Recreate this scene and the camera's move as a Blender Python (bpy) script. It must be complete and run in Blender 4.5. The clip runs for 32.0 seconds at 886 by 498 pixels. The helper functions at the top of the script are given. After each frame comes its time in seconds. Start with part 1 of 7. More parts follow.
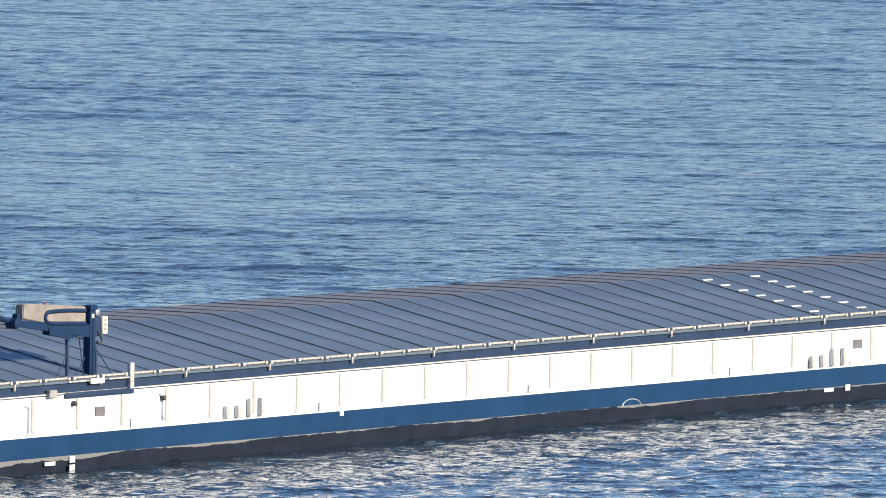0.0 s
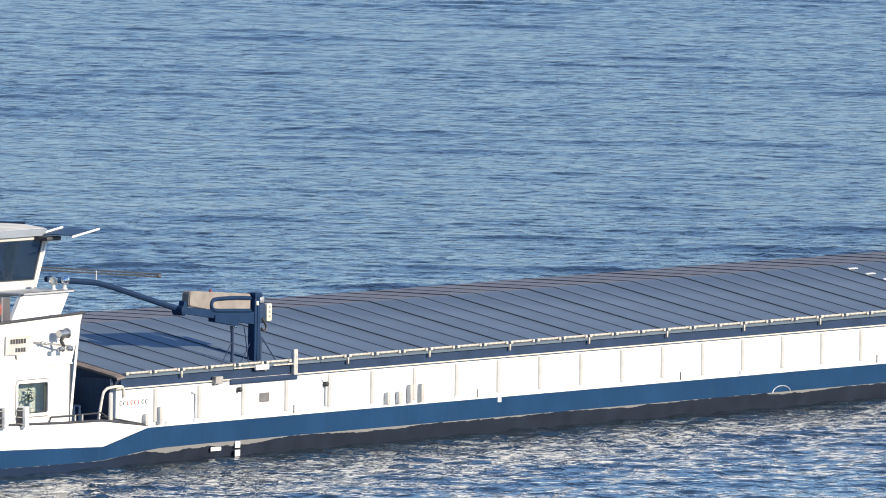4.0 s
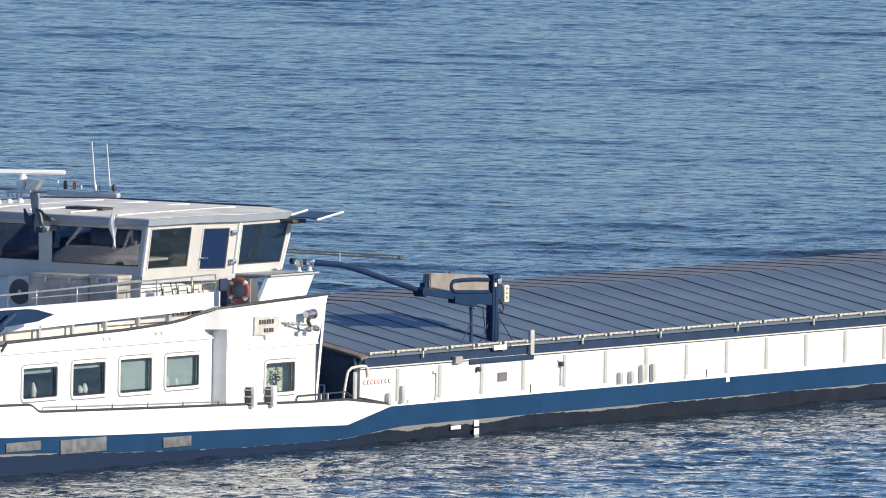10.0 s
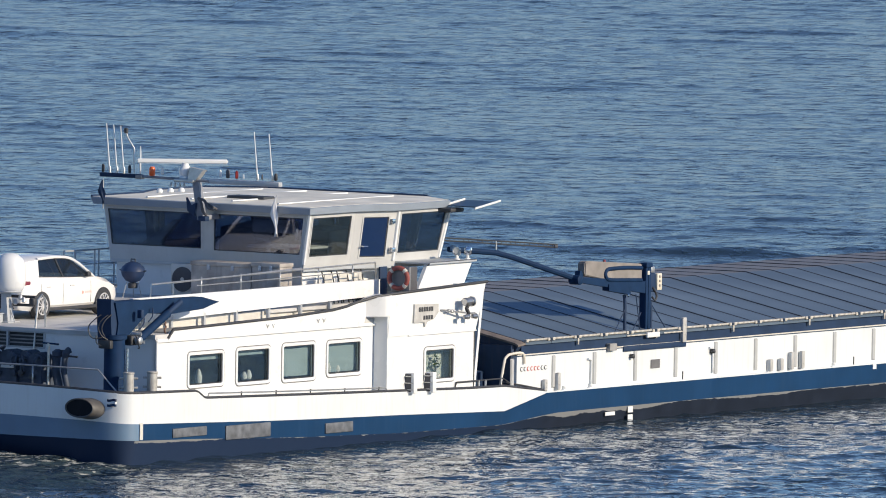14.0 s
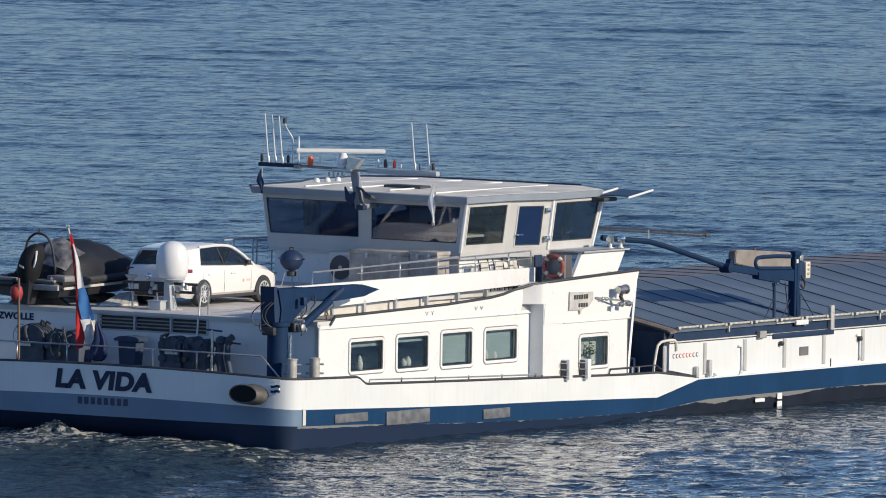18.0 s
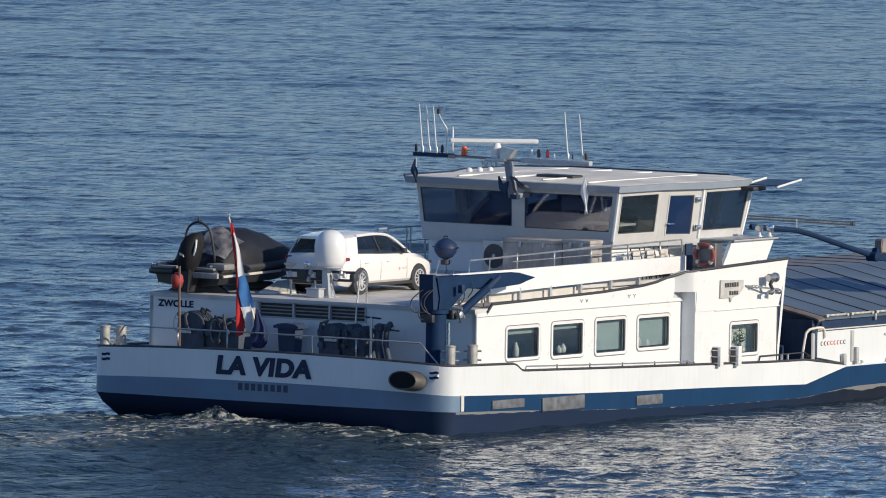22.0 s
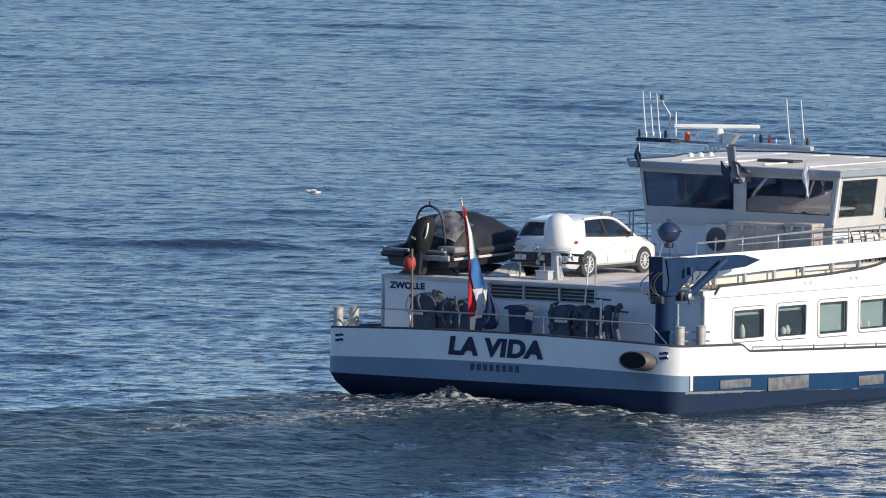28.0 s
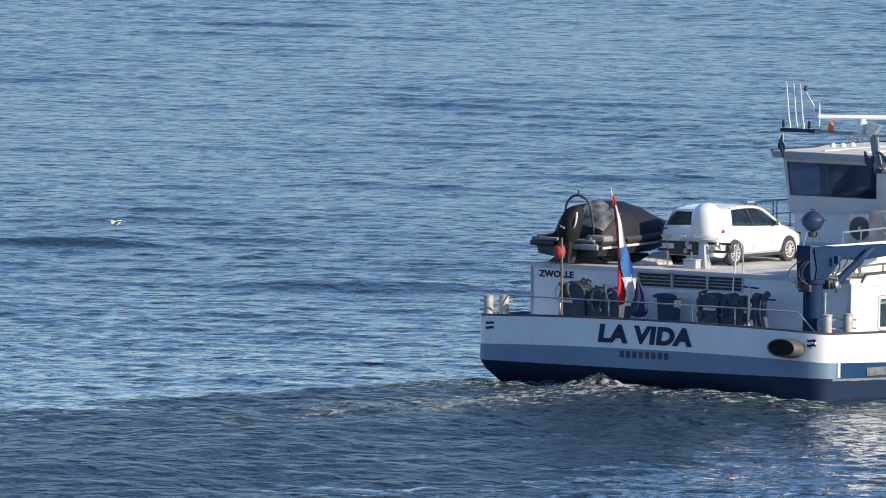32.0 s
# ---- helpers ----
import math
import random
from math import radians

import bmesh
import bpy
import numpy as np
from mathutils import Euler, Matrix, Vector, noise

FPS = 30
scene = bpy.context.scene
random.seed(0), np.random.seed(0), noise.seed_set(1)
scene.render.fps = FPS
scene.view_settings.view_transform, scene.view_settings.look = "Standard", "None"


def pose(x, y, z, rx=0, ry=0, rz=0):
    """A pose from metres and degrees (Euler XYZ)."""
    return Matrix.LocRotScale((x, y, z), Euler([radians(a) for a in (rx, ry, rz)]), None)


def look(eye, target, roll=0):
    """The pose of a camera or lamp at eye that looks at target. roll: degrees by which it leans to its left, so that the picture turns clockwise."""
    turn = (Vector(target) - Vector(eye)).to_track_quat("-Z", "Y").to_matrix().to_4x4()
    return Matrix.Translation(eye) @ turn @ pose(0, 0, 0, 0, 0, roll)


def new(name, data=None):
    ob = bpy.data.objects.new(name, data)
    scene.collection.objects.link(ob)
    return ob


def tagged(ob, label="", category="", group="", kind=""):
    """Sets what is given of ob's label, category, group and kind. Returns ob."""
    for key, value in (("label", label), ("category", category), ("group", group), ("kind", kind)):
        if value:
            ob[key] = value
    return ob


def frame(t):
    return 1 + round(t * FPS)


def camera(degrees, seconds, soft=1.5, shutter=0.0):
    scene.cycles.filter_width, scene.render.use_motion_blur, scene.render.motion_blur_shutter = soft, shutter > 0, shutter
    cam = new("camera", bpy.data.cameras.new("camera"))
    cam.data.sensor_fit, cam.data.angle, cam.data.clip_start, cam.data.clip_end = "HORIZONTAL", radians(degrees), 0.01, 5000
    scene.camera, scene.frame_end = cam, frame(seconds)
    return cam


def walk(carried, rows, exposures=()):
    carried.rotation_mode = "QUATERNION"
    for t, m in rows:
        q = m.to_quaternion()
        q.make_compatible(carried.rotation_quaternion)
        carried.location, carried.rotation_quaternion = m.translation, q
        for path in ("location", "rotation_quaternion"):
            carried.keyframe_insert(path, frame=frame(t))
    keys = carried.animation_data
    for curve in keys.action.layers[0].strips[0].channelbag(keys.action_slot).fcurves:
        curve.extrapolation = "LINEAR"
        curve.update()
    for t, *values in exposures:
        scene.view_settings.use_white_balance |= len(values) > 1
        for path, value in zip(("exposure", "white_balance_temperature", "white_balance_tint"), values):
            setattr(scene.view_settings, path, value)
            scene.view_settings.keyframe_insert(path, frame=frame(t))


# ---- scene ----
# River with a long loaded motor barge, filmed from a high bank through a long lens.
# World: water at z = 0, the camera looks along +y. Ship space: x forward, y to port, z up.
cam = camera(2.9045, 32.0, soft=1.0)
EYE = (0, 0, 29.37)
DOWN = radians(3.342)
AIM = (0, 400 * math.cos(DOWN), EYE[2] - 400 * math.sin(DOWN))
walk(cam, [(0.0, look(EYE, AIM, 0.917)), (32.0, look(EYE, AIM, 0.917))],
     exposures=[(t, e, k, 17) for t, e, k in ((0.0, 0.4, 6640), (3.0, 0.37, 6620), (9.0, 0.18, 6460), (14.0, -0.16, 6430), (19.0, -0.31, 6410), (25.0, -0.3, 6390), (28.0, 0.02, 6440), (32.0, 0.23, 6450))])


def ship(t):
    """The ship's pose: almost straight ahead at walking pace."""
    turn = 0.994273 + 7.51e-5 * t
    gone = 1.75585 * t - 0.5 * 1.035e-4 * t * t
    return pose(-25.2804 + gone * math.cos(turn), 395.0789 + gone * math.sin(turn), 0.12, 0, 0, math.degrees(turn))


# ---------------------------------------------------------------- light
SUN_EL, SUN_AZ = radians(22), radians(117.5)      # azimuth clockwise from +y
world = bpy.data.worlds.new("sky")
scene.world = world
world.use_nodes = True
wn = world.node_tree
sky = wn.nodes.new("ShaderNodeTexSky")
sky.sky_type = "NISHITA"
sky.sun_disc = False
sky.sun_elevation, sky.sun_rotation = SUN_EL, SUN_AZ
sky.air_density, sky.dust_density, sky.ozone_density = 0.95, 0.0, 5.2
wn.links.new(sky.outputs[0], wn.nodes["Background"].inputs[0])
wn.nodes["Background"].inputs[1].default_value = 0.145
sun = new("sun", bpy.data.lights.new("sun", "SUN"))
sun.data.energy, sun.data.angle, sun.data.color = 5.2, radians(0.6), (1.0, 0.88, 0.635)
sun_way = Vector((math.sin(SUN_AZ) * math.cos(SUN_EL), math.cos(SUN_AZ) * math.cos(SUN_EL), math.sin(SUN_EL)))
sun.matrix_world = look(sun_way * 500, (0, 0, 0))


# ---------------------------------------------------------------- materials
def mat(name, color, rough=0.5, metal=0.0, vary=0.12, scale=3.0, grain=0.0, grain_scale=60.0, streak=0.0, coat=0.0, spec=0.5, dirt=(0.18, 0.15, 0.12), rand=0.0):
    """A painted, plastic or metal surface: uneven colour at two scales, fine bump, rain streaks that run down."""
    m = bpy.data.materials.new(name)
    m.use_nodes = True
    n, l = m.node_tree.nodes, m.node_tree.links
    b = n["Principled BSDF"]
    b.inputs["Metallic"].default_value = metal
    b.inputs["Specular IOR Level"].default_value = spec
    b.inputs["Coat Weight"].default_value = coat
    tc = n.new("ShaderNodeTexCoord")
    n1 = n.new("ShaderNodeTexNoise")
    n1.inputs["Scale"].default_value, n1.inputs["Detail"].default_value = scale, 6
    l.new(tc.outputs["Object"], n1.inputs["Vector"])
    ramp = n.new("ShaderNodeMapRange")
    ramp.inputs["From Min"].default_value, ramp.inputs["From Max"].default_value = 0.3, 0.7
    ramp.inputs["To Min"].default_value, ramp.inputs["To Max"].default_value = 1 - vary, 1 + vary * 0.4
    l.new(n1.outputs["Fac"], ramp.inputs["Value"])
    hsv = n.new("ShaderNodeHueSaturation")
    hsv.inputs["Color"].default_value = (*color, 1)
    l.new(ramp.outputs[0], hsv.inputs["Value"])
    last = hsv.outputs[0]
    if rand:
        oi = n.new("ShaderNodeObjectInfo")
        rr = n.new("ShaderNodeMapRange")
        rr.inputs["To Min"].default_value, rr.inputs["To Max"].default_value = 1 - rand, 1 + rand
        l.new(oi.outputs["Random"], rr.inputs["Value"])
        h2 = n.new("ShaderNodeHueSaturation")
        l.new(rr.outputs[0], h2.inputs["Value"])
        l.new(last, h2.inputs["Color"])
        last = h2.outputs[0]
    if streak:
        mp = n.new("ShaderNodeMapping")
        mp.inputs["Scale"].default_value = (7, 7, 0.5)
        l.new(tc.outputs["Object"], mp.inputs["Vector"])
        n2 = n.new("ShaderNodeTexNoise")
        n2.inputs["Scale"].default_value, n2.inputs["Detail"].default_value = 1.6, 5
        l.new(mp.outputs[0], n2.inputs["Vector"])
        r2 = n.new("ShaderNodeMapRange")
        r2.inputs["From Min"].default_value, r2.inputs["From Max"].default_value = 0.52, 0.78
        r2.inputs["To Min"].default_value, r2.inputs["To Max"].default_value = 0.0, streak
        l.new(n2.outputs["Fac"], r2.inputs["Value"])
        mix = n.new("ShaderNodeMixRGB")
        mix.inputs["Color2"].default_value = (*dirt, 1)
        l.new(r2.outputs[0], mix.inputs["Fac"])
        l.new(last, mix.inputs["Color1"])
        last = mix.outputs[0]
    l.new(last, b.inputs["Base Color"])
    rr = n.new("ShaderNodeMapRange")
    rr.inputs["To Min"].default_value, rr.inputs["To Max"].default_value = max(0.02, rough - 0.1), min(1, rough + 0.1)
    l.new(n1.outputs["Fac"], rr.inputs["Value"])
    l.new(rr.outputs[0], b.inputs["Roughness"])
    if grain:
        n3 = n.new("ShaderNodeTexNoise")
        n3.inputs["Scale"].default_value, n3.inputs["Detail"].default_value = grain_scale, 4
        l.new(tc.outputs["Object"], n3.inputs["Vector"])
        bp = n.new("ShaderNodeBump")
        bp.inputs["Strength"].default_value, bp.inputs["Distance"].default_value = grain, 0.01
        l.new(n3.outputs["Fac"], bp.inputs["Height"])
        l.new(bp.outputs[0], b.inputs["Normal"])
    return m


WHITE = mat("white_paint", (0.725, 0.765, 0.79), 0.35, vary=0.06, scale=0.8, streak=0.14, grain=0.15, grain_scale=4, dirt=(0.45, 0.38, 0.3))
WHITE_CLEAN = mat("clean_white_paint", (0.775, 0.795, 0.805), 0.3, vary=0.03, scale=1.5)
CREAM = mat("weathered_white_pipe", (0.72, 0.68, 0.6), 0.5, vary=0.2, scale=5, streak=0.25)
BLUE = mat("blue_hull_paint", (0.0065, 0.043, 0.118), 0.5, spec=0.2, vary=0.18, scale=1.2, streak=0.1, grain=0.2, grain_scale=4, dirt=(0.07, 0.11, 0.17))
GREYBLUE = mat("faded_blue_grey_paint", (0.142, 0.232, 0.345), 0.45, vary=0.12, scale=1.0, streak=0.2, dirt=(0.16, 0.2, 0.26))
NAVY = mat("dark_navy_paint", (0.02, 0.044, 0.1), 0.6, spec=0.25, vary=0.25, scale=2.0, streak=0.15, dirt=(0.05, 0.06, 0.08))
CRANE_BLUE = mat("crane_blue_paint", (0.009, 0.033, 0.09), 0.65, spec=0.15, vary=0.2, scale=3.0, streak=0.06, dirt=(0.08, 0.09, 0.1))
BLACK = mat("black_rubber", (0.046, 0.05, 0.058), 0.55, vary=0.3, scale=8)
HATCH = mat("grey_hatch_aluminium", (0.148, 0.198, 0.252), 0.45, metal=0.3, vary=0.3, scale=0.6, grain=0.3, grain_scale=3, rand=0.06)
DECK = mat("pale_grey_deck_paint", (0.6, 0.6, 0.59), 0.6, vary=0.25, scale=1.2, grain=0.3)
STEEL = mat("galvanised_steel", (0.55, 0.56, 0.56), 0.38, metal=0.7, vary=0.2, scale=6)
CHROME = mat("bright_steel", (0.75, 0.76, 0.77), 0.15, metal=1.0, vary=0.05)
ALU = mat("grey_painted_aluminium", (0.47, 0.5, 0.53), 0.45, metal=0.2, vary=0.08, scale=2)
PALE = mat("pale_grey_plastic", (0.62, 0.61, 0.57), 0.55, vary=0.12, scale=3)
TAUPE = mat("weathered_beige_box", (0.43, 0.4, 0.37), 0.7, vary=0.45, scale=2.2, streak=0.5, dirt=(0.2, 0.19, 0.18))
RED = mat("red_plastic", (0.55, 0.05, 0.035), 0.4, vary=0.1)
EDGE = mat("grimy_cream_pipe", (0.6, 0.575, 0.52), 0.6, vary=0.5, scale=9, streak=0.4, dirt=(0.12, 0.1, 0.09))
WHEEL_WALL = mat("off_white_wheelhouse_paint", (0.54, 0.55, 0.55), 0.4, vary=0.08, scale=2, streak=0.1, dirt=(0.3, 0.27, 0.22))
FASCIA = mat("grey_fascia_paint", (0.3, 0.355, 0.43), 0.45, vary=0.1, scale=2)
ORANGE = mat("orange_lamp", (0.85, 0.13, 0.03), 0.25, vary=0.05)
LETTER = mat("navy_lettering", (0.026, 0.039, 0.082), 0.7, vary=0.08, spec=0.2)
INSIDE = mat("dim_interior_lining", (0.17, 0.17, 0.175), 0.8, vary=0.2)


FRAME_SHADE = mat("frame_shadow_grey", (0.16, 0.16, 0.165), 0.7, vary=0.2)


def glass(name, tint, through_share, clear_tint=(0.86, 0.93, 0.95), mirror=0.03):
    m = bpy.data.materials.new(name)
    m.use_nodes = True
    n, l = m.node_tree.nodes, m.node_tree.links
    n.remove(n["Principled BSDF"])
    out = n["Material Output"]
    dark = n.new("ShaderNodeBsdfDiffuse")
    dark.inputs["Color"].default_value = (*tint, 1)
    clear = n.new("ShaderNodeBsdfTransparent")
    clear.inputs["Color"].default_value = (*clear_tint, 1)
    gloss = n.new("ShaderNodeBsdfGlossy")
    gloss.inputs["Roughness"].default_value = 0.03
    lw = n.new("ShaderNodeLayerWeight")
    lw.inputs["Blend"].default_value = 0.5
    power = n.new("ShaderNodeMath")
    power.operation = "POWER"
    power.inputs[1].default_value = 4.0
    l.new(lw.outputs["Facing"], power.inputs[0])
    fres = n.new("ShaderNodeMath")
    fres.operation = "MULTIPLY_ADD"
    fres.inputs[1].default_value, fres.inputs[2].default_value = 0.85, mirror
    l.new(power.outputs[0], fres.inputs[0])
    a, b = n.new("ShaderNodeMixShader"), n.new("ShaderNodeMixShader")
    a.inputs[0].default_value = through_share
    l.new(dark.outputs[0], a.inputs[1])
    l.new(clear.outputs[0], a.inputs[2])
    l.new(fres.outputs[0], b.inputs[0])
    l.new(a.outputs[0], b.inputs[1])
    l.new(gloss.outputs[0], b.inputs[2])
    l.new(b.outputs[0], out.inputs[0])
    return m


GLASS = glass("tinted_window_glass", (0.01, 0.015, 0.02), 0.93, mirror=0.11)
GLASS_WHEEL = glass("wheelhouse_glass", (0.012, 0.02, 0.045), 0.8)
GLASS_DARK = glass("dark_window_glass", (0.008, 0.012, 0.02), 0.3)
GLASS_AFT = glass("navy_wheelhouse_glass", (0.03, 0.045, 0.09), 0.75, (0.55, 0.62, 0.78), 0.12)
GLASS_SIDE = glass("grey_green_glass", (0.035, 0.05, 0.06), 0.8, (0.8, 0.87, 0.88), 0.06)
GLASS_FORE = glass("teal_grey_glass", (0.02, 0.038, 0.066), 0.55, (0.5, 0.62, 0.78))
GLASS_BLUE = glass("blue_tinted_glass", (0.012, 0.03, 0.09), 0.1)


# ---------------------------------------------------------------- mesh tools
def V(*a):
    return Vector(a)


def box(bm, lo, hi, bevel=0.0):
    lo, hi = Vector(lo), Vector(hi)
    vs = [bm.verts.new((x, y, z)) for x in (lo.x, hi.x) for y in (lo.y, hi.y) for z in (lo.z, hi.z)]
    fs = [bm.faces.new([vs[i] for i in f]) for f in ((0, 1, 3, 2), (4, 6, 7, 5), (0, 4, 5, 1), (2, 3, 7, 6), (0, 2, 6, 4), (1, 5, 7, 3))]
    if bevel:
        es = list({e for f in fs for e in f.edges})
        bmesh.ops.bevel(bm, geom=es, offset=bevel, segments=2, profile=0.5, affect="EDGES")
    return bm


def hexa(bm, low, high):
    """A solid between two quads (same winding)."""
    a, b = [bm.verts.new(p) for p in low], [bm.verts.new(p) for p in high]
    k = len(a)
    bm.faces.new(a[::-1])
    bm.faces.new(b)
    for i in range(k):
        bm.faces.new((a[i], a[(i + 1) % k], b[(i + 1) % k], b[i]))
    return bm


def prism(bm, poly, axis, lo, hi):
    """A polygon in the two other axes, drawn out along axis from lo to hi."""
    def put(p, c):
        q = list(p)
        q.insert(axis, c)
        return q
    return hexa(bm, [put(p, lo) for p in poly], [put(p, hi) for p in poly])


def tube(bm, pts, r, n=8, caps=True, r2=None):
    """A round bar along a line of points."""
    pts = [Vector(p) for p in pts]
    rings = []
    up = None
    for i, p in enumerate(pts):
        d = (pts[min(i + 1, len(pts) - 1)] - pts[max(i - 1, 0)]).normalized()
        if up is None:
            up = d.orthogonal().normalized()
        up = (up - d * up.dot(d)).normalized()
        side = d.cross(up)
        rad = r if r2 is None else r + (r2 - r) * i / max(1, len(pts) - 1)
        rings.append([bm.verts.new(p + (up * math.cos(a) + side * math.sin(a)) * rad) for a in [2 * math.pi * k / n for k in range(n)]])
    for a, b in zip(rings, rings[1:]):
        for k in range(n):
            f = bm.faces.new((a[k], a[(k + 1) % n], b[(k + 1) % n], b[k]))
            f.smooth = True
    if caps:
        bm.faces.new(rings[0][::-1])
        bm.faces.new(rings[-1])
    return bm


def flow(pts, steps=4):
    """A smooth line through the points."""
    pts = [Vector(p) for p in pts]
    fine = [pts[0]]
    for i in range(len(pts) - 1):
        p0, p1, p2, p3 = pts[max(0, i - 1)], pts[i], pts[i + 1], pts[min(len(pts) - 1, i + 2)]
        for k in range(1, steps + 1):
            u = k / steps
            fine.append(0.5 * (2 * p1 + (p2 - p0) * u + (2 * p0 - 5 * p1 + 4 * p2 - p3) * u * u + (3 * p1 - p0 - 3 * p2 + p3) * u ** 3))
    return fine


def lathe(bm, prof, centre, axis="z", n=20):
    """A profile of (radius, height) turned round an axis through centre."""
    c = Vector(centre)
    rings = []
    for r, h in prof:
        ring = []
        for k in range(n):
            a = 2 * math.pi * k / n
            x, y = r * math.cos(a), r * math.sin(a)
            ring.append(bm.verts.new(c + Vector({"z": (x, y, h), "x": (h, x, y), "y": (x, h, y)}[axis])))
        rings.append(ring)
    for a, b in zip(rings, rings[1:]):
        for k in range(n):
            f = bm.faces.new((a[k], a[(k + 1) % n], b[(k + 1) % n], b[k]))
            f.smooth = True
    bm.faces.new(rings[0][::-1])
    bm.faces.new(rings[-1])
    return bm


def loft(bm, rings, close=True, smooth=True, caps=True):
    """Skin over rings of equally many points."""
    vs = [[bm.verts.new(p) for p in r] for r in rings]
    k = len(vs[0])
    for a, b in zip(vs, vs[1:]):
        for i in range(k if close else k - 1):
            f = bm.faces.new((a[i], a[(i + 1) % k], b[(i + 1) % k], b[i]))
            f.smooth = smooth
    if caps and close:
        bm.faces.new(vs[0][::-1])
        bm.faces.new(vs[-1])
    return bm


def openwall(bm, a, b, c, d, holes, th):
    """A wall with four corners (bottom left, bottom right, top right, top left, seen from outside), th thick inwards, and holes (u0, u1, v0, v1)."""
    a, b, c, d = map(Vector, (a, b, c, d))
    nrm = (b - a).cross(d - a).normalized()
    us = sorted({0.0, 1.0} | {u for h in holes for u in h[:2]})
    vs = sorted({0.0, 1.0} | {v for h in holes for v in h[2:]})

    def P(u, v):
        return (a * (1 - u) + b * u) * (1 - v) + (d * (1 - u) + c * u) * v
    solid = {(i, j) for i in range(len(us) - 1) for j in range(len(vs) - 1)
             if not any(q[0] < (us[i] + us[i + 1]) / 2 < q[1] and q[2] < (vs[j] + vs[j + 1]) / 2 < q[3] for q in holes)}
    grid = {}

    def vert(i, j, back):
        if (i, j, back) not in grid:
            grid[i, j, back] = bm.verts.new(P(us[i], vs[j]) - nrm * (th if back else 0))
        return grid[i, j, back]
    for i, j in sorted(solid):
        ring = [(i, j), (i + 1, j), (i + 1, j + 1), (i, j + 1)]
        bm.faces.new([vert(*r, 0) for r in ring])
        bm.faces.new([vert(*r, 1) for r in ring[::-1]])
        for k, step in enumerate(((0, -1), (1, 0), (0, 1), (-1, 0))):
            if (i + step[0], j + step[1]) not in solid:
                e, f = ring[k], ring[(k + 1) % 4]
                bm.faces.new((vert(*f, 0), vert(*e, 0), vert(*e, 1), vert(*f, 1)))
    return P, nrm


def window(parent, P, nrm, h, frame_mat, glass_mat, sunk=0.03, rim=0.035, proud=0.02, name="window", soft=0.06):
    """A frame proud of the wall round the hole h, with a pane set back in it."""
    u0, u1, v0, v1 = h
    q = [P(u0, v0), P(u1, v0), P(u1, v1), P(u0, v1)]
    wide, tall = (q[1] - q[0]).length, (q[3] - q[0]).length

    def oval(grow, out):
        """The opening's outline with rounded corners, grown and lifted off the wall."""
        pts = []
        r = max(0.01, soft + grow)
        for cx, cy, a0 in ((wide + grow - r, -grow + r, -90), (wide + grow - r, tall + grow - r, 0), (-grow + r, tall + grow - r, 90), (-grow + r, -grow + r, 180)):
            for k in range(6):
                a = radians(a0 + 18 * k)
                x, y = cx + r * math.cos(a), cy + r * math.sin(a)
                pts.append(P(u0 + (u1 - u0) * x / wide, v0 + (v1 - v0) * y / tall) + nrm * out)
        return pts
    bm = bmesh.new()
    loft(bm, [oval(-0.012, -0.05), oval(-0.012, proud * 0.8), oval(0.0, proud), oval(rim * 0.8, proud), oval(rim, -0.01)], smooth=False, caps=False)
    fr = part(name, bm, frame_mat, parent)
    if rim > 0.05:
        # grey ring round the frame: its shadow line, put into the colour
        bm = bmesh.new()
        loft(bm, [oval(rim - 0.004, -0.02), oval(rim - 0.004, 0.006), oval(rim + 0.014, 0.005), oval(rim + 0.016, -0.02)], smooth=False, caps=False)
        part("shadow_ring", bm, FRAME_SHADE, fr)
    bm = bmesh.new()
    loft(bm, [oval(-0.035, -0.04), oval(-0.035, -0.012), oval(0.0, -0.006), oval(0.04, -0.03)], smooth=False, caps=False)
    part("gasket", bm, BLACK, fr)
    bm = bmesh.new()
    hexa(bm, [p - nrm * (sunk + 0.012) for p in q], [p - nrm * sunk for p in q])
    g = part("pane", bm, glass_mat, fr)
    g.visible_shadow = False
    return fr


RIDERS = []
BASE = {}


def thing(name, base, label, category, group=""):
    """An empty at its base, in ship space; it rides with the ship."""
    ob = tagged(new(name), label, category, group)
    ob.empty_display_size = 0.2
    ob.location = base
    BASE[ob] = Vector(base)
    RIDERS.append((ob, Matrix.Translation(base)))
    return ob


def part(name, bm, material, parent, label=""):
    """Links a bmesh, drawn in ship space, as one mesh under a thing or a part."""
    base = BASE[parent]
    bmesh.ops.recalc_face_normals(bm, faces=bm.faces)
    if base.length:
        bmesh.ops.translate(bm, verts=bm.verts, vec=-base)
    me = bpy.data.meshes.new(name)
    bm.to_mesh(me)
    bm.free()
    me.set_sharp_from_angle(angle=radians(42))
    me.materials.append(material)
    ob = new(name, me)
    ob.parent = parent
    BASE[ob] = base
    if label:
        tagged(ob, label)
    return ob


def piece(name, me, parent, at):
    """One more object on a shared mesh, at a place in ship space."""
    ob = new(name, me)
    ob.parent = parent
    ob.location = Vector(at) - BASE[parent]
    BASE[ob] = BASE[parent]
    return ob


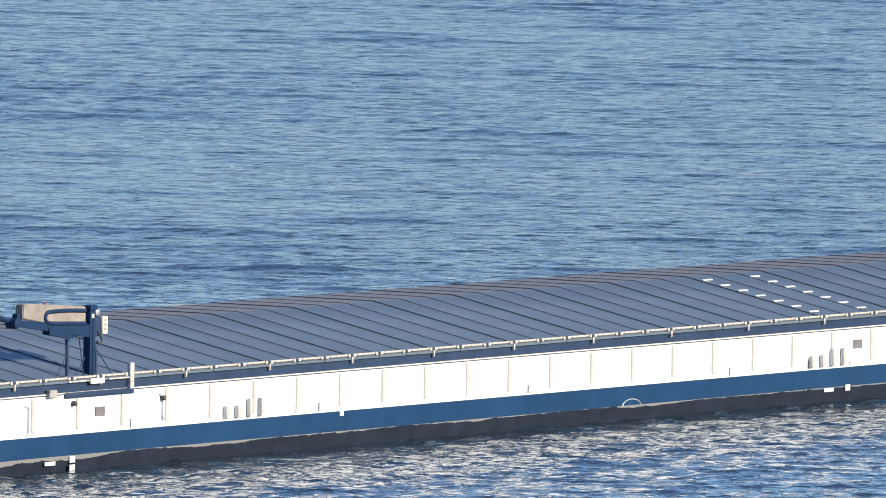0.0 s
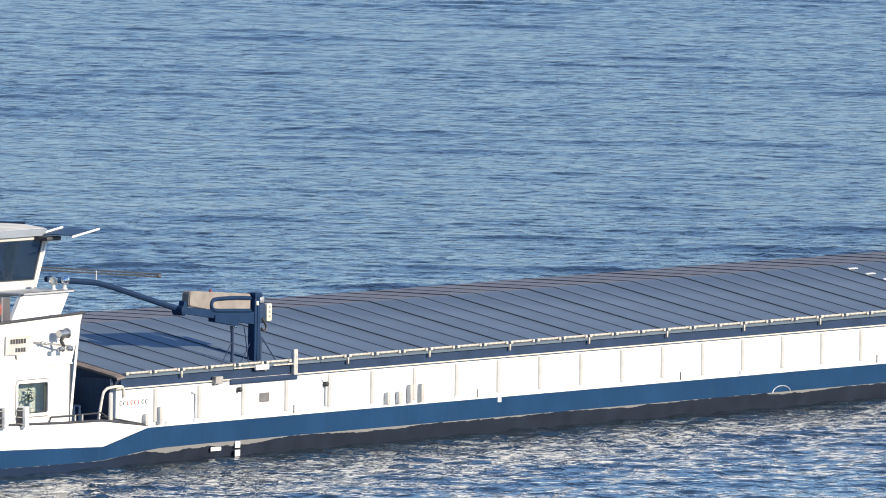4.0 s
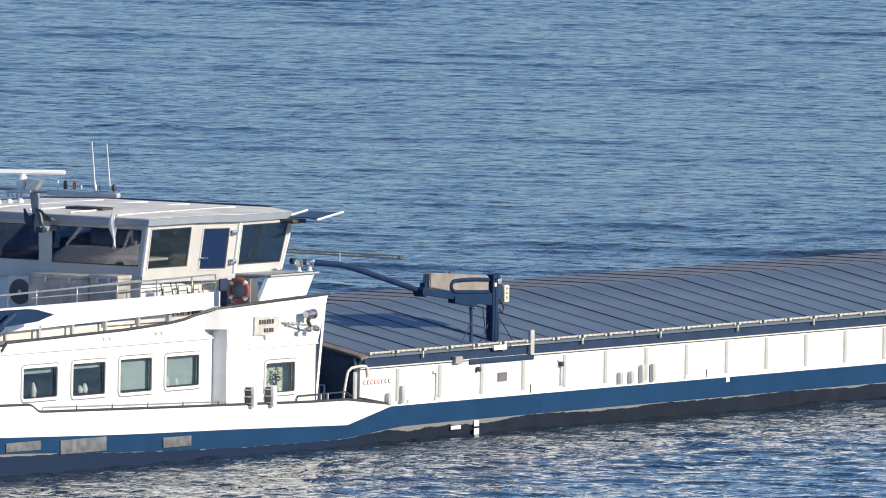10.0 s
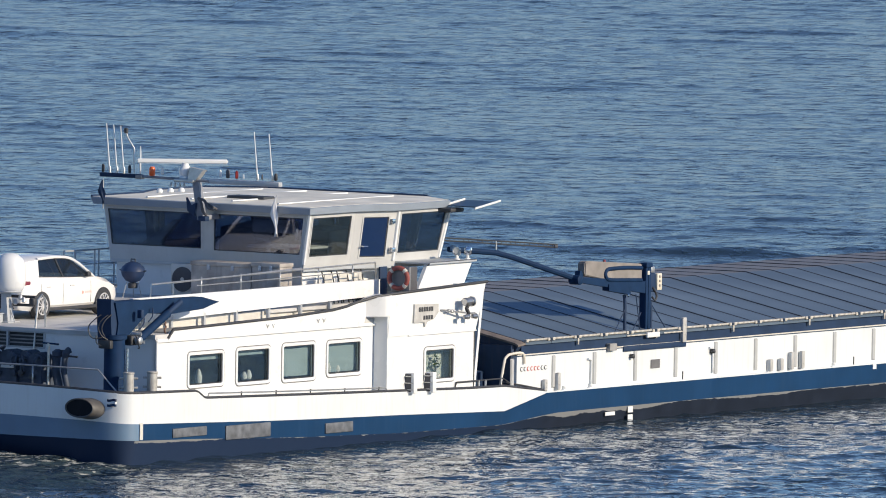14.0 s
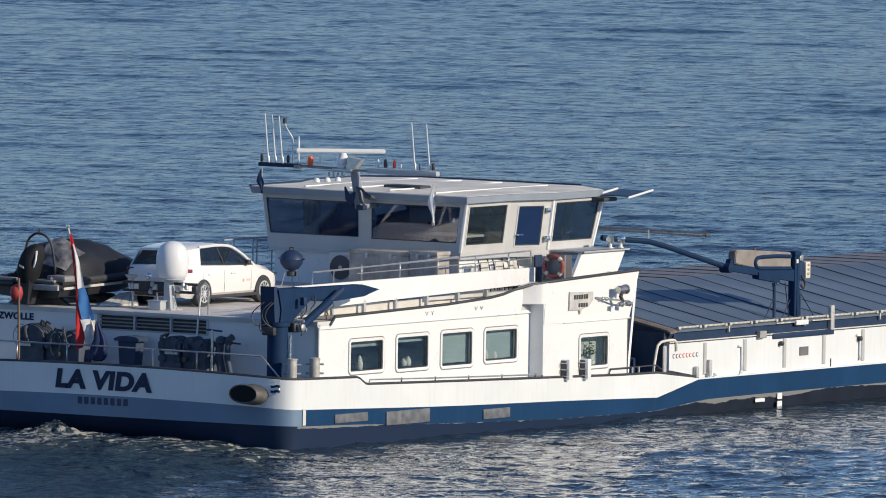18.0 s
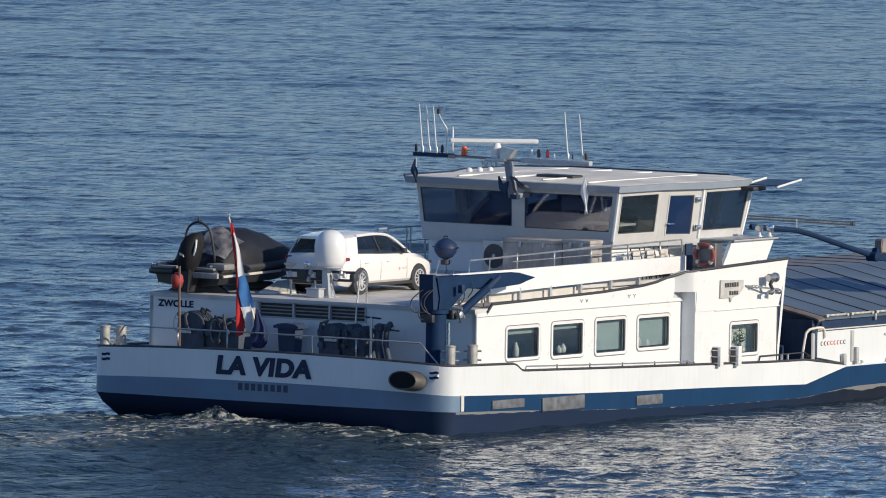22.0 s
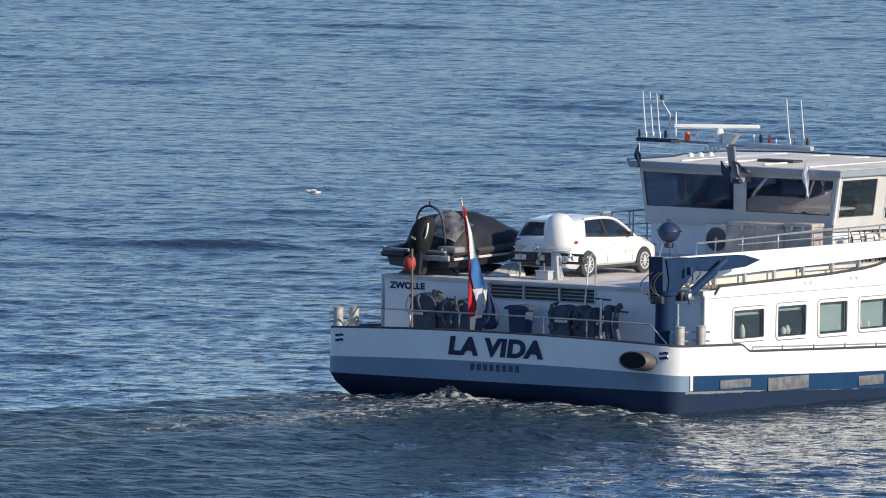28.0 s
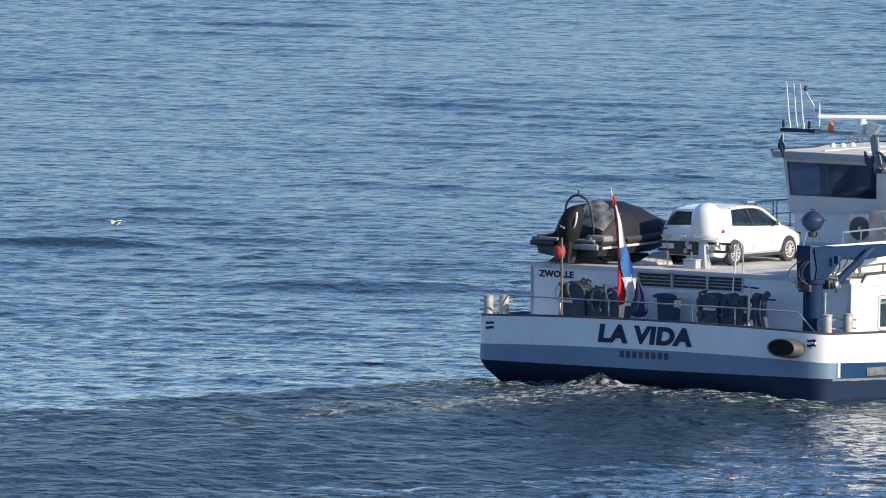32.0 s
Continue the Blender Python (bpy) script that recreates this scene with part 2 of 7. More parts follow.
def writing(name, body, size, m, material, parent, label="", wide=1.0, shear=0.0, weight=0.0):
    """Letters of the built-in font, drawn at the pose m in ship space, as a thin mesh."""
    cu = bpy.data.curves.new(name, "FONT")
    cu.body, cu.size, cu.extrude, cu.shear, cu.offset, cu.align_x, cu.align_y = body, size, 0.004, shear, weight, "CENTER", "CENTER"
    cu.space_character = 1.05
    tmp = bpy.data.objects.new(name, cu)
    scene.collection.objects.link(tmp)
    me = bpy.data.meshes.new_from_object(tmp.evaluated_get(bpy.context.evaluated_depsgraph_get()))
    bpy.data.objects.remove(tmp)
    me.transform(Matrix.Translation(-BASE[parent]) @ m @ Matrix.Diagonal((wide, 1, 1, 1)))
    me.materials.clear()
    me.materials.append(material)
    ob = new(name, me)
    ob.parent = parent
    BASE[ob] = BASE[parent]
    if label:
        tagged(ob, label)
    return ob


def lerp(table, x):
    """Straight lines between (x, value) pairs."""
    return float(np.interp(x, [p[0] for p in table], [p[1] for p in table]))


# ---------------------------------------------------------------- water
def water_material(name, color, churned=False):
    """Wind ripples and, on them, scattered steeper wavelets; farther ripples are too fine to tell apart and become gloss."""
    m = bpy.data.materials.new(name)
    m.use_nodes = True
    n, l = m.node_tree.nodes, m.node_tree.links
    b = n["Principled BSDF"]
    b.inputs["Base Color"].default_value = (*color, 1)
    b.inputs["Roughness"].default_value = 0.12
    b.inputs["IOR"].default_value = 1.333
    tc = n.new("ShaderNodeTexCoord")
    sep = n.new("ShaderNodeSeparateXYZ")
    l.new(tc.outputs["Object"], sep.inputs[0])

    def along(y0, y1, v0, v1):
        r = n.new("ShaderNodeMapRange")
        r.inputs["From Min"].default_value, r.inputs["From Max"].default_value = y0, y1
        r.inputs["To Min"].default_value, r.inputs["To Max"].default_value = v0, v1
        l.new(sep.outputs["Y"], r.inputs["Value"])
        return r.outputs[0]
    if not churned:
        l.new(along(418, 495, 0.05, 0.185), b.inputs["Roughness"])
    prev = None
    layers = ((2.6, 1.9, 0.062, 2.5, 0.0, 1.0, 0.75, 0.28), (2.1, 1.4, 0.042, 3, 0.5, 0.68, 0.8, 0.95), (0.9, 0.55, 0.085, 3, 0.5, 0.75, 0.7, 0.85), (0.2, 0.1, 0.1, 3, 0.0, 1.0, 1.0, 0.5))
    if churned:
        layers = ((2.4, 2.4, 0.17, 3, 0.0, 1.0, 1.0, 1.0), (0.9, 0.9, 0.22, 4, 0.42, 0.72, 1.0, 1.0))
    for sx, sy, dist, det, low, high, near, far in layers:
        mp = n.new("ShaderNodeMapping")
        mp.inputs["Scale"].default_value = (sx, sy, 1)
        l.new(tc.outputs["Object"], mp.inputs["Vector"])
        tx = n.new("ShaderNodeTexNoise")
        tx.inputs["Scale"].default_value, tx.inputs["Detail"].default_value = 1.0, det
        l.new(mp.outputs[0], tx.inputs["Vector"])
        height = n.new("ShaderNodeMapRange")
        height.interpolation_type = "SMOOTHSTEP" if low else "LINEAR"
        height.inputs["From Min"].default_value, height.inputs["From Max"].default_value = low, high
        l.new(tx.outputs["Fac"], height.inputs["Value"])
        bp = n.new("ShaderNodeBump")
        bp.inputs["Distance"].default_value = dist
        bp.inputs["Strength"].default_value = near
        if not churned:
            calm = n.new("ShaderNodeMath")
            calm.operation = "MULTIPLY"
            l.new(along(422, 484, near, far), calm.inputs[0])
            l.new(along(520, 660, 1.0, 0.76), calm.inputs[1])
            l.new(calm.outputs[0], bp.inputs["Strength"])
        l.new(height.outputs[0], bp.inputs["Height"])
        if prev:
            l.new(prev.outputs[0], bp.inputs["Normal"])
        prev = bp
    l.new(prev.outputs[0], b.inputs["Normal"])
    if churned:
        b.inputs["Specular IOR Level"].default_value = 0.06
        # torn foam: along the transom and in a streak that trails from the screw
        def ramp(source, v0, v1, o0, o1):
            r = n.new("ShaderNodeMapRange")
            r.interpolation_type = "SMOOTHSTEP"
            r.inputs["From Min"].default_value, r.inputs["From Max"].default_value = v0, v1
            r.inputs["To Min"].default_value, r.inputs["To Max"].default_value = o0, o1
            l.new(source, r.inputs["Value"])
            return r.outputs[0]

        def calc(op, a, c):
            q = n.new("ShaderNodeMath")
            q.operation = op
            for k, v in enumerate((a, c)):
                if isinstance(v, float):
                    q.inputs[k].default_value = v
                else:
                    l.new(v, q.inputs[k])
            return q.outputs[0]
        line = ramp(sep.outputs["X"], -9.0, -0.4, 0.0, 0.8)
        off = calc("ABSOLUTE", calc("SUBTRACT", sep.outputs["Y"], 0.1), 0.0)
        streak = calc("MULTIPLY", ramp(off, 0.2, 3.6, 0.92, 0.0), ramp(sep.outputs["X"], -30.0, -6.0, 0.1, 1.0))
        where = calc("MAXIMUM", line, streak)
        torn = n.new("ShaderNodeTexNoise")
        torn.inputs["Scale"].default_value, torn.inputs["Detail"].default_value, torn.inputs["Roughness"].default_value, torn.inputs["Distortion"].default_value = 1.0, 8, 0.62, 0.6
        mp = n.new("ShaderNodeMapping")
        mp.inputs["Scale"].default_value = (2.4, 3.6, 1)
        l.new(tc.outputs["Object"], mp.inputs["Vector"])
        l.new(mp.outputs[0], torn.inputs["Vector"])
        share = ramp(calc("ADD", torn.outputs["Fac"], calc("MULTIPLY", where, 0.28)), 0.73, 0.82, 0.0, 1.0)
        mix = n.new("ShaderNodeMixRGB")
        # fine bubbles stirred under make the water paler near the screw
        milky = n.new("ShaderNodeMixRGB")
        milky.inputs["Color1"].default_value, milky.inputs["Color2"].default_value = (*color, 1), (0.075, 0.092, 0.085, 1)
        l.new(calc("MULTIPLY", where, torn.outputs["Fac"]), milky.inputs["Fac"])
        l.new(milky.outputs[0], mix.inputs["Color1"])
        mix.inputs["Color2"].default_value = (0.36, 0.37, 0.35, 1)
        l.new(share, mix.inputs["Fac"])
        l.new(mix.outputs[0], b.inputs["Base Color"])
        l.new(ramp(share, 0.0, 1.0, 0.22, 0.7), b.inputs["Roughness"])
    return m


WATER = water_material("river_water", (0.017, 0.035, 0.053))


def water():
    """One sheet out to the horizon, fine where the lens looks: short-crested wind waves with peaked crests."""
    rng = np.random.RandomState(4)
    xs = np.concatenate([-np.geomspace(3000, 26, 24), np.arange(-24, 56, 0.14), np.geomspace(58, 3000, 24)])
    ys = np.concatenate([[-300, -100, 50, 150, 230, 300, 360, 385], np.arange(394, 520, 0.2), np.arange(520, 730, 0.36), np.geomspace(733, 4800, 30)])
    X, Y = np.meshgrid(xs.astype(np.float32), ys.astype(np.float32), indexing="ij")
    def field(count, short, longest, spread, power):
        """A random sea of unit size, with the sideways shift that peaks its crests."""
        z, dx, dy, size = 0.0, 0.0, 0.0, 0.0
        for k in range(count):
            lam = short * (longest / short) ** rng.rand()
            a = rng.normal(-1.7, spread)
            kx, ky = math.cos(a), math.sin(a)
            ph = (2 * math.pi / lam) * (kx * X + ky * Y) + np.float32(rng.rand() * 6.28)
            amp = lam ** power
            z = z + amp * np.sin(ph)
            c = amp * np.cos(ph)
            dx, dy, size = dx + kx * c, dy + ky * c, size + amp * amp / 2
        return z / size ** 0.5, dx / size ** 0.5, dy / size ** 0.5
    far = np.clip((Y - 425) / 60, 0, 1)
    s1, dx1, dy1 = field(90, 0.5, 2.2, 0.75, 0.85)
    s2, dx2, dy2 = field(40, 2.2, 7.0, 0.24, 0.8)
    s3, _, _ = field(10, 9.0, 30.0, 0.4, 0.5)
    s4, _, _ = field(36, 5.0, 12.0, 0.3, 0.6)
    calm = 1 - 0.25 * np.clip((Y - 520) / 140, 0, 1)
    chop = 0.022 - 0.0105 * far
    Z = chop * s1 + calm * (0.028 * np.maximum(s2 - 1.0, 0) ** 1.3 + 0.006 * s2 + 0.06 * np.maximum(s4 - 1.15, 0) ** 1.2) + 0.008 * s3
    DX, DY = chop * dx1, chop * dy1
    # patches of stronger and weaker wind
    gust = 0.0
    for k in range(9):
        gust = gust + np.sin(X * rng.normal(0, 0.09) + Y * rng.normal(0, 0.07) + np.float32(rng.rand() * 6.28))
    gust = 1 + 0.06 * gust
    fade = np.clip(1 - np.maximum(np.abs(X - 16) - 39, 0) / 3, 0, 1) * np.clip((Y - 390) / 6, 0, 1) * np.clip((735 - Y) / 15, 0, 1)
    fade = fade * np.clip(gust, 0.4, 1.6)
    Z, X, Y = Z * fade, X + 0.9 * DX * fade, Y + 0.9 * DY * fade
    nx, ny = X.shape
    co = np.stack([X, Y, Z], -1).reshape(-1, 3).astype(np.float32)
    i = np.arange(nx * ny).reshape(nx, ny)
    quads = np.stack([i[:-1, :-1], i[1:, :-1], i[1:, 1:], i[:-1, 1:]], -1).reshape(-1, 4)
    me = bpy.data.meshes.new("water")
    me.vertices.add(len(co))
    me.vertices.foreach_set("co", co.ravel())
    me.loops.add(quads.size)
    me.loops.foreach_set("vertex_index", quads.ravel().astype(np.int32))
    me.polygons.add(len(quads))
    me.polygons.foreach_set("loop_start", np.arange(0, quads.size, 4, dtype=np.int32))
    me.polygons.foreach_set("use_smooth", np.ones(len(quads), dtype=bool))
    me.update(calc_edges=True)
    me.materials.append(WATER)
    return tagged(new("water", me), "wide blue river water with short wind ripples", "water", kind="structure")


river = water()
# ---------------------------------------------------------------- the barge
barge = thing("cargo_barge", (0, 0, 0), "long white and blue cargo barge under way, grey hatches closed", "barge")
TOP = [(-1, 1.60), (0.2, 1.57), (3.0, 1.50), (3.12, 1.47), (3.38, 1.33), (3.5, 1.31), (7.0, 1.21), (15.0, 1.00), (16.6, 0.98), (18.5, 0.78), (19, 0.77), (95, 0.77), (110, 1.6)]
LOW = [(-1, 0.86), (0, 0.86), (7.0, 0.62), (12.0, 0.51), (16.6, 0.38), (18.5, 0.74), (19, 0.74), (95, 0.74), (110, 0.74)]
SIDE = 5.3


def outline():
    """The hull's plan, from the middle of the transom round the starboard side to the stem."""
    pts = [(-0.10 + 0.16 * (y / 4.7) ** 2, -y) for y in np.linspace(0, 4.75, 12)]
    pts += [(0.58 - 0.5 * math.cos(a), -4.75 - 0.55 * math.sin(a)) for a in np.linspace(0.2, math.pi / 2, 7)]
    pts += [(x, -SIDE) for x in [1, 2, 2.9, 3.0, 3.06, 3.12, 3.18, 3.25, 3.32, 3.38, 3.44, 3.5, 4, 5, 6, 8, 10, 12, 14, 15, 16, 16.6, 17.2, 17.8, 18.4, 18.5, 19]]
    pts += [(x, -SIDE) for x in range(21, 97, 4)]
    pts += [(97 + 11 * math.sin(a), -SIDE * math.cos(a) ** 0.8) for a in np.linspace(0.2, math.pi / 2, 9)]
    return pts


HALF = outline()
FULL = HALF + [(x, -y) for x, y in HALF[-2:0:-1]]


def inward(pts, d):
    """A closed plan drawn in by d."""
    out = []
    for i, p in enumerate(pts):
        a, b = Vector(pts[i - 1]), Vector(pts[(i + 1) % len(pts)])
        t = (b - a).normalized()
        out.append((p[0] - t.y * d, p[1] + t.x * d))
    return out


def band(z0, z1, push0=0.0, push1=0.0, th=0.07):
    """A closed strip of plating round the plan between two heights, which depend on x."""
    bm = bmesh.new()
    lo, hi, li, hi_in = inward(FULL, push0), inward(FULL, push1), inward(FULL, push0 + th), inward(FULL, push1 + th)
    rings = []
    for k in range(len(FULL)):
        x = FULL[k][0]
        a, b = z0(x), max(z1(x), z0(x) + 0.002)
        rings.append([(*lo[k], a), (*hi[k], b), (*hi_in[k], b), (*li[k], a)])
    rings.append(rings[0])
    loft(bm, rings, smooth=False, caps=False)
    bmesh.ops.remove_doubles(bm, verts=bm.verts, dist=0.0005)
    return bm


def shade_by_angle(ob):
    for p in ob.data.polygons:
        p.use_smooth = True
    ob.data.set_sharp_from_angle(angle=radians(30))
    return ob


BAND_LOW = [(-1, 0.46), (0, 0.46), (3, 0.37), (7, 0.2), (12, 0.07), (16.5, 0.05), (18.3, 0.19), (19, 0.23), (22, 0.25), (57, 0.26), (110, 0.26)]


def boot_material():
    """Dark bottom paint under the blue: a ragged scum line, dry and grey above, wet and black below."""
    m = mat("weathered_bottom_paint", (0.016, 0.024, 0.043), 0.6, vary=0.3, scale=1.5, spec=0.25)
    n, l = m.node_tree.nodes, m.node_tree.links
    b = n["Principled BSDF"]
    old = b.inputs["Base Color"].links[0].from_socket
    tc = n.new("ShaderNodeTexCoord")
    sep = n.new("ShaderNodeSeparateXYZ")
    l.new(tc.outputs["Object"], sep.inputs[0])
    mp = n.new("ShaderNodeMapping")
    mp.inputs["Scale"].default_value = (2.2, 0.0, 4.5)
    l.new(tc.outputs["Object"], mp.inputs["Vector"])
    nz = n.new("ShaderNodeTexNoise")
    nz.inputs["Scale"].default_value, nz.inputs["Detail"].default_value, nz.inputs["Roughness"].default_value = 1.0, 8, 0.68
    l.new(mp.outputs[0], nz.inputs["Vector"])
    part_way = n.new("ShaderNodeMapRange")
    part_way.inputs["From Min"].default_value, part_way.inputs["From Max"].default_value = -1.0, 61.0
    l.new(sep.outputs["X"], part_way.inputs["Value"])

    def table(rows, scale):
        """A height along the hull, straight between (x, metres) rows."""
        r = n.new("ShaderNodeValToRGB")
        while len(r.color_ramp.elements) < len(rows):
            r.color_ramp.elements.new(0.5)
        for e, (x, v) in zip(r.color_ramp.elements, rows):
            e.position = (x + 1) / 62
            e.color = (v / scale, v / scale, v / scale, 1)
        l.new(part_way.outputs[0], r.inputs["Fac"])
        k = n.new("ShaderNodeMath")
        k.operation = "MULTIPLY"
        k.inputs[1].default_value = scale
        l.new(r.outputs[0], k.inputs[0])
        return k.outputs[0]
    clean = table(BAND_LOW[:-1], 0.5)
    scum = table([(0, 0.07), (3, 0.05), (4.5, 0.0), (17.8, 0.0), (18.4, 0.03), (19.35, 0.15), (20.3, 0.08), (20.9, 0.07), (21.6, 0.1), (22.5, 0.13), (23.0, 0.12), (23.7, 0.07), (24.3, 0.01), (25.7, 0.01), (27.5, 0.06), (29.7, 0.06),
                  (30.2, 0.01), (33, 0.025), (34.5, 0.04), (36.5, 0.0), (38.7, 0.03), (40.2, 0.06), (40.6, 0.0), (41.5, 0.03), (43, 0.0), (46.2, 0.0), (46.4, 0.06), (48.3, 0.06), (50, 0.01), (60, 0.03)], 0.2)
    low = n.new("ShaderNodeMath")
    low.operation = "SUBTRACT"
    l.new(clean, low.inputs[0])
    l.new(scum, low.inputs[1])
    edge = n.new("ShaderNodeMath")
    edge.operation = "MULTIPLY_ADD"
    edge.inputs[1].default_value = -0.16
    l.new(nz.outputs["Fac"], edge.inputs[0])
    shiftup = n.new("ShaderNodeMath")
    shiftup.operation = "ADD"
    shiftup.inputs[1].default_value = 0.08
    l.new(low.outputs[0], shiftup.inputs[0])
    l.new(shiftup.outputs[0], edge.inputs[2])
    gt = n.new("ShaderNodeMath")
    gt.operation = "GREATER_THAN"
    l.new(sep.outputs["Z"], gt.inputs[0])
    l.new(edge.outputs[0], gt.inputs[1])
    far = n.new("ShaderNodeMath")
    far.operation = "GREATER_THAN"
    l.new(sep.outputs["X"], far.inputs[0])
    far.inputs[1].default_value = 0.45
    both = n.new("ShaderNodeMath")
    both.operation = "MULTIPLY"
    l.new(gt.outputs[0], both.inputs[0])
    l.new(far.outputs[0], both.inputs[1])
    mix = n.new("ShaderNodeMixRGB")
    l.new(both.outputs[0], mix.inputs["Fac"])
    aft = n.new("ShaderNodeMixRGB")
    mid = n.new("ShaderNodeMapRange")
    mid.inputs["From Min"].default_value, mid.inputs["From Max"].default_value = 15.0, 19.0
    l.new(sep.outputs["X"], mid.inputs["Value"])
    l.new(mid.outputs[0], aft.inputs["Fac"])
    aft.inputs["Color1"].default_value = (0.0145, 0.031, 0.074, 1)
    l.new(old, aft.inputs["Color2"])
    l.new(aft.outputs[0], mix.inputs["Color1"])
    mix.inputs["Color2"].default_value = (0.22, 0.23, 0.24, 1)
    l.new(mix.outputs[0], b.inputs["Base Color"])
    return m


BOOT = boot_material()
bm = bmesh.new()
rings = []
for k in range(len(FULL)):
    x = FULL[k][0]
    top = lerp(BAND_LOW, x)
    soft = max(0.0, 1 - max(0.0, x) / 4) * min(1.0, max(0.0, (FULL[k][1] + 4) / 3))
    row = []
    for f in (0.0, 0.2, 0.4, 0.6, 0.8, 1.0):
        push = soft * 1.9 * f ** 1.6 + (1 - soft) * 0.3 * f
        row.append((*inward(FULL, push)[k], top + (-0.7 - top) * f))
    rings.append(row + [(*inward(FULL, 2.0)[k], -0.7), (*inward(FULL, 0.2)[k], top)])
rings.append(rings[0])
loft(bm, rings, smooth=False, caps=False)
bmesh.ops.remove_doubles(bm, verts=bm.verts, dist=0.0005)
shade_by_angle(part("hull_bottom", bm, BOOT, barge, "dark bottom paint with a ragged grey scum line"))
shade_by_angle(part("hull_band", band(lambda x: lerp(BAND_LOW, x), lambda x: lerp(LOW, x), 0.0, 0.0), BLUE, barge, "blue painted hull plating"))
shade_by_angle(part("bulwark", band(lambda x: lerp(LOW, x), lambda x: lerp(TOP, x), 0.0, 0.0), WHITE, barge, "white painted bulwark"))


def cap_rail():
    bm = bmesh.new()
    pts = [(x, y, lerp(TOP, x) + 0.012 + (0.11 * max(0, 1 - (y / 5.1) ** 2) if x < 0.3 else 0)) for x, y in inward(FULL, 0.035) if x <= 18.6]
    star = [p for p in pts if p[1] <= 0]
    port = [p for p in pts if p[1] > 0]
    tube(bm, port + star, 0.042, 8)
    return bm


part("cap_rail", cap_rail(), BLACK, barge, "black rubbing rail along the bulwark top")
# the transom's paler blue band, laid on the plating between the bottom paint and the white
bm = bmesh.new()
tp = [p for p in HALF if p[1] > -5.12 and p[0] < 1]
strip = [(x, -y) for x, y in tp[::-1]] + tp[1:]
stern = sorted([(o[1], o[0], i[1], i[0]) for o, i in zip(inward(FULL, -0.007), inward(FULL, 0.02)) if o[0] < 0.6], reverse=True)
rings = []
for y, x, yi, xi in stern:
    top = 0.86 + 0.1 * max(0, 1 - (y / 5.2) ** 2) - 0.034 * max(0, x)
    rings.append([(x, y, lerp(BAND_LOW, x)), (x, y, top), (xi, yi, top), (xi, yi, lerp(BAND_LOW, x))])
loft(bm, rings, smooth=False)
shade_by_angle(part("transom_band", bm, GREYBLUE, barge, "faded grey-blue band across the transom"))
bm = bmesh.new()
rings = [[(x - 0.004, y, 1.5), (x - 0.004, y, 1.575 + 0.11 * (1 - (y / 5.1) ** 2)), (x + 0.06, y, 1.575 + 0.11 * (1 - (y / 5.1) ** 2)), (x + 0.06, y, 1.5)] for x, y in strip[1:-1]]
loft(bm, rings, smooth=False)
part("transom_crown", bm, WHITE, barge)

# decks
bm = bmesh.new()
inner = [p for p in inward(FULL, 0.06)]
prism(bm, inner, 2, 0.5, 0.6)
part("main_deck", bm, DECK, barge, "grey painted steel deck")

# hold: white coaming wall with stiffeners, navy strip above it, hatch covers on top
CO_Y, HA, HB = 5.2, 17.5, 92.0
bm = bmesh.new()
for s in (-1, 1):
    box(bm, (17.27 if s < 0 else HA, min(s * CO_Y, s * (CO_Y - 0.12)), 0.55), (HB, max(s * CO_Y, s * (CO_Y - 0.12)), 1.70))
box(bm, (HB - 0.12, -CO_Y, 0.55), (HB, CO_Y, 1.70))
part("coaming_wall", bm, WHITE, barge, "white hold coaming")
bm = bmesh.new()
box(bm, (HA - 0.3, -CO_Y + 0.12, 0.55), (HA - 0.18, CO_Y - 0.12, 1.95))
part("hold_bulkhead", bm, mat("bulkhead_blue_paint", (0.03, 0.055, 0.11), 0.5, vary=0.25, streak=0.3, dirt=(0.12, 0.1, 0.09)), barge, "dark blue bulkhead at the end of the hold")
bm = bmesh.new()
for s in (-1, 1):
    box(bm, (17.27 if s < 0 else HA, s * CO_Y - 0.015, 1.70), (HB, s * CO_Y + 0.015, 1.725))
part("coaming_flange", bm, CREAM, barge)
bm = bmesh.new()
for s in (-1, 1):
    box(bm, (17.27 if s < 0 else HA, s * CO_Y - 0.01, 1.672), (HB, s * CO_Y + 0.01, 1.692))
part("coaming_gasket", bm, NAVY, barge)
bm = bmesh.new()
for s in (-1, 1):
    box(bm, (HA, min(s * 5.18, s * 5.06), 1.70), (HB, max(s * 5.18, s * 5.06), 1.95))
part("coaming_strip", bm, NAVY, barge, "dark blue strip above the coaming")
bm = bmesh.new()
hexa(bm, [(-0.1, 0, 0), (-0.08, -0.03, 0.02), (0.03, -0.03, 0.02), (0.05, 0, 0)], [(-0.1, 0, 0.8), (-0.08, -0.03, 0.78), (0.03, -0.03, 0.78), (0.05, 0, 0.8)])
stiff = bpy.data.meshes.new("stiffener")
bm.to_mesh(stiff)
bm.free()
# grey stands for the shaded side of the white ribs, with some dirt streaks
stiff.materials.append(mat("stiffener_shade_grey", (0.45, 0.465, 0.475), 0.6, vary=0.12, scale=3, streak=0.2, dirt=(0.36, 0.37, 0.38)))
for k in range(-8, 31):
    piece("stiffener", stiff, barge, (32.08 + 1.876 * k, -CO_Y - 0.002, 0.84))

# hatch covers: folded aluminium panels, a raised seam at each side
PROF = [(-5.24, 2.0), (-5.14, 2.045), (-1.1, 2.865), (1.26, 2.865), (5.14, 2.045), (5.24, 2.0)]
PITCH = 1.2


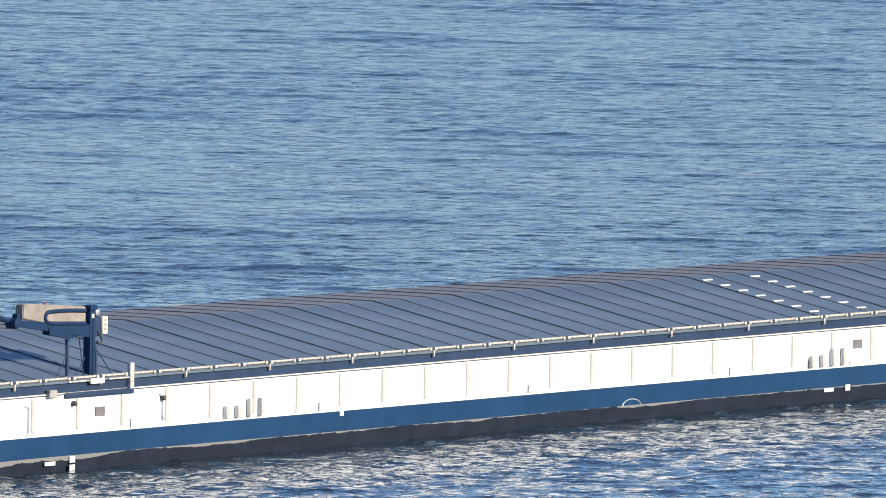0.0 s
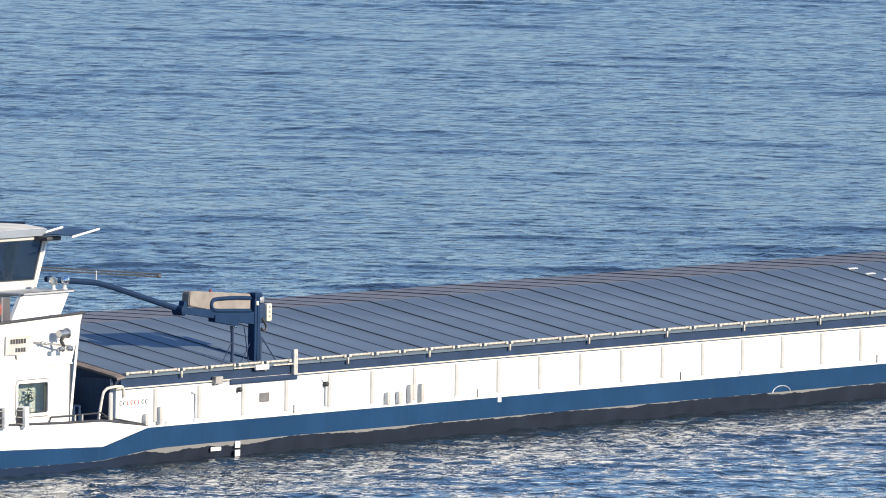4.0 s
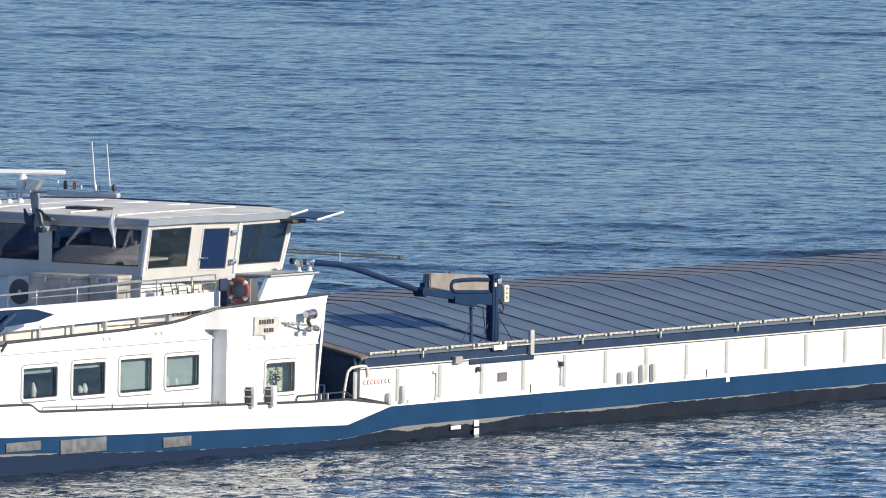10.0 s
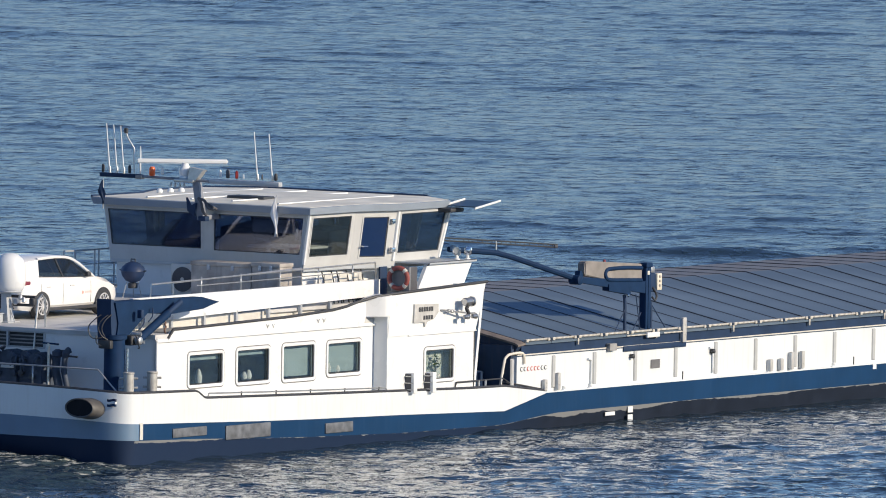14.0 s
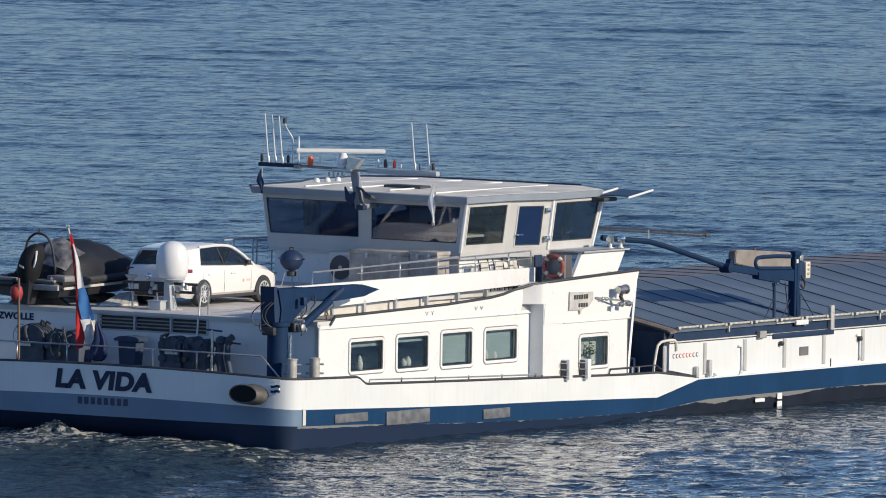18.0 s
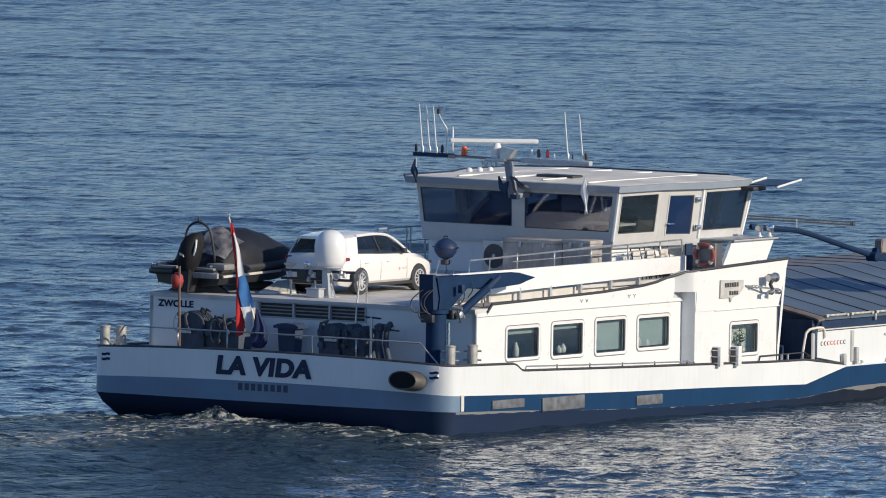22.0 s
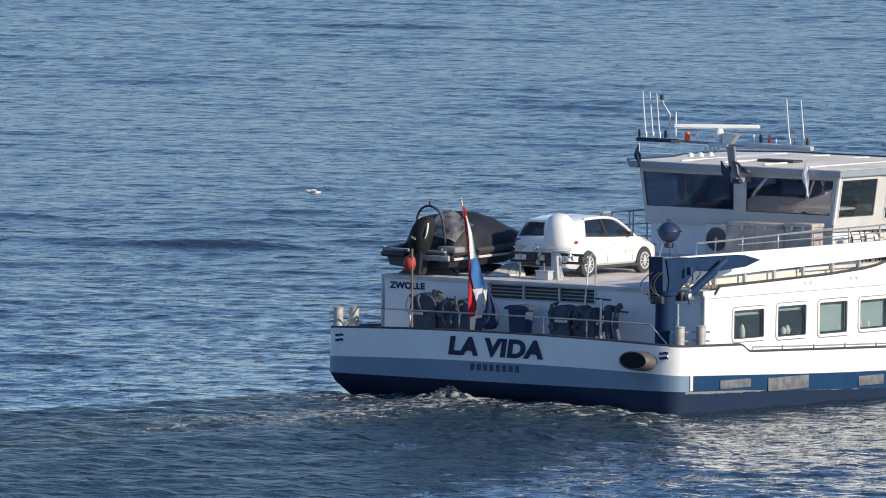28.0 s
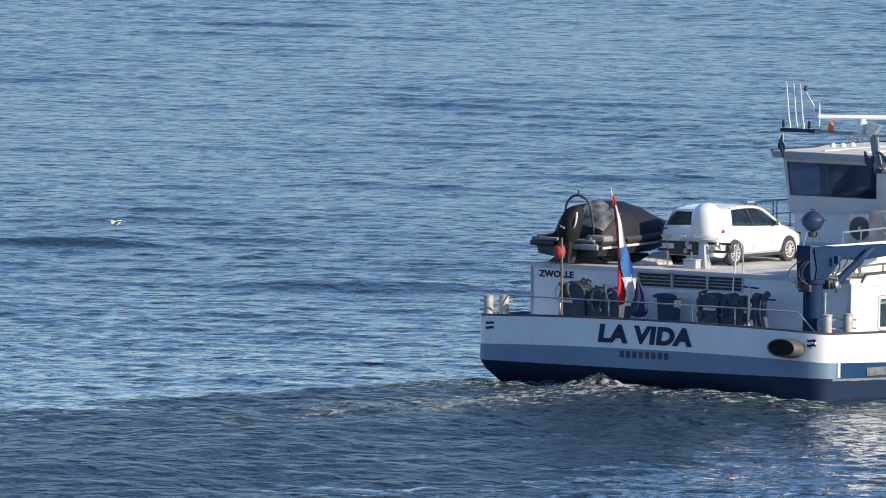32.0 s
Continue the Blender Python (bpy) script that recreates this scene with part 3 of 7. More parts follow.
def hatch_mesh(name, x0, x1, lift, th):
    bm = bmesh.new()
    rings = [[(x, y, z + lift) for y, z in PROF] + [(x, y, z + lift - th) for y, z in PROF[::-1]] for x in (x0, x1)]
    loft(bm, rings, smooth=False)
    me = bpy.data.meshes.new(name)
    bmesh.ops.recalc_face_normals(bm, faces=bm.faces)
    bm.to_mesh(me)
    bm.free()
    return me


panel_me = hatch_mesh("hatch_panel", 0.012, PITCH - 0.012, 0.0, 0.05)
panel_me.materials.append(HATCH)
panel_me.materials.append(mat("brown_grey_hatch_ridge", (0.2, 0.185, 0.178), 0.5, vary=0.25, scale=1.5, grain=0.3, grain_scale=3, rand=0.05))
# the flat top faces get a browner grey than the slopes
for f in panel_me.polygons:
    if abs(f.center.y - 0.08) < 0.5 and f.normal.z > 0.9:
        f.material_index = 1
seam_me = hatch_mesh("hatch_seam", -0.016, 0.016, 0.012, 0.03)
seam_me.materials.append(mat("hatch_seam_rubber", (0.05, 0.058, 0.08), 0.55, vary=0.2))
wide_me = hatch_mesh("hatch_joint", -0.026, 0.026, 0.018, 0.04)
wide_me.materials.append(mat("hatch_joint_rubber", (0.03, 0.036, 0.05), 0.55, vary=0.2))
SEAM0 = 48.77 - 1.2 * 26
for k in range(61):
    piece("hatch_cover", panel_me, barge, (SEAM0 + PITCH * k, 0, 0))
    if k % 3 == 2:
        piece("hatch_joint", wide_me, barge, (SEAM0 + PITCH * k, 0, 0))
    else:
        piece("hatch_seam", seam_me, barge, (SEAM0 + PITCH * k, 0, 0))
# closed end of the hatches above the bulkhead
bm = bmesh.new()
prism(bm, [(y * 0.99, z - 0.06) for y, z in PROF] + [(5.1, 1.8), (-5.1, 1.8)], 0, HA - 0.16, SEAM0 - 0.01)
part("hatch_end", bm, mat("end_plate_blue_paint", (0.03, 0.055, 0.11), 0.5, vary=0.25, streak=0.3, dirt=(0.12, 0.1, 0.09)), barge)
bm = bmesh.new()
rings = [[(x, y, z + d) for y, z in PROF] + [(x, y, z + d - 0.05) for y, z in PROF[::-1]] for x, d in ((HA - 0.25, -0.03), (SEAM0 + 0.03, 0.006))]
loft(bm, rings, smooth=False)
part("hatch_sill", bm, mat("rusty_sill", (0.2, 0.17, 0.15), 0.6, vary=0.4, scale=2), barge, "rust-stained sill at the hatch end")
# white edge pipe with hinges and cleats
bm = bmesh.new()
tube(bm, [(SEAM0, -5.2, 1.985), (HB - 1, -5.2, 1.985)], 0.026, 6)
part("edge_pipe", bm, EDGE, barge, "weathered white pipe along the hatch edge")
bm = bmesh.new()
tube(bm, [(0.14, 0, 0), (PITCH - 0.14, 0, 0)], 0.03, 6)
box(bm, (0.06, -0.05, -0.045), (0.16, 0.04, 0.03), 0.012)
box(bm, (PITCH - 0.16, -0.05, -0.045), (PITCH - 0.06, 0.04, 0.03), 0.012)
hinge = bpy.data.meshes.new("hatch_cleat")
bm.to_mesh(hinge)
bm.free()
hinge.materials.append(EDGE)
bm = bmesh.new()
box(bm, (-0.03, -0.05, -0.14), (0.03, 0.0, 0.02), 0.01)
drop = bpy.data.meshes.new("hatch_hook")
bm.to_mesh(drop)
bm.free()
drop.materials.append(EDGE)
for k in range(60):
    piece("hatch_cleat", hinge, barge, (SEAM0 + PITCH * k, -5.2, 2.06))
    if k % 3 == 2:
        piece("hatch_hook", drop, barge, (SEAM0 + PITCH * k, -5.22, 2.0))

# ---------------------------------------------------------------- deckhouse
HY, FY, HX0, HX1, FX = 4.8, 5.2, 2.0, 15.55, 11.45


def wall(name, a, b, c, d, holes, material, parent, th=0.1, label=""):
    bm = bmesh.new()
    P, nrm = openwall(bm, a, b, c, d, holes, th)
    return part(name, bm, material, parent, label), P, nrm


def rect_holes(x0, x1, z0, z1, rects):
    return [((a - x0) / (x1 - x0), (b - x0) / (x1 - x0), (c - z0) / (z1 - z0), (d - z0) / (z1 - z0)) for a, b, c, d in rects]


AFT_WIN = [(3.42, 4.87, 1.59, 2.33), (5.5, 6.88, 1.56, 2.35), (7.49, 8.85, 1.54, 2.36), (9.44, 10.87, 1.58, 2.34)]
h = rect_holes(HX0, FX, 0.6, 2.76, AFT_WIN)
house, P, nrm = wall("house_side", (HX0, -HY, 0.6), (FX, -HY, 0.6), (FX, -HY, 2.76), (HX0, -HY, 2.76), h, WHITE_CLEAN, barge, label="white deckhouse wall")
for q in h:
    window(barge, P, nrm, q, WHITE_CLEAN, GLASS, sunk=0.05, rim=0.07, name="house_window")
h = rect_holes(FX, HX1, 0.6, 2.42, [(13.23, 14.56, 1.29, 2.03)])
_, P, nrm = wall("house_front_side", (FX, -FY, 0.6), (HX1 - 0.2, -FY, 0.6), (HX1 - 0.2, -FY, 2.42), (FX, -FY, 2.42), h, WHITE_CLEAN, barge)
window(barge, P, nrm, h[0], WHITE_CLEAN, GLASS, sunk=0.05, rim=0.07, name="house_window")
wall("house_step", (FX - 0.006, -HY - 0.002, 0.6), (FX - 0.006, -FY - 0.003, 0.6), (FX - 0.006, -FY - 0.003, 3.0), (FX - 0.006, -HY - 0.002, 3.0), [], WHITE_CLEAN, barge)
# upper flared part of the front block
bm = bmesh.new()
hexa(bm, [(FX, -FY - 0.02, 2.42), (HX1 - 0.2, -FY - 0.02, 2.42), (HX1 - 0.2, -FY + 0.15, 2.42), (FX, -FY + 0.15, 2.42)],
     [(FX + 0.1, -FY - 0.02, 3.42), (15.78, -FY - 0.02, 3.56), (15.78, -FY + 0.15, 3.56), (FX + 0.1, -FY + 0.15, 3.42)])
part("front_screen", bm, WHITE_CLEAN, barge, "white flared screen wall")
# curved coping that climbs from the aft house to the front block
COPE = [(2.5, 2.76), (2.72, 2.95), (5, 2.99), (7.7, 3.04), (9.6, 3.12), (10.2, 3.18), (10.7, 3.27), (11.2, 3.38), (11.6, 3.44), (13.5, 3.50), (15.85, 3.57)]
bm = bmesh.new()
rings = []
for k in range(93):
    x = 2.5 + 9.15 * k / 92
    out = -HY - 0.03 - (FY - HY) * min(1, max(0, (x - 11.05) / 0.35))
    foot = 2.7 + 0.22 * min(1, max(0, (x - 10.95) / 0.1))
    rings.append([(x, out, foot), (x, out, lerp(COPE, x)), (x, -HY + 0.08, lerp(COPE, x)), (x, -HY + 0.08, foot)])
loft(bm, rings, smooth=False)
part("coping_wall", bm, WHITE_CLEAN, barge)
bm = bmesh.new()
tube(bm, [(x, -HY - 0.01 - (FY - HY) * min(1, max(0, (x - 11.05) / 0.35)), z + 0.015) for x, z in COPE], 0.038, 8)
part("coping_rail", bm, BLACK, barge, "black rubber edge along the coping")
# aft wall, front wall, port walls, roof deck
wall("house_aft_wall", (HX0, HY, 0.6), (HX0, -HY, 0.6), (HX0, -HY, 2.8), (HX0, HY, 2.8), rect_holes(-HY, HY, 0.6, 2.8, [(-1.57, 1.57, 2.42, 2.76)]), WHITE_CLEAN, barge, label="white aft wall of the deckhouse")
wall("house_front_wall", (HX1 - 0.2, -FY, 0.6), (HX1 - 0.2, FY, 0.6), (HX1 + 0.2, FY, 3.5), (HX1 + 0.2, -FY, 3.5), [], WHITE_CLEAN, barge)
wall("house_port_side", (HX1 - 0.2, HY, 0.6), (HX0, HY, 0.6), (HX0, HY, 2.8), (HX1 - 0.2, HY, 2.8), [], WHITE_CLEAN, barge)
bm = bmesh.new()
prism(bm, [(HX0 - 0.03, -HY), (FX, -HY), (FX, -FY), (HX1 - 0.1, -FY), (HX1 - 0.1, HY), (HX0 - 0.03, HY)], 2, 2.76, 2.87)
part("roof_deck", bm, DECK, barge, "pale grey deck on the deckhouse roof")
bm = bmesh.new()
box(bm, (HX0 + 0.2, -HY + 0.3, 0.6), (HX1 - 0.4, HY - 0.3, 0.66))
box(bm, (HX0 + 2.0, -HY + 2.6, 0.66), (HX1 - 0.4, -HY + 2.7, 2.74))
part("cabin_lining", bm, INSIDE, barge)
# upper white bulwark of the roof walkway
bm = bmesh.new()
hexa(bm, [(2.6, -3.72, 3.06), (13.35, -3.72, 3.28), (13.35, -3.62, 3.28), (2.6, -3.62, 3.06)], [(2.6, -3.72, 3.66), (13.35, -3.72, 3.68), (13.35, -3.62, 3.68), (2.6, -3.62, 3.66)])
part("walkway_bulwark", bm, WHITE_CLEAN, barge, "white bulwark of the roof walkway")
bm = bmesh.new()
box(bm, (8.6, -3.62, 3.05), (15.3, 3.62, 3.13))
part("upper_deck", bm, DECK, barge)

# ---------------------------------------------------------------- wheelhouse
WB = [(11.3, 2.83), (11.3, -2.83), (13.2, -2.9), (14.35, -3.42), (16.4, -3.42), (17.0, -2.2), (17.0, 2.2), (16.4, 3.42), (14.35, 3.42), (13.2, 2.9)]
WT = [(11.2, 2.97), (11.2, -3.06), (13.25, -3.05), (14.45, -3.52), (16.75, -3.52), (17.4, -2.3), (17.4, 2.3), (16.75, 3.52), (14.45, 3.52), (13.25, 3.05)]
Z0, Z1 = 3.98, 5.3
bm = bmesh.new()
prism(bm, [(11.42, -2.72), (15.4, -2.72), (15.4, 2.72), (11.42, 2.72)], 2, 2.87, 3.97)
part("wheelhouse_base", bm, WHITE_CLEAN, barge, "white base of the wheelhouse")
holes = {0: [(0.014, 0.475, 0.26, 0.94), (0.535, 0.975, 0.24, 0.94)], 1: [(0.08, 0.93, 0.2, 0.94)], 2: [(0.2, 0.8, 0.14, 0.9)], 3: [(0.06, 0.94, 0.2, 0.95)],
         4: [(0.08, 0.92, 0.2, 0.95)], 5: [(0.04, 0.48, 0.2, 0.95), (0.52, 0.96, 0.2, 0.95)], 6: [(0.08, 0.92, 0.2, 0.95)], 7: [(0.06, 0.94, 0.2, 0.95)],
         8: [(0.2, 0.8, 0.14, 0.9)], 9: [(0.08, 0.93, 0.2, 0.94)]}
for i in range(10):
    j = (i + 1) % 10
    _, P, nrm = wall("wheelhouse_wall", (*WB[i], Z0), (*WB[j], Z0), (*WT[j], Z1), (*WT[i], Z1), holes[i], WHEEL_WALL, barge, th=0.06, label="off-white wheelhouse wall" if i == 0 else "")
    for q in holes[i]:
        window(barge, P, nrm, q, WHEEL_WALL, GLASS_AFT if i in (0, 5) else GLASS_BLUE if i in (2, 8) else GLASS_FORE if i in (3, 7) else GLASS_SIDE if i in (1, 9) else GLASS_WHEEL, sunk=0.015, rim=0.03, proud=0.012, name="wheelhouse_window", soft=0.015)
bm = bmesh.new()
ROOF_GREY = mat("dull_white_roof_paint", (0.86, 0.82, 0.7), 0.55, vary=0.3, scale=0.9)
ROOF = [(10.98, 3.22), (10.98, -3.22), (13.2, -3.22), (14.4, -3.68), (16.55, -3.66), (17.5, -2.4), (17.5, 2.4), (16.55, 3.66), (14.4, 3.68), (13.2, 3.22)]
mid = Vector((14.2, 0))
loft(bm, [[(*(mid + (Vector(p) - mid) * 0.985), Z1 + 0.01) for p in ROOF], [(x, y, Z1 + 0.17) for x, y in ROOF], [(*(mid + (Vector(p) - mid) * 0.99), Z1 + 0.185) for p in ROOF]], smooth=False)
part("roof_fascia", bm, FASCIA, barge, "grey faceted fascia round the wheelhouse roof")
bm = bmesh.new()
loft(bm, [[(*(mid + (Vector(p) - mid) * 0.988), Z1 + 0.15) for p in ROOF], [(*(mid + (Vector(p) - mid) * 0.988), Z1 + 0.19) for p in ROOF], [(*(mid + (Vector(p) - mid) * 0.3), Z1 + 0.26) for p in ROOF]], smooth=False)
part("wheelhouse_roof", bm, ROOF_GREY, barge, "dull white wheelhouse roof")
bm = bmesh.new()
tube(bm, [(*(mid + (Vector(p) - mid) * 0.995), Z1 + 0.2) for p in ROOF[5:] + ROOF[:1]], 0.032, 6)
part("roof_trim", bm, NAVY, barge, "dark trim along the far roof edge")
bm = bmesh.new()
prism(bm, [(x, y) for x, y in WB], 2, 3.9, 3.985)
part("wheelhouse_floor", bm, ALU, barge)


# ---------------------------------------------------------------- details fixed to the barge
def tabs(name, mesh_bm, material, places):
    """Alike small parts of the barge on one mesh."""
    me = bpy.data.meshes.new(name)
    bmesh.ops.recalc_face_normals(mesh_bm, faces=mesh_bm.faces)
    mesh_bm.to_mesh(me)
    mesh_bm.free()
    me.materials.append(material)
    for p in places:
        piece(name, me, barge, p)


# lettering on the stern
FACE_AFT = Matrix(((0, 0, -1, 0), (-1, 0, 0, 0), (0, 1, 0, 0), (0, 0, 0, 1)))     # letters that are read from astern
writing("ship_name", "LA VIDA", 0.6, Matrix.Translation((-0.112, 0.03, 1.3)) @ FACE_AFT, LETTER, barge, "dark blue ship's name", wide=1.2, weight=0.03, shear=0.12)
writing("home_port", "ZWOLLE", 0.225, Matrix.Translation((HX0 - 0.012, 4.02, 2.6)) @ FACE_AFT, LETTER, barge, "dark blue home port lettering", wide=1.12, weight=0.009)
bm = bmesh.new()
box(bm, (-0.018, -0.058, -0.085), (0.0, 0.058, 0.085), 0.004)
tabs("number_bar", bm, mat("faded_navy_print", (0.035, 0.05, 0.1), 0.6, vary=0.1), [(-0.1, 0.68 - 0.19 * k, 0.815) for k in range(8)])
DIM_RED = mat("faded_red_print", (0.2, 0.03, 0.05), 0.6)
for y in (4.78, -4.86):
    for k, col in enumerate((LETTER, WHITE_CLEAN, BLUE)):
        bm = bmesh.new()
        x = -0.1 + 0.16 * (y / 4.7) ** 2
        z = 1.38 - 0.06 * k
        rings = [[(x - 0.018, y - 0.12 + 0.04 * j, z + 0.012 * math.sin(j)), (x - 0.018, y - 0.12 + 0.04 * j, z + 0.058 + 0.012 * math.sin(j)), (x + 0.03, y - 0.12 + 0.04 * j, z + 0.058 + 0.012 * math.sin(j)), (x + 0.03, y - 0.12 + 0.04 * j, z + 0.012 * math.sin(j))] for j in range(7)]
        loft(bm, rings, smooth=False)
        part("flag_mark", bm, col, barge)
# oval exhaust in the transom, cut off square and leaning to starboard
SOOTY = mat("sooty_exhaust_steel", (0.13, 0.125, 0.12), 0.6, metal=0.2, vary=0.4, scale=4)
OVAL = [2 * math.pi * k / 28 for k in range(28)]
bm = bmesh.new()
loft(bm, [[(d, -4.25 + ry * math.cos(a), z + rz * math.sin(a)) for a in OVAL] for d, z, ry, rz in ((0.12, 1.18, 0.44, 0.26), (-0.1, 1.19, 0.42, 0.245), (-0.4, 1.22, 0.41, 0.235), (-0.415, 1.22, 0.4, 0.225), (-0.4, 1.22, 0.375, 0.2), (-0.05, 1.22, 0.37, 0.195))], caps=False)
part("exhaust_pipe", bm, SOOTY, barge, "oval steel exhaust pipe")
# plug just inside the lip; its black stands for the hollow's shade and soot
bm = bmesh.new()
loft(bm, [[(d, -4.25 + ry * math.cos(a), 1.22 + rz * math.sin(a)) for a in OVAL] for d, ry, rz in ((-0.385, 0.372, 0.197), (-0.1, 0.365, 0.19), (-0.09, 0.3, 0.15))])
part("exhaust_dark_plug", bm, mat("sooty_hollow_dark", (0.02, 0.022, 0.027), 0.9, vary=0.2, spec=0.1), barge, "black plug for the sooty, shaded hollow of the exhaust")
# louvred grille
LOUVRE = mat("dull_louvre_grey", (0.3, 0.3, 0.31), 0.6, vary=0.2)
bm = bmesh.new()
for y in (-1.6, -0.533, 0.533, 1.6):
    box(bm, (HX0 - 0.03, y - 0.025, 2.41), (HX0 + 0.05, y + 0.025, 2.77))
box(bm, (HX0 - 0.03, -1.62, 2.39), (HX0 + 0.05, 1.62, 2.425))
box(bm, (HX0 - 0.03, -1.62, 2.755), (HX0 + 0.05, 1.62, 2.79))
grille = part("vent_grille", bm, ALU, barge, "grey louvred vent grille")
for k in range(3):
    bm = bmesh.new()
    box(bm, (HX0 + 0.02, -1.58, 2.49 + k * 0.085), (HX0 + 0.06, 1.58, 2.52 + k * 0.085))
    part("louvre", bm, LOUVRE, grille)
bm = bmesh.new()
box(bm, (HX0 + 0.1, -1.6, 2.4), (HX0 + 0.12, 1.6, 2.76))
part("grille_back", bm, BLACK, barge)
# stern rail
bm = bmesh.new()
tube(bm, [(0.55, 4.95, 1.58), (0.3, 4.4, 2.12), (0.12, 2.6, 2.13), (0.06, 0, 2.14), (0.12, -2.6, 2.13), (0.3, -4.3, 2.1), (0.45, -4.75, 1.58)], 0.022, 6)
part("stern_rail", bm, STEEL, barge, "thin steel stern rail")
bm = bmesh.new()
tube(bm, [(0, 0, 0), (0, 0, 0.56)], 0.022, 6)
tabs("rail_post", bm, STEEL, [(0.12, 2.7, 1.6), (0.07, 1.2, 1.6), (0.07, -1.3, 1.6), (0.12, -2.55, 1.58)])
ZINC = mat("dull_zinc", (0.145, 0.16, 0.185), 0.7, vary=0.45, scale=5, streak=0.5, dirt=(0.09, 0.1, 0.115))
# zinc plates and ladder rungs on the starboard quarter
for x0, x1, z0, z1 in ((2.0, 3.45, 0.44, 0.66), (4.27, 6.2, 0.28, 0.62), (8.6, 9.8, 0.22, 0.47)):
    bm = bmesh.new()
    box(bm, (x0, -SIDE - 0.04, z0), (x1, -SIDE + 0.02, z1), 0.02)
    part("hull_plate", bm, ZINC, barge, "bare grey metal plate on the hull")
bm = bmesh.new()
box(bm, (0.62, -SIDE - 0.012, 0.46), (0.75, -SIDE + 0.01, 0.86))
part("corner_plate", bm, PALE, barge)
# draught marks
bm = bmesh.new()
box(bm, (-0.11, -0.012, -0.075), (0.11, 0, 0.075))
tabs("draught_mark", bm, WHITE_CLEAN, [(22.33, -SIDE, 0.15), (22.33, -SIDE, -0.05), (57.05, -SIDE, 0.22)])
bm = bmesh.new()
box(bm, (-0.22, -0.012, -0.045), (0.22, 0, 0.045))
tabs("load_mark", bm, WHITE_CLEAN, [(21.4, -SIDE, 0.09), (56.15, -SIDE, 0.2)])
bm = bmesh.new()
box(bm, (33.77, -SIDE - 0.012, 0.62), (33.93, -SIDE, 0.76))
part("hull_mark", bm, WHITE_CLEAN, barge)
# roof walkway rail
bm = bmesh.new()
tube(bm, [(3.4, -3.67, 3.64), (3.45, -3.67, 3.96), (8.0, -3.67, 4.03), (13.2, -3.67, 4.09), (13.25, -3.67, 3.68)], 0.022, 6)
part("walkway_rail", bm, STEEL, barge, "bright steel handrail")
bm = bmesh.new()
tube(bm, [(5.2, -3.1, 3.4), (5.25, -3.1, 3.9), (10.8, -3.1, 4.02), (10.85, -3.1, 3.2)], 0.02, 6)
part("walkway_rail", bm, STEEL, barge)
bm = bmesh.new()
tube(bm, [(5.4, -3.67, 3.85), (13.2, -3.67, 3.9)], 0.014, 6)
part("walkway_rail", bm, STEEL, barge)
bm = bmesh.new()
tube(bm, [(0, 0, 0), (0, 0, 0.42)], 0.02, 6)
tabs("rail_post", bm, STEEL, [(x, -3.67, 3.64) for x in (5.6, 7.3, 9.0, 10.7, 12.2)])
bm = bmesh.new()
box(bm, (-0.04, -0.04, 0), (0.04, 0.04, 0.36), 0.006)
tabs("bulwark_foot", bm, ALU, [(x, -3.68, 2.84) for x in (3.0, 4.3, 5.7, 7.1, 8.5, 9.9, 11.2)])
bm = bmesh.new()
box(bm, (2.7, -4.7, 2.875), (11.2, -3.75, 2.9))
part("side_walk", bm, mat("grey_walkway_coating", (0.34, 0.33, 0.31), 0.7, vary=0.2), barge)
bm = bmesh.new()
box(bm, (2.7, -3.5, 2.875), (11.4, -3.46, 3.1))
part("kick_plate", bm, PALE, barge)
bm = bmesh.new()
box(bm, (13.3, -4.75, 3.2), (15.6, 3.6, 3.28))
part("front_deck", bm, DECK, barge)
# long thin rail on the low bulwark
bm = bmesh.new()
pts = [(3.55, -5.27, 1.32), (3.6, -5.27, 1.43), (7, -5.27, 1.32), (11.3, -5.27, 1.2), (11.4, -5.27, 1.1)]
tube(bm, pts, 0.018, 6)
part("bulwark_rail", bm, STEEL, barge)
bm = bmesh.new()
tube(bm, [(0, 0, 0), (0, 0, 0.16)], 0.018, 6)
tabs("rail_post", bm, BLACK, [(x, -5.27, 1.43 - (x - 3.5) * 0.03 - 0.13) for x in (5.0, 6.5, 8.0, 9.5, 11.0)])
# gutter ledge and downpipe on the house
bm = bmesh.new()
box(bm, (HX0, -HY - 0.05, 2.68), (FX, -HY + 0.02, 2.72), 0.01)
part("house_ledge", bm, WHITE_CLEAN, barge)
bm = bmesh.new()
box(bm, (FX + 0.9, -FY - 0.035, 2.40), (15.4, -FY, 2.43), 0.008)
part("house_ledge", bm, WHITE_CLEAN, barge)
bm = bmesh.new()
tube(bm, [(HX1 - 0.22, -FY + 0.02, 0.7), (HX1 - 0.22, -FY + 0.02, 2.42)], 0.035, 8)
part("house_corner_pipe", bm, BLACK, barge)
bm = bmesh.new()
tube(bm, [(HX0 + 0.02, -HY - 0.02, 1.5), (HX0 + 0.02, -HY - 0.02, 2.72)], 0.03, 8)
part("house_corner_pipe", bm, WHITE_CLEAN, barge)
bm = bmesh.new()
tube(bm, [(-0.06, 0, 0.09), (-0.02, -0.02, 0.05), (0, 0, 0.0), (0.02, -0.02, 0.05), (0.06, 0, 0.09)], 0.009, 5)
tabs("wall_hook", bm, STEEL, [(7.0, -HY - 0.03, 2.83), (9.2, -HY - 0.03, 2.86), (6.75, -HY - 0.03, 2.83), (8.95, -HY - 0.03, 2.86)])
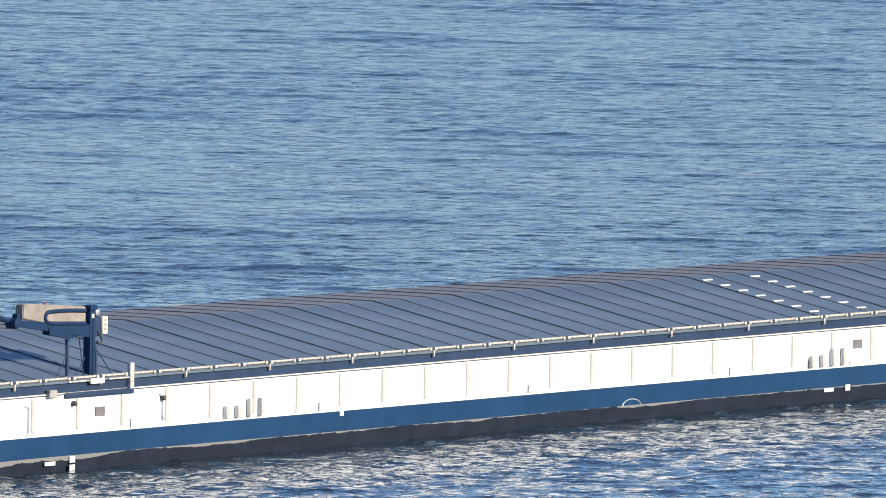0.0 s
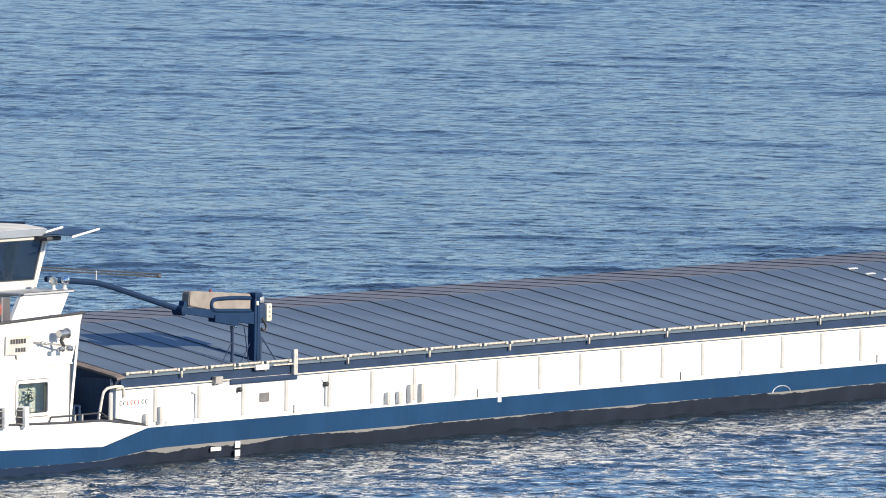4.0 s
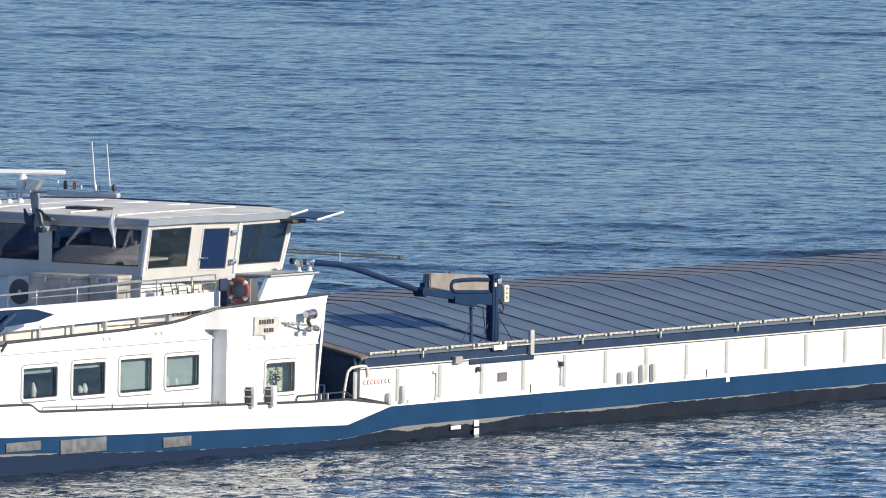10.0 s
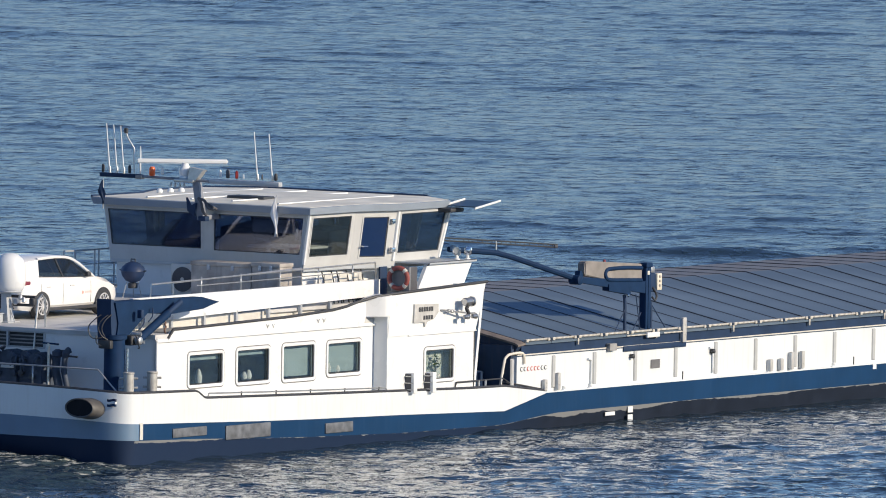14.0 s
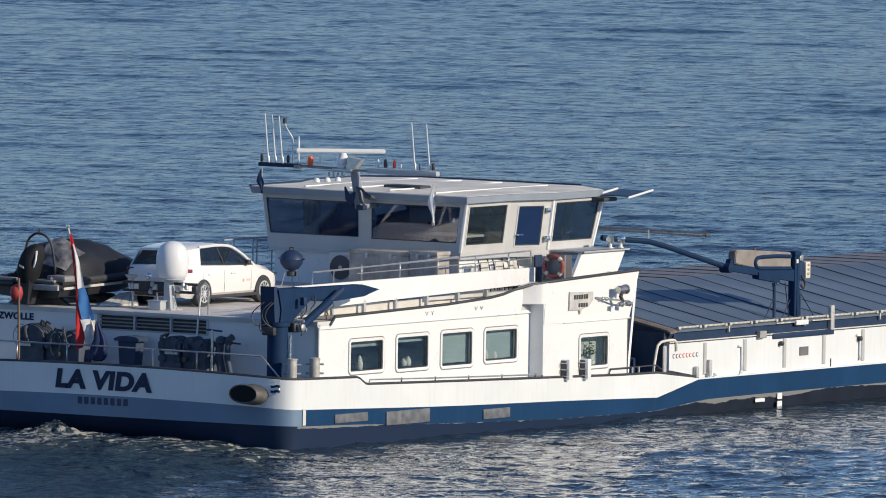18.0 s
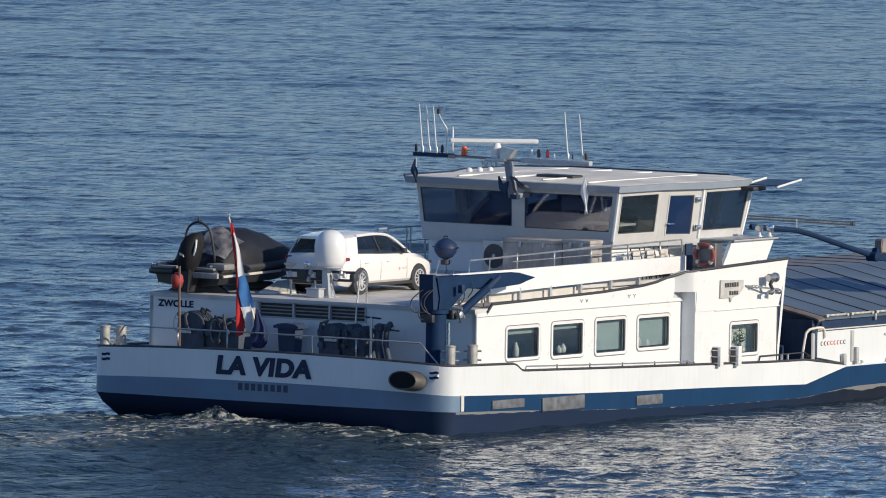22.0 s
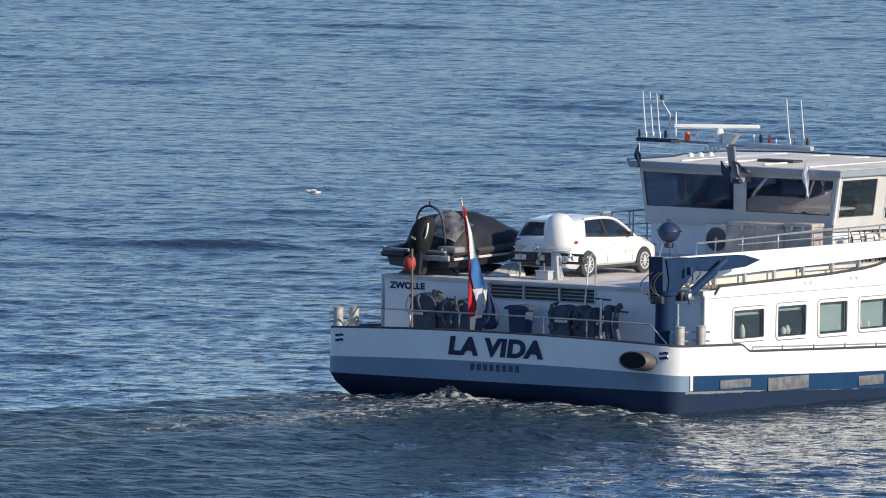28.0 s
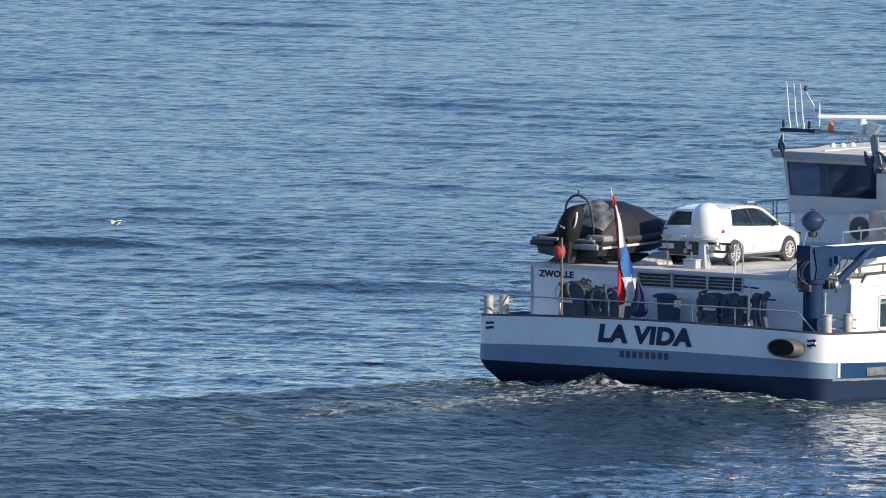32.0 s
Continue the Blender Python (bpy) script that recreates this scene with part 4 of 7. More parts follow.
# what shows behind the house windows: blinds and small things on the sills
for x0, x1, z in ((3.6, 5.1, 2.17), (5.65, 7.1, 2.2), (7.7, 9.15, 1.6), (9.65, 11.2, 1.62)):
    bm = bmesh.new()
    top, y = 2.3, -HY + 0.16
    box(bm, (x0, y, z), (x1, y + 0.02, top))
    part("window_blind", bm, mat("grey_green_blind", (0.33, 0.4, 0.4), 0.8, vary=0.12, scale=4), barge)
for x, hgt, y in ((3.55, 0.12, -HY), (4.15, 0.36, -HY), (6.1, 0.2, -HY), (6.3, 0.24, -HY), (9.75, 0.28, -HY), (10.15, 0.2, -HY), (13.95, 0.3, -FY)):
    bm = bmesh.new()
    z = (1.6 if y == -HY else 1.3)
    lathe(bm, [(0.02, 0), (0.075, 0.02), (0.09, hgt * 0.5), (0.05, hgt * 0.85), (0.02, hgt)], (x, y + 0.2, z), "z", 10)
    part("sill_ornament", bm, PALE, barge)
bm = bmesh.new()
loft(bm, [[(13.55 + 0.042 * k, -FY + 0.32 + 0.015 * math.sin(2.2 * k), z) for k in range(36)] for z in (1.28, 2.04)], close=False, smooth=True)
part("curtain", bm, mat("cream_curtain", (0.66, 0.66, 0.56), 0.8, vary=0.15, scale=4), barge, "cream curtain drawn behind the window")
# hatch tabs
bm = bmesh.new()
box(bm, (-0.22, -0.035, 0), (0.22, 0.035, 0.02))
slope = math.atan2(0.8, 4.0)
bmesh.ops.rotate(bm, cent=(0, 0, 0), matrix=Matrix.Rotation(slope, 3, "X"), verts=bm.verts)
spots = []
for row in range(2):
    for k in range(7):
        y = -1.05 - 0.53 * k
        spots.append((56.3 + 2.26 * row, y - 0.48, 2.045 + (y + 4.66) * 0.203 + 0.012))
tabs("hatch_tab", bm, WHITE_CLEAN, spots)
# coaming fittings
bm = bmesh.new()
box(bm, (-0.2, -0.03, -0.11), (0.2, 0.0, 0.11), 0.01)
tabs("coaming_vent", bm, mat("dark_vent_mesh", (0.16, 0.16, 0.17), 0.6, vary=0.3), [(23.6, -CO_Y, 1.22), (57.65, -CO_Y, 1.29)])
bm = bmesh.new()
lathe(bm, [(0.02, -0.12), (0.06, -0.11), (0.06, -0.02), (0.03, 0.0)], (0, 0, 0), "y", 10)
tabs("coaming_lamp", bm, BLACK, [(22.45, -CO_Y, 1.46), (26.2, -CO_Y, 1.42), (59.6, -CO_Y, 1.5)])
bm = bmesh.new()
box(bm, (-0.16, -0.12, -0.09), (0.16, 0.0, 0.09), 0.015)
tabs("cable_box", bm, mat("weathered_grey_box", (0.33, 0.33, 0.33), 0.6, vary=0.3, scale=4), [(21.5, -CO_Y, 1.73)])
bm = bmesh.new()
lathe(bm, [(0.055, -0.012), (0.055, 0.0)], (0, 0, 0), "y", 14)
tabs("safety_sign", bm, BLACK, [(17.48 + 0.155 * k, -CO_Y, 1.36) for k in (0, 1, 6, 7)])
bm = bmesh.new()
lathe(bm, [(0.055, -0.012), (0.055, 0.0)], (0, 0, 0), "y", 14)
tabs("safety_sign", bm, RED, [(17.48 + 0.155 * k, -CO_Y, 1.36) for k in (2, 3, 4, 5)])
bm = bmesh.new()
lathe(bm, [(0.04, -0.016), (0.04, 0.0)], (0, 0, 0), "y", 14)
tabs("sign_face", bm, WHITE_CLEAN, [(17.48 + 0.155 * k, -CO_Y - 0.002, 1.36) for k in range(8)])
bm = bmesh.new()
box(bm, (-0.1, -0.08, -0.08), (0.1, 0.02, 0.03), 0.01)
lathe(bm, [(0.05, 0.0), (0.05, 0.06), (0.06, 0.08)], (0, -0.03, 0.02), "z", 10)
tabs("gunwale_cleat", bm, WHITE_CLEAN, [(x, -SIDE + 0.1, 0.76) for x in (19.4, 20.6, 28.9, 32.0, 45.1, 57.3, 60.0)])
bm = bmesh.new()
tube(bm, [(0, 0, 0), (0, 0, 0.2)], 0.022, 6)
tabs("gunwale_pin", bm, BLACK, [(x, -SIDE + 0.1, 0.77) for x in (24.9, 33.0, 42.3, 51.6, 55.3, 60.3)])


# conduits that bend down the coaming
bm = bmesh.new()
tube(bm, flow([(-0.16, 0, 0.62), (-0.02, 0, 0.6), (0, 0, 0.5), (0, 0, 0)], 3), 0.03, 6)
tabs("coaming_conduit", bm, WHITE, [(20.62, -CO_Y - 0.03, 0.86), (26.25, -CO_Y - 0.03, 0.88)])
# worn arc where a fender has rubbed
bm = bmesh.new()
tube(bm, [(46.9 + 0.42 * math.cos(a), -SIDE - 0.002, 0.24 + 0.17 * math.sin(a)) for a in np.linspace(0, math.pi, 15)], 0.012, 5)
part("rub_mark", bm, ALU, barge, "pale rubbed arc on the blue plating")


# ---------------------------------------------------------------- things on the barge
DARKGREY = mat("dark_grey_rubber", (0.09, 0.09, 0.1), 0.6, vary=0.2)


def fender(x, y, z, hgt, wid, label, mt=None):
    """A boxed pad: pale outer face, dark slotted end."""
    f = thing("fender", (x, y, z), label, "fender", "fenders along the gunwale")
    bm = bmesh.new()
    box(bm, (x - 0.07, y - 0.15, z), (x + 0.09, y + 0.13, z + hgt), 0.015)
    part("pad", bm, mt or WHITE_CLEAN, f)
    bm = bmesh.new()
    box(bm, (x - 0.085, y - 0.07, z + 0.03), (x - 0.073, y + 0.1, z + hgt - 0.03), 0.004)
    part("backing", bm, DARKGREY, f)
    for k in (0.18, 0.5, 0.82):
        bm = bmesh.new()
        tube(bm, [(x - 0.11, y - 0.15, z + hgt * k), (x - 0.11, y + 0.1, z + hgt * k)], 0.014, 6)
        part("bolt", bm, STEEL, f)
    return f


PADGREY = mat("light_grey_rubber", (0.5, 0.5, 0.49), 0.6, vary=0.15, scale=3)


def small_fender(x, y, z, hgt, wid, label):
    f = thing("fender", (x, y, z), label, "fender", "fenders along the gunwale")
    bm = bmesh.new()
    box(bm, (x - wid / 2, y - 0.05, z), (x + wid / 2, y + 0.05, z + hgt), 0.02)
    part("pad", bm, PADGREY, f)
    bm = bmesh.new()
    box(bm, (x - wid / 2 - 0.014, y - 0.045, z + 0.02), (x - wid / 2 - 0.002, y + 0.05, z + hgt * 0.95), 0.006)
    part("backing", bm, ALU, f)
    for k in (0.3, 0.7):
        bm = bmesh.new()
        tube(bm, [(x, y - 0.045, z + hgt * k), (x, y - 0.06, z + hgt * k)], 0.014, 6)
        part("bolt", bm, STEEL, f)
    return f


for x0 in (28.92, 55.4):
    for k, hgt in enumerate((0.3, 0.3, 0.44, 0.44)):
        small_fender(x0 + 0.5 * k, -5.27, 0.79, hgt, 0.13, "grey rubber fender standing against the coaming")
small_fender(19.05, -5.27, 0.79, 0.42, 0.12, "grey rubber fender standing against the coaming")
small_fender(18.45, -5.27, 0.79, 0.28, 0.12, "small grey rubber fender standing against the coaming")
fender(12.35, -5.3, 1.02, 0.5, 0.24, "pale boxed fender on the bulwark")
fender(13.2, -5.3, 1.0, 0.5, 0.24, "pale boxed fender on the bulwark")
small_fender(24.85, -5.24, 1.7, 0.62, 0.16, "tall pale fender post at the coaming edge")


DULL = mat("dull_galvanised_steel", (0.48, 0.48, 0.46), 0.55, metal=0.25, vary=0.3, scale=5)


def bollard(x, y, z):
    b = thing("bollard", (x, y, z), "bright steel double-pinned mooring bollard", "bollard", "stern bollards")
    bm = bmesh.new()
    lathe(bm, [(0.16, 0), (0.125, 0.03), (0.125, 0.46), (0.135, 0.47), (0.135, 0.5), (0.09, 0.515)], (x, y, z), "z", 18)
    part("post", bm, DULL, b)
    for k in (0.14, 0.36):
        bm = bmesh.new()
        tube(bm, [(x - 0.11, y + 0.19, z + k), (x + 0.11, y - 0.19, z + k)], 0.026, 8)
        part("pin", bm, DULL, b)


for x, y, z in ((0.45, 5.08, 1.58), (0.75, 4.8, 1.58), (0.5, -5.05, 1.56), (1.42, -5.1, 1.54)):
    bollard(x, y, z)


WINCH = mat("dark_greasy_paint", (0.064, 0.086, 0.126), 0.65, vary=0.4, scale=4)
ROPE = mat("dark_rope", (0.07, 0.088, 0.116), 0.9, vary=0.4, scale=12)


def hump(bm, y0, y1, x0, x1, low, top):
    """A hood with a rounded back, seen from astern."""
    poly = [(y0, low), (y1, low)]
    c, h = (y0 + y1) / 2, (y1 - y0) / 2
    for k in range(11):
        a = math.pi * k / 10
        poly.append((c + h * math.cos(a) * (1 - 0.08 * math.sin(a)), top - h * 0.85 + h * 0.85 * math.sin(a) ** 0.9))
    return prism(bm, poly, 0, x0, x1)


# mooring winches: hoods, rope drums and handwheels
def winch(label, hoods, bed, plate):
    w = thing("mooring_winch", (1.1, (bed[0] + bed[1]) / 2, 0.6), label, "winch", "mooring winches on the aft deck")
    bm = bmesh.new()
    box(bm, (0.75, bed[0], 0.6), (1.6, bed[1], 1.55), 0.04)
    part("bed", bm, WINCH, w)
    for y0, y1, top, d in hoods:
        bm = bmesh.new()
        hump(bm, y0, y1, 0.85 + d, 1.45 - d, 1.5, top)
        part("hood", bm, WINCH, w)
        bm = bmesh.new()
        c, h = (y0 + y1) / 2, (y1 - y0) / 2
        for j in range(5):
            tube(bm, [(0.95 + d + 0.09 * j, c + (h + 0.012) * math.cos(a), top - h * 0.85 + (h * 0.85 + 0.012) * math.sin(a)) for a in [math.pi * q / 12 for q in range(13)]], 0.022, 6)
        part("rope_turn", bm, ROPE, w)
    bm = bmesh.new()
    box(bm, (0.76, plate[0], 1.98), (0.8, plate[1], 2.05), 0.01)
    part("plate", bm, PALE, w)
    rng = random.Random(int(bed[0] * 10))
    for k in range(7):
        y, top = rng.uniform(bed[0] + 0.1, bed[1] - 0.1), rng.uniform(2.25, 2.5)
        bm = bmesh.new()
        tube(bm, flow([(0.8, y, top - 0.35), (0.76, y + rng.uniform(-0.06, 0.06), top - 0.12), (0.84, y + rng.uniform(-0.16, 0.16), top), (0.98, y + rng.uniform(-0.2, 0.2), top - 0.1)], 3), rng.uniform(0.02, 0.045), 6)
        part("rope_bight", bm, ROPE, w)
    for k in range(4):
        y, z = rng.uniform(bed[0] + 0.1, bed[1] - 0.1), rng.uniform(1.75, 2.2)
        bm = bmesh.new()
        lathe(bm, [(0.03, -0.05), (rng.uniform(0.06, 0.11), -0.04), (0.07, 0.05), (0.02, 0.08)], (0.78, y, z), "x", 12)
        part("hub", bm, rng.choice((WINCH, BLACK, DARKGREY)), w)
    return w


w = winch("dark greasy mooring winch with handwheel and hanging hose", ((2.42, 3.2, 2.5, 0.0), (1.95, 2.4, 2.36, 0.08), (1.4, 1.92, 2.38, 0.02)), (1.38, 3.25), (2.76, 3.1))
bm = bmesh.new()
tube(bm, [(1.0, 3.14 + 0.28 * math.cos(a), 2.2 + 0.29 * math.sin(a)) for a in [2 * math.pi * k / 20 for k in range(21)]], 0.016, 6)
for k in range(3):
    a = 0.5 + math.pi * k / 3
    tube(bm, [(1.0, 3.14 + 0.28 * math.cos(a), 2.2 + 0.29 * math.sin(a)), (1.0, 3.14 - 0.28 * math.cos(a), 2.2 - 0.29 * math.sin(a))], 0.011, 6)
part("handwheel", bm, STEEL, w)
bm = bmesh.new()
tube(bm, [(0.8, 2.05 + 0.14 * math.cos(a), 2.07 + 0.28 * math.sin(a)) for a in [2 * math.pi * k / 20 for k in range(20)]], 0.024, 6)
part("hose_loop", bm, mat("grey_green_hose", (0.2, 0.24, 0.2), 0.6), w)
for y, z in ((2.55, 2.58), (2.7, 2.6), (2.3, 2.42), (1.7, 2.42)):
    bm = bmesh.new()
    tube(bm, [(1.1, y, z - 0.15), (1.08, y - 0.06, z), (1.02, y - 0.2, z - 0.05)], 0.03, 6)
    part("lever", bm, BLACK, w)
w = winch("dark greasy mooring winch with three rounded hoods", ((-1.58, -0.98, 2.38, 0.0), (-1.88, -1.6, 2.38, 0.1), (-2.28, -1.9, 2.34, 0.03)), (-2.3, -0.92), (-1.55, -1.18))
bm = bmesh.new()
tube(bm, [(1.1, -0.9, 1.6), (1.1, -0.93, 2.2), (1.05, -0.88, 2.42)], 0.025, 6)
part("lever", bm, BLACK, w)

# valve stand beside the winch
g = thing("hose_stand", (1.2, -2.75, 0.6), "dark hydrant stand with steel pipe and valves", "hydrant")
bm = bmesh.new()
tube(bm, [(0.9, -2.46, 0.6), (0.9, -2.47, 2.62)], 0.034, 10)
part("pipe", bm, STEEL, g)
bm = bmesh.new()
tube(bm, [(0.9, -2.3, 2.62), (0.9, -2.75, 2.6)], 0.022, 8)
part("crossbar", bm, NAVY, g)
for y, top, r in ((-2.5, 2.3, 0.1), (-2.74, 2.3, 0.07)):
    bm = bmesh.new()
    tube(bm, [(1.2, y - 0.06, 0.6), (1.2, y - 0.06, 1.6), (1.2, y + 0.03, 1.95), (1.2, y, top)], r, 10)
    part("standpipe", bm, WINCH, g)
    bm = bmesh.new()
    lathe(bm, [(r * 0.8, 0), (r * 1.3, 0.04), (r * 1.3, 0.14), (r * 0.5, 0.2)], (1.2, y - 0.02, top - 0.04), "z", 12)
    part("valve", bm, WINCH, g)
for z, y1 in ((2.32, -3.1), (2.43, -2.92)):
    bm = bmesh.new()
    tube(bm, [(1.2, -2.6, z), (1.2, y1, z - 0.02)], 0.024, 8)
    part("lever", bm, BLACK, g)
bm = bmesh.new()
lathe(bm, [(0.07, -0.04), (0.09, 0.0), (0.07, 0.04)], (1.15, -2.86, 2.44), "x", 12)
part("valve", bm, WINCH, g)

# wheeled bin
b = thing("wheeled_bin", (1.5, 0.42, 0.6), "blue plastic wheeled bin with closed lid", "bin")
bm = bmesh.new()
hexa(bm, [(1.35, 0.1, 0.75), (1.6, 0.1, 0.75), (1.6, 0.46, 0.75), (1.35, 0.46, 0.75)], [(1.3, 0.02, 2.2), (1.65, 0.02, 2.2), (1.65, 0.54, 2.2), (1.3, 0.54, 2.2)])
BIN = mat("blue_bin_plastic", (0.045, 0.07, 0.125), 0.7, vary=0.2, spec=0.3)
part("tub", bm, BIN, b)
bm = bmesh.new()
prism(bm, [(-0.09, 2.2), (0.62, 2.2), (0.64, 2.25), (0.5, 2.31), (0.27, 2.33), (0.0, 2.31), (-0.11, 2.25)], 0, 1.24, 1.7)
part("lid", bm, mat("bin_lid_plastic", (0.05, 0.078, 0.135), 0.85, vary=0.2, spec=0.2), b)
for y in (0.12, 0.44):
    bm = bmesh.new()
    lathe(bm, [(0.14, -0.03), (0.14, 0.03)], (1.56, y, 0.74), "y", 14)
    part("wheel", bm, BLACK, b)


# flag on its staff, hanging in folds
def cloth(bm, rows, th=0.012):
    """Two skins over rows of points, front and back."""
    vs = [[[bm.verts.new(Vector(p) + Vector((o, 0, 0))) for p in r] for r in rows] for o in (0, th)]
    for k, side in enumerate(vs):
        for a, c in zip(side, side[1:]):
            for i in range(len(a) - 1):
                f = bm.faces.new((a[i], a[i + 1], c[i + 1], c[i]) if k == 0 else (a[i], c[i], c[i + 1], a[i + 1]))
                f.smooth = True
    return bm


fl = thing("flag", (0.15, 0.36, 1.6), "red, white and blue flag drooping from a leaning staff", "flag")
FOOT, TIP = V(0.46, 0.42, 1.62), V(-0.25, 1.0, 4.98)
bm = bmesh.new()
tube(bm, [FOOT, TIP], 0.03, 8, r2=0.02)
part("staff", bm, CREAM, fl)
bm = bmesh.new()
lathe(bm, [(0.02, 0), (0.05, 0.03), (0.05, 0.08), (0.02, 0.11)], TIP, "z", 10)
part("finial", bm, CHROME, fl)
FLAG_RED = mat("red_flag_cloth", (0.62, 0.03, 0.035), 0.8, vary=0.15, scale=6)
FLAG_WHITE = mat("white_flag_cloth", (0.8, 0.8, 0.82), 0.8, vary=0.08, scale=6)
FLAG_BLUE = mat("blue_flag_cloth", (0.05, 0.2, 0.52), 0.8, vary=0.15, scale=6)


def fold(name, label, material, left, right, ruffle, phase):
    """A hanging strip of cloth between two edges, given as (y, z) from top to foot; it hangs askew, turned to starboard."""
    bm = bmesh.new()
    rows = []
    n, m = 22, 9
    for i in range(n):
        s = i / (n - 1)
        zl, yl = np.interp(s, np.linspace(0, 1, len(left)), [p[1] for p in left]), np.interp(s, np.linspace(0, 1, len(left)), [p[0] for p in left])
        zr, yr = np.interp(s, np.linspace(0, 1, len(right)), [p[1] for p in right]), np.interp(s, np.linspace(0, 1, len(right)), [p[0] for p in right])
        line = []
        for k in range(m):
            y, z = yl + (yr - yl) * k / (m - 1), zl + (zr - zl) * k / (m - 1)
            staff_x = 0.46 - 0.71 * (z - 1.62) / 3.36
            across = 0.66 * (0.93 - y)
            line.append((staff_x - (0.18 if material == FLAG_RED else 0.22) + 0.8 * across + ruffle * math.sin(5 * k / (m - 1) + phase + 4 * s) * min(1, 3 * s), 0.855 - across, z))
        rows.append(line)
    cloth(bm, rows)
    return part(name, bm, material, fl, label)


fold("red_stripe", "red cloth", FLAG_RED, [(0.93, 4.85), (0.94, 4.52), (0.94, 4.03), (0.93, 3.54), (0.97, 3.04), (1.02, 2.63), (1.08, 2.01)], [(0.87, 4.83), (0.8, 4.48), (0.81, 4.12), (0.8, 3.54), (0.78, 3.05), (0.74, 2.64), (0.89, 2.08)], 0.03, 0.4)
fold("white_stripe", "white cloth", FLAG_WHITE, [(0.85, 4.6), (0.83, 4.25), (0.81, 3.95), (0.83, 3.5)], [(0.82, 4.6), (0.74, 4.25), (0.69, 3.95), (0.63, 3.54)], 0.015, 1.4)
fold("blue_stripe", "blue cloth", FLAG_BLUE, [(0.83, 3.5), (0.85, 3.12), (0.8, 2.72)], [(0.64, 3.56), (0.55, 3.18), (0.42, 2.75)], 0.025, 2.2)
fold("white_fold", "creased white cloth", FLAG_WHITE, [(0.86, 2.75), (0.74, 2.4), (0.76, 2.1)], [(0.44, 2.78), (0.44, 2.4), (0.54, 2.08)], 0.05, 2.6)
bm = bmesh.new()
rings = []
for z, c, w, d in ((1.76, 0.4, 0.1, 0.05), (1.79, 0.41, 0.19, 0.1), (1.88, 0.39, 0.24, 0.12), (2.0, 0.37, 0.25, 0.13), (2.15, 0.35, 0.23, 0.12), (2.28, 0.33, 0.18, 0.1), (2.42, 0.36, 0.13, 0.08), (2.56, 0.4, 0.08, 0.05), (2.72, 0.43, 0.03, 0.03)):
    rings.append([(0.2 + d * math.sin(a) * (1 + 0.3 * math.sin(5 * a + z)), c + w * math.cos(a) * (1 + 0.1 * math.sin(7 * a)), z) for a in [2 * math.pi * k / 28 for k in range(28)]])
loft(bm, rings)
part("gathered_cloth", bm, mat("navy_canvas", (0.014, 0.03, 0.1), 0.8, vary=0.3, scale=5), fl, "dark blue gathered cloth")
# boathook with a red float
p = thing("marker_pole", (0.3, 2.78, 0.6), "thin wooden pole with a red float", "pole")
bm = bmesh.new()
tube(bm, [(0.3, 2.75, 0.6), (0.3, 2.8, 3.66)], 0.032, 8)
part("pole", bm, mat("worn_wood", (0.17, 0.12, 0.1), 0.7, vary=0.3), p)
bm = bmesh.new()
lathe(bm, [(0.03, 0.02), (0.12, 0.08), (0.16, 0.24), (0.13, 0.38), (0.04, 0.45)], (0.36, 2.9, 3.05), "z", 14)
part("float", bm, mat("dull_red_float", (0.42, 0.045, 0.04), 0.6, vary=0.2), p)


# stern deck crane: thick post, slewing head, folded blade-shaped boom
c = thing("deck_crane", (0.75, -4.5, 0.6), "dark blue folded deck crane on a thick post", "crane")
bm = bmesh.new()
lathe(bm, [(0.36, 0.0), (0.36, 0.05), (0.25, 0.08), (0.25, 2.2), (0.3, 2.22), (0.3, 2.32)], (0.72, -4.48, 0.6), "z", 24)
part("post", bm, CRANE_BLUE, c)
bm = bmesh.new()
prism(bm, [(0.53, 3.71), (1.95, 3.7), (2.0, 3.4), (1.62, 3.2), (1.06, 2.82), (0.6, 2.82), (0.72, 3.2)], 1, -4.6, -4.2)
bmesh.ops.bevel(bm, geom=list(bm.edges), offset=0.02, segments=1, affect="EDGES")
part("slewing_head", bm, CRANE_BLUE, c)
bm = bmesh.new()
prism(bm, [(0.42, 3.78), (0.56, 3.76), (0.74, 3.2), (0.7, 2.66), (0.5, 2.66), (0.44, 3.2)], 1, -4.56, -4.16)
part("hose_box", bm, NAVY, c)
bm = bmesh.new()
prism(bm, [(1.7, 3.69), (4.35, 3.67), (5.12, 3.52), (4.4, 3.38), (2.95, 3.31), (1.7, 3.4)], 1, -4.54, -4.26)
bmesh.ops.bevel(bm, geom=list(bm.edges), offset=0.02, segments=1, affect="EDGES")
part("boom", bm, CRANE_BLUE, c)
bm = bmesh.new()
tube(bm, [(1.42, -4.72, 2.8), (2.6, -4.72, 3.35)], 0.1, 12)
part("cylinder", bm, CRANE_BLUE, c)
bm = bmesh.new()
tube(bm, [(2.55, -4.72, 3.33), (3.15, -4.72, 3.61)], 0.07, 10)
part("piston", bm, NAVY, c)
bm = bmesh.new()
box(bm, (1.0, -4.78, 2.66), (1.5, -4.56, 2.9), 0.04)
part("pivot_block", bm, BLACK, c)
for x, z in ((1.12, 2.84), (1.42, 2.72), (1.3, 2.92)):
    bm = bmesh.new()
    tube(bm, [(x, -4.77, z), (x + 0.02, -4.84, z)], 0.045, 8)
    part("fitting", bm, STEEL, c)
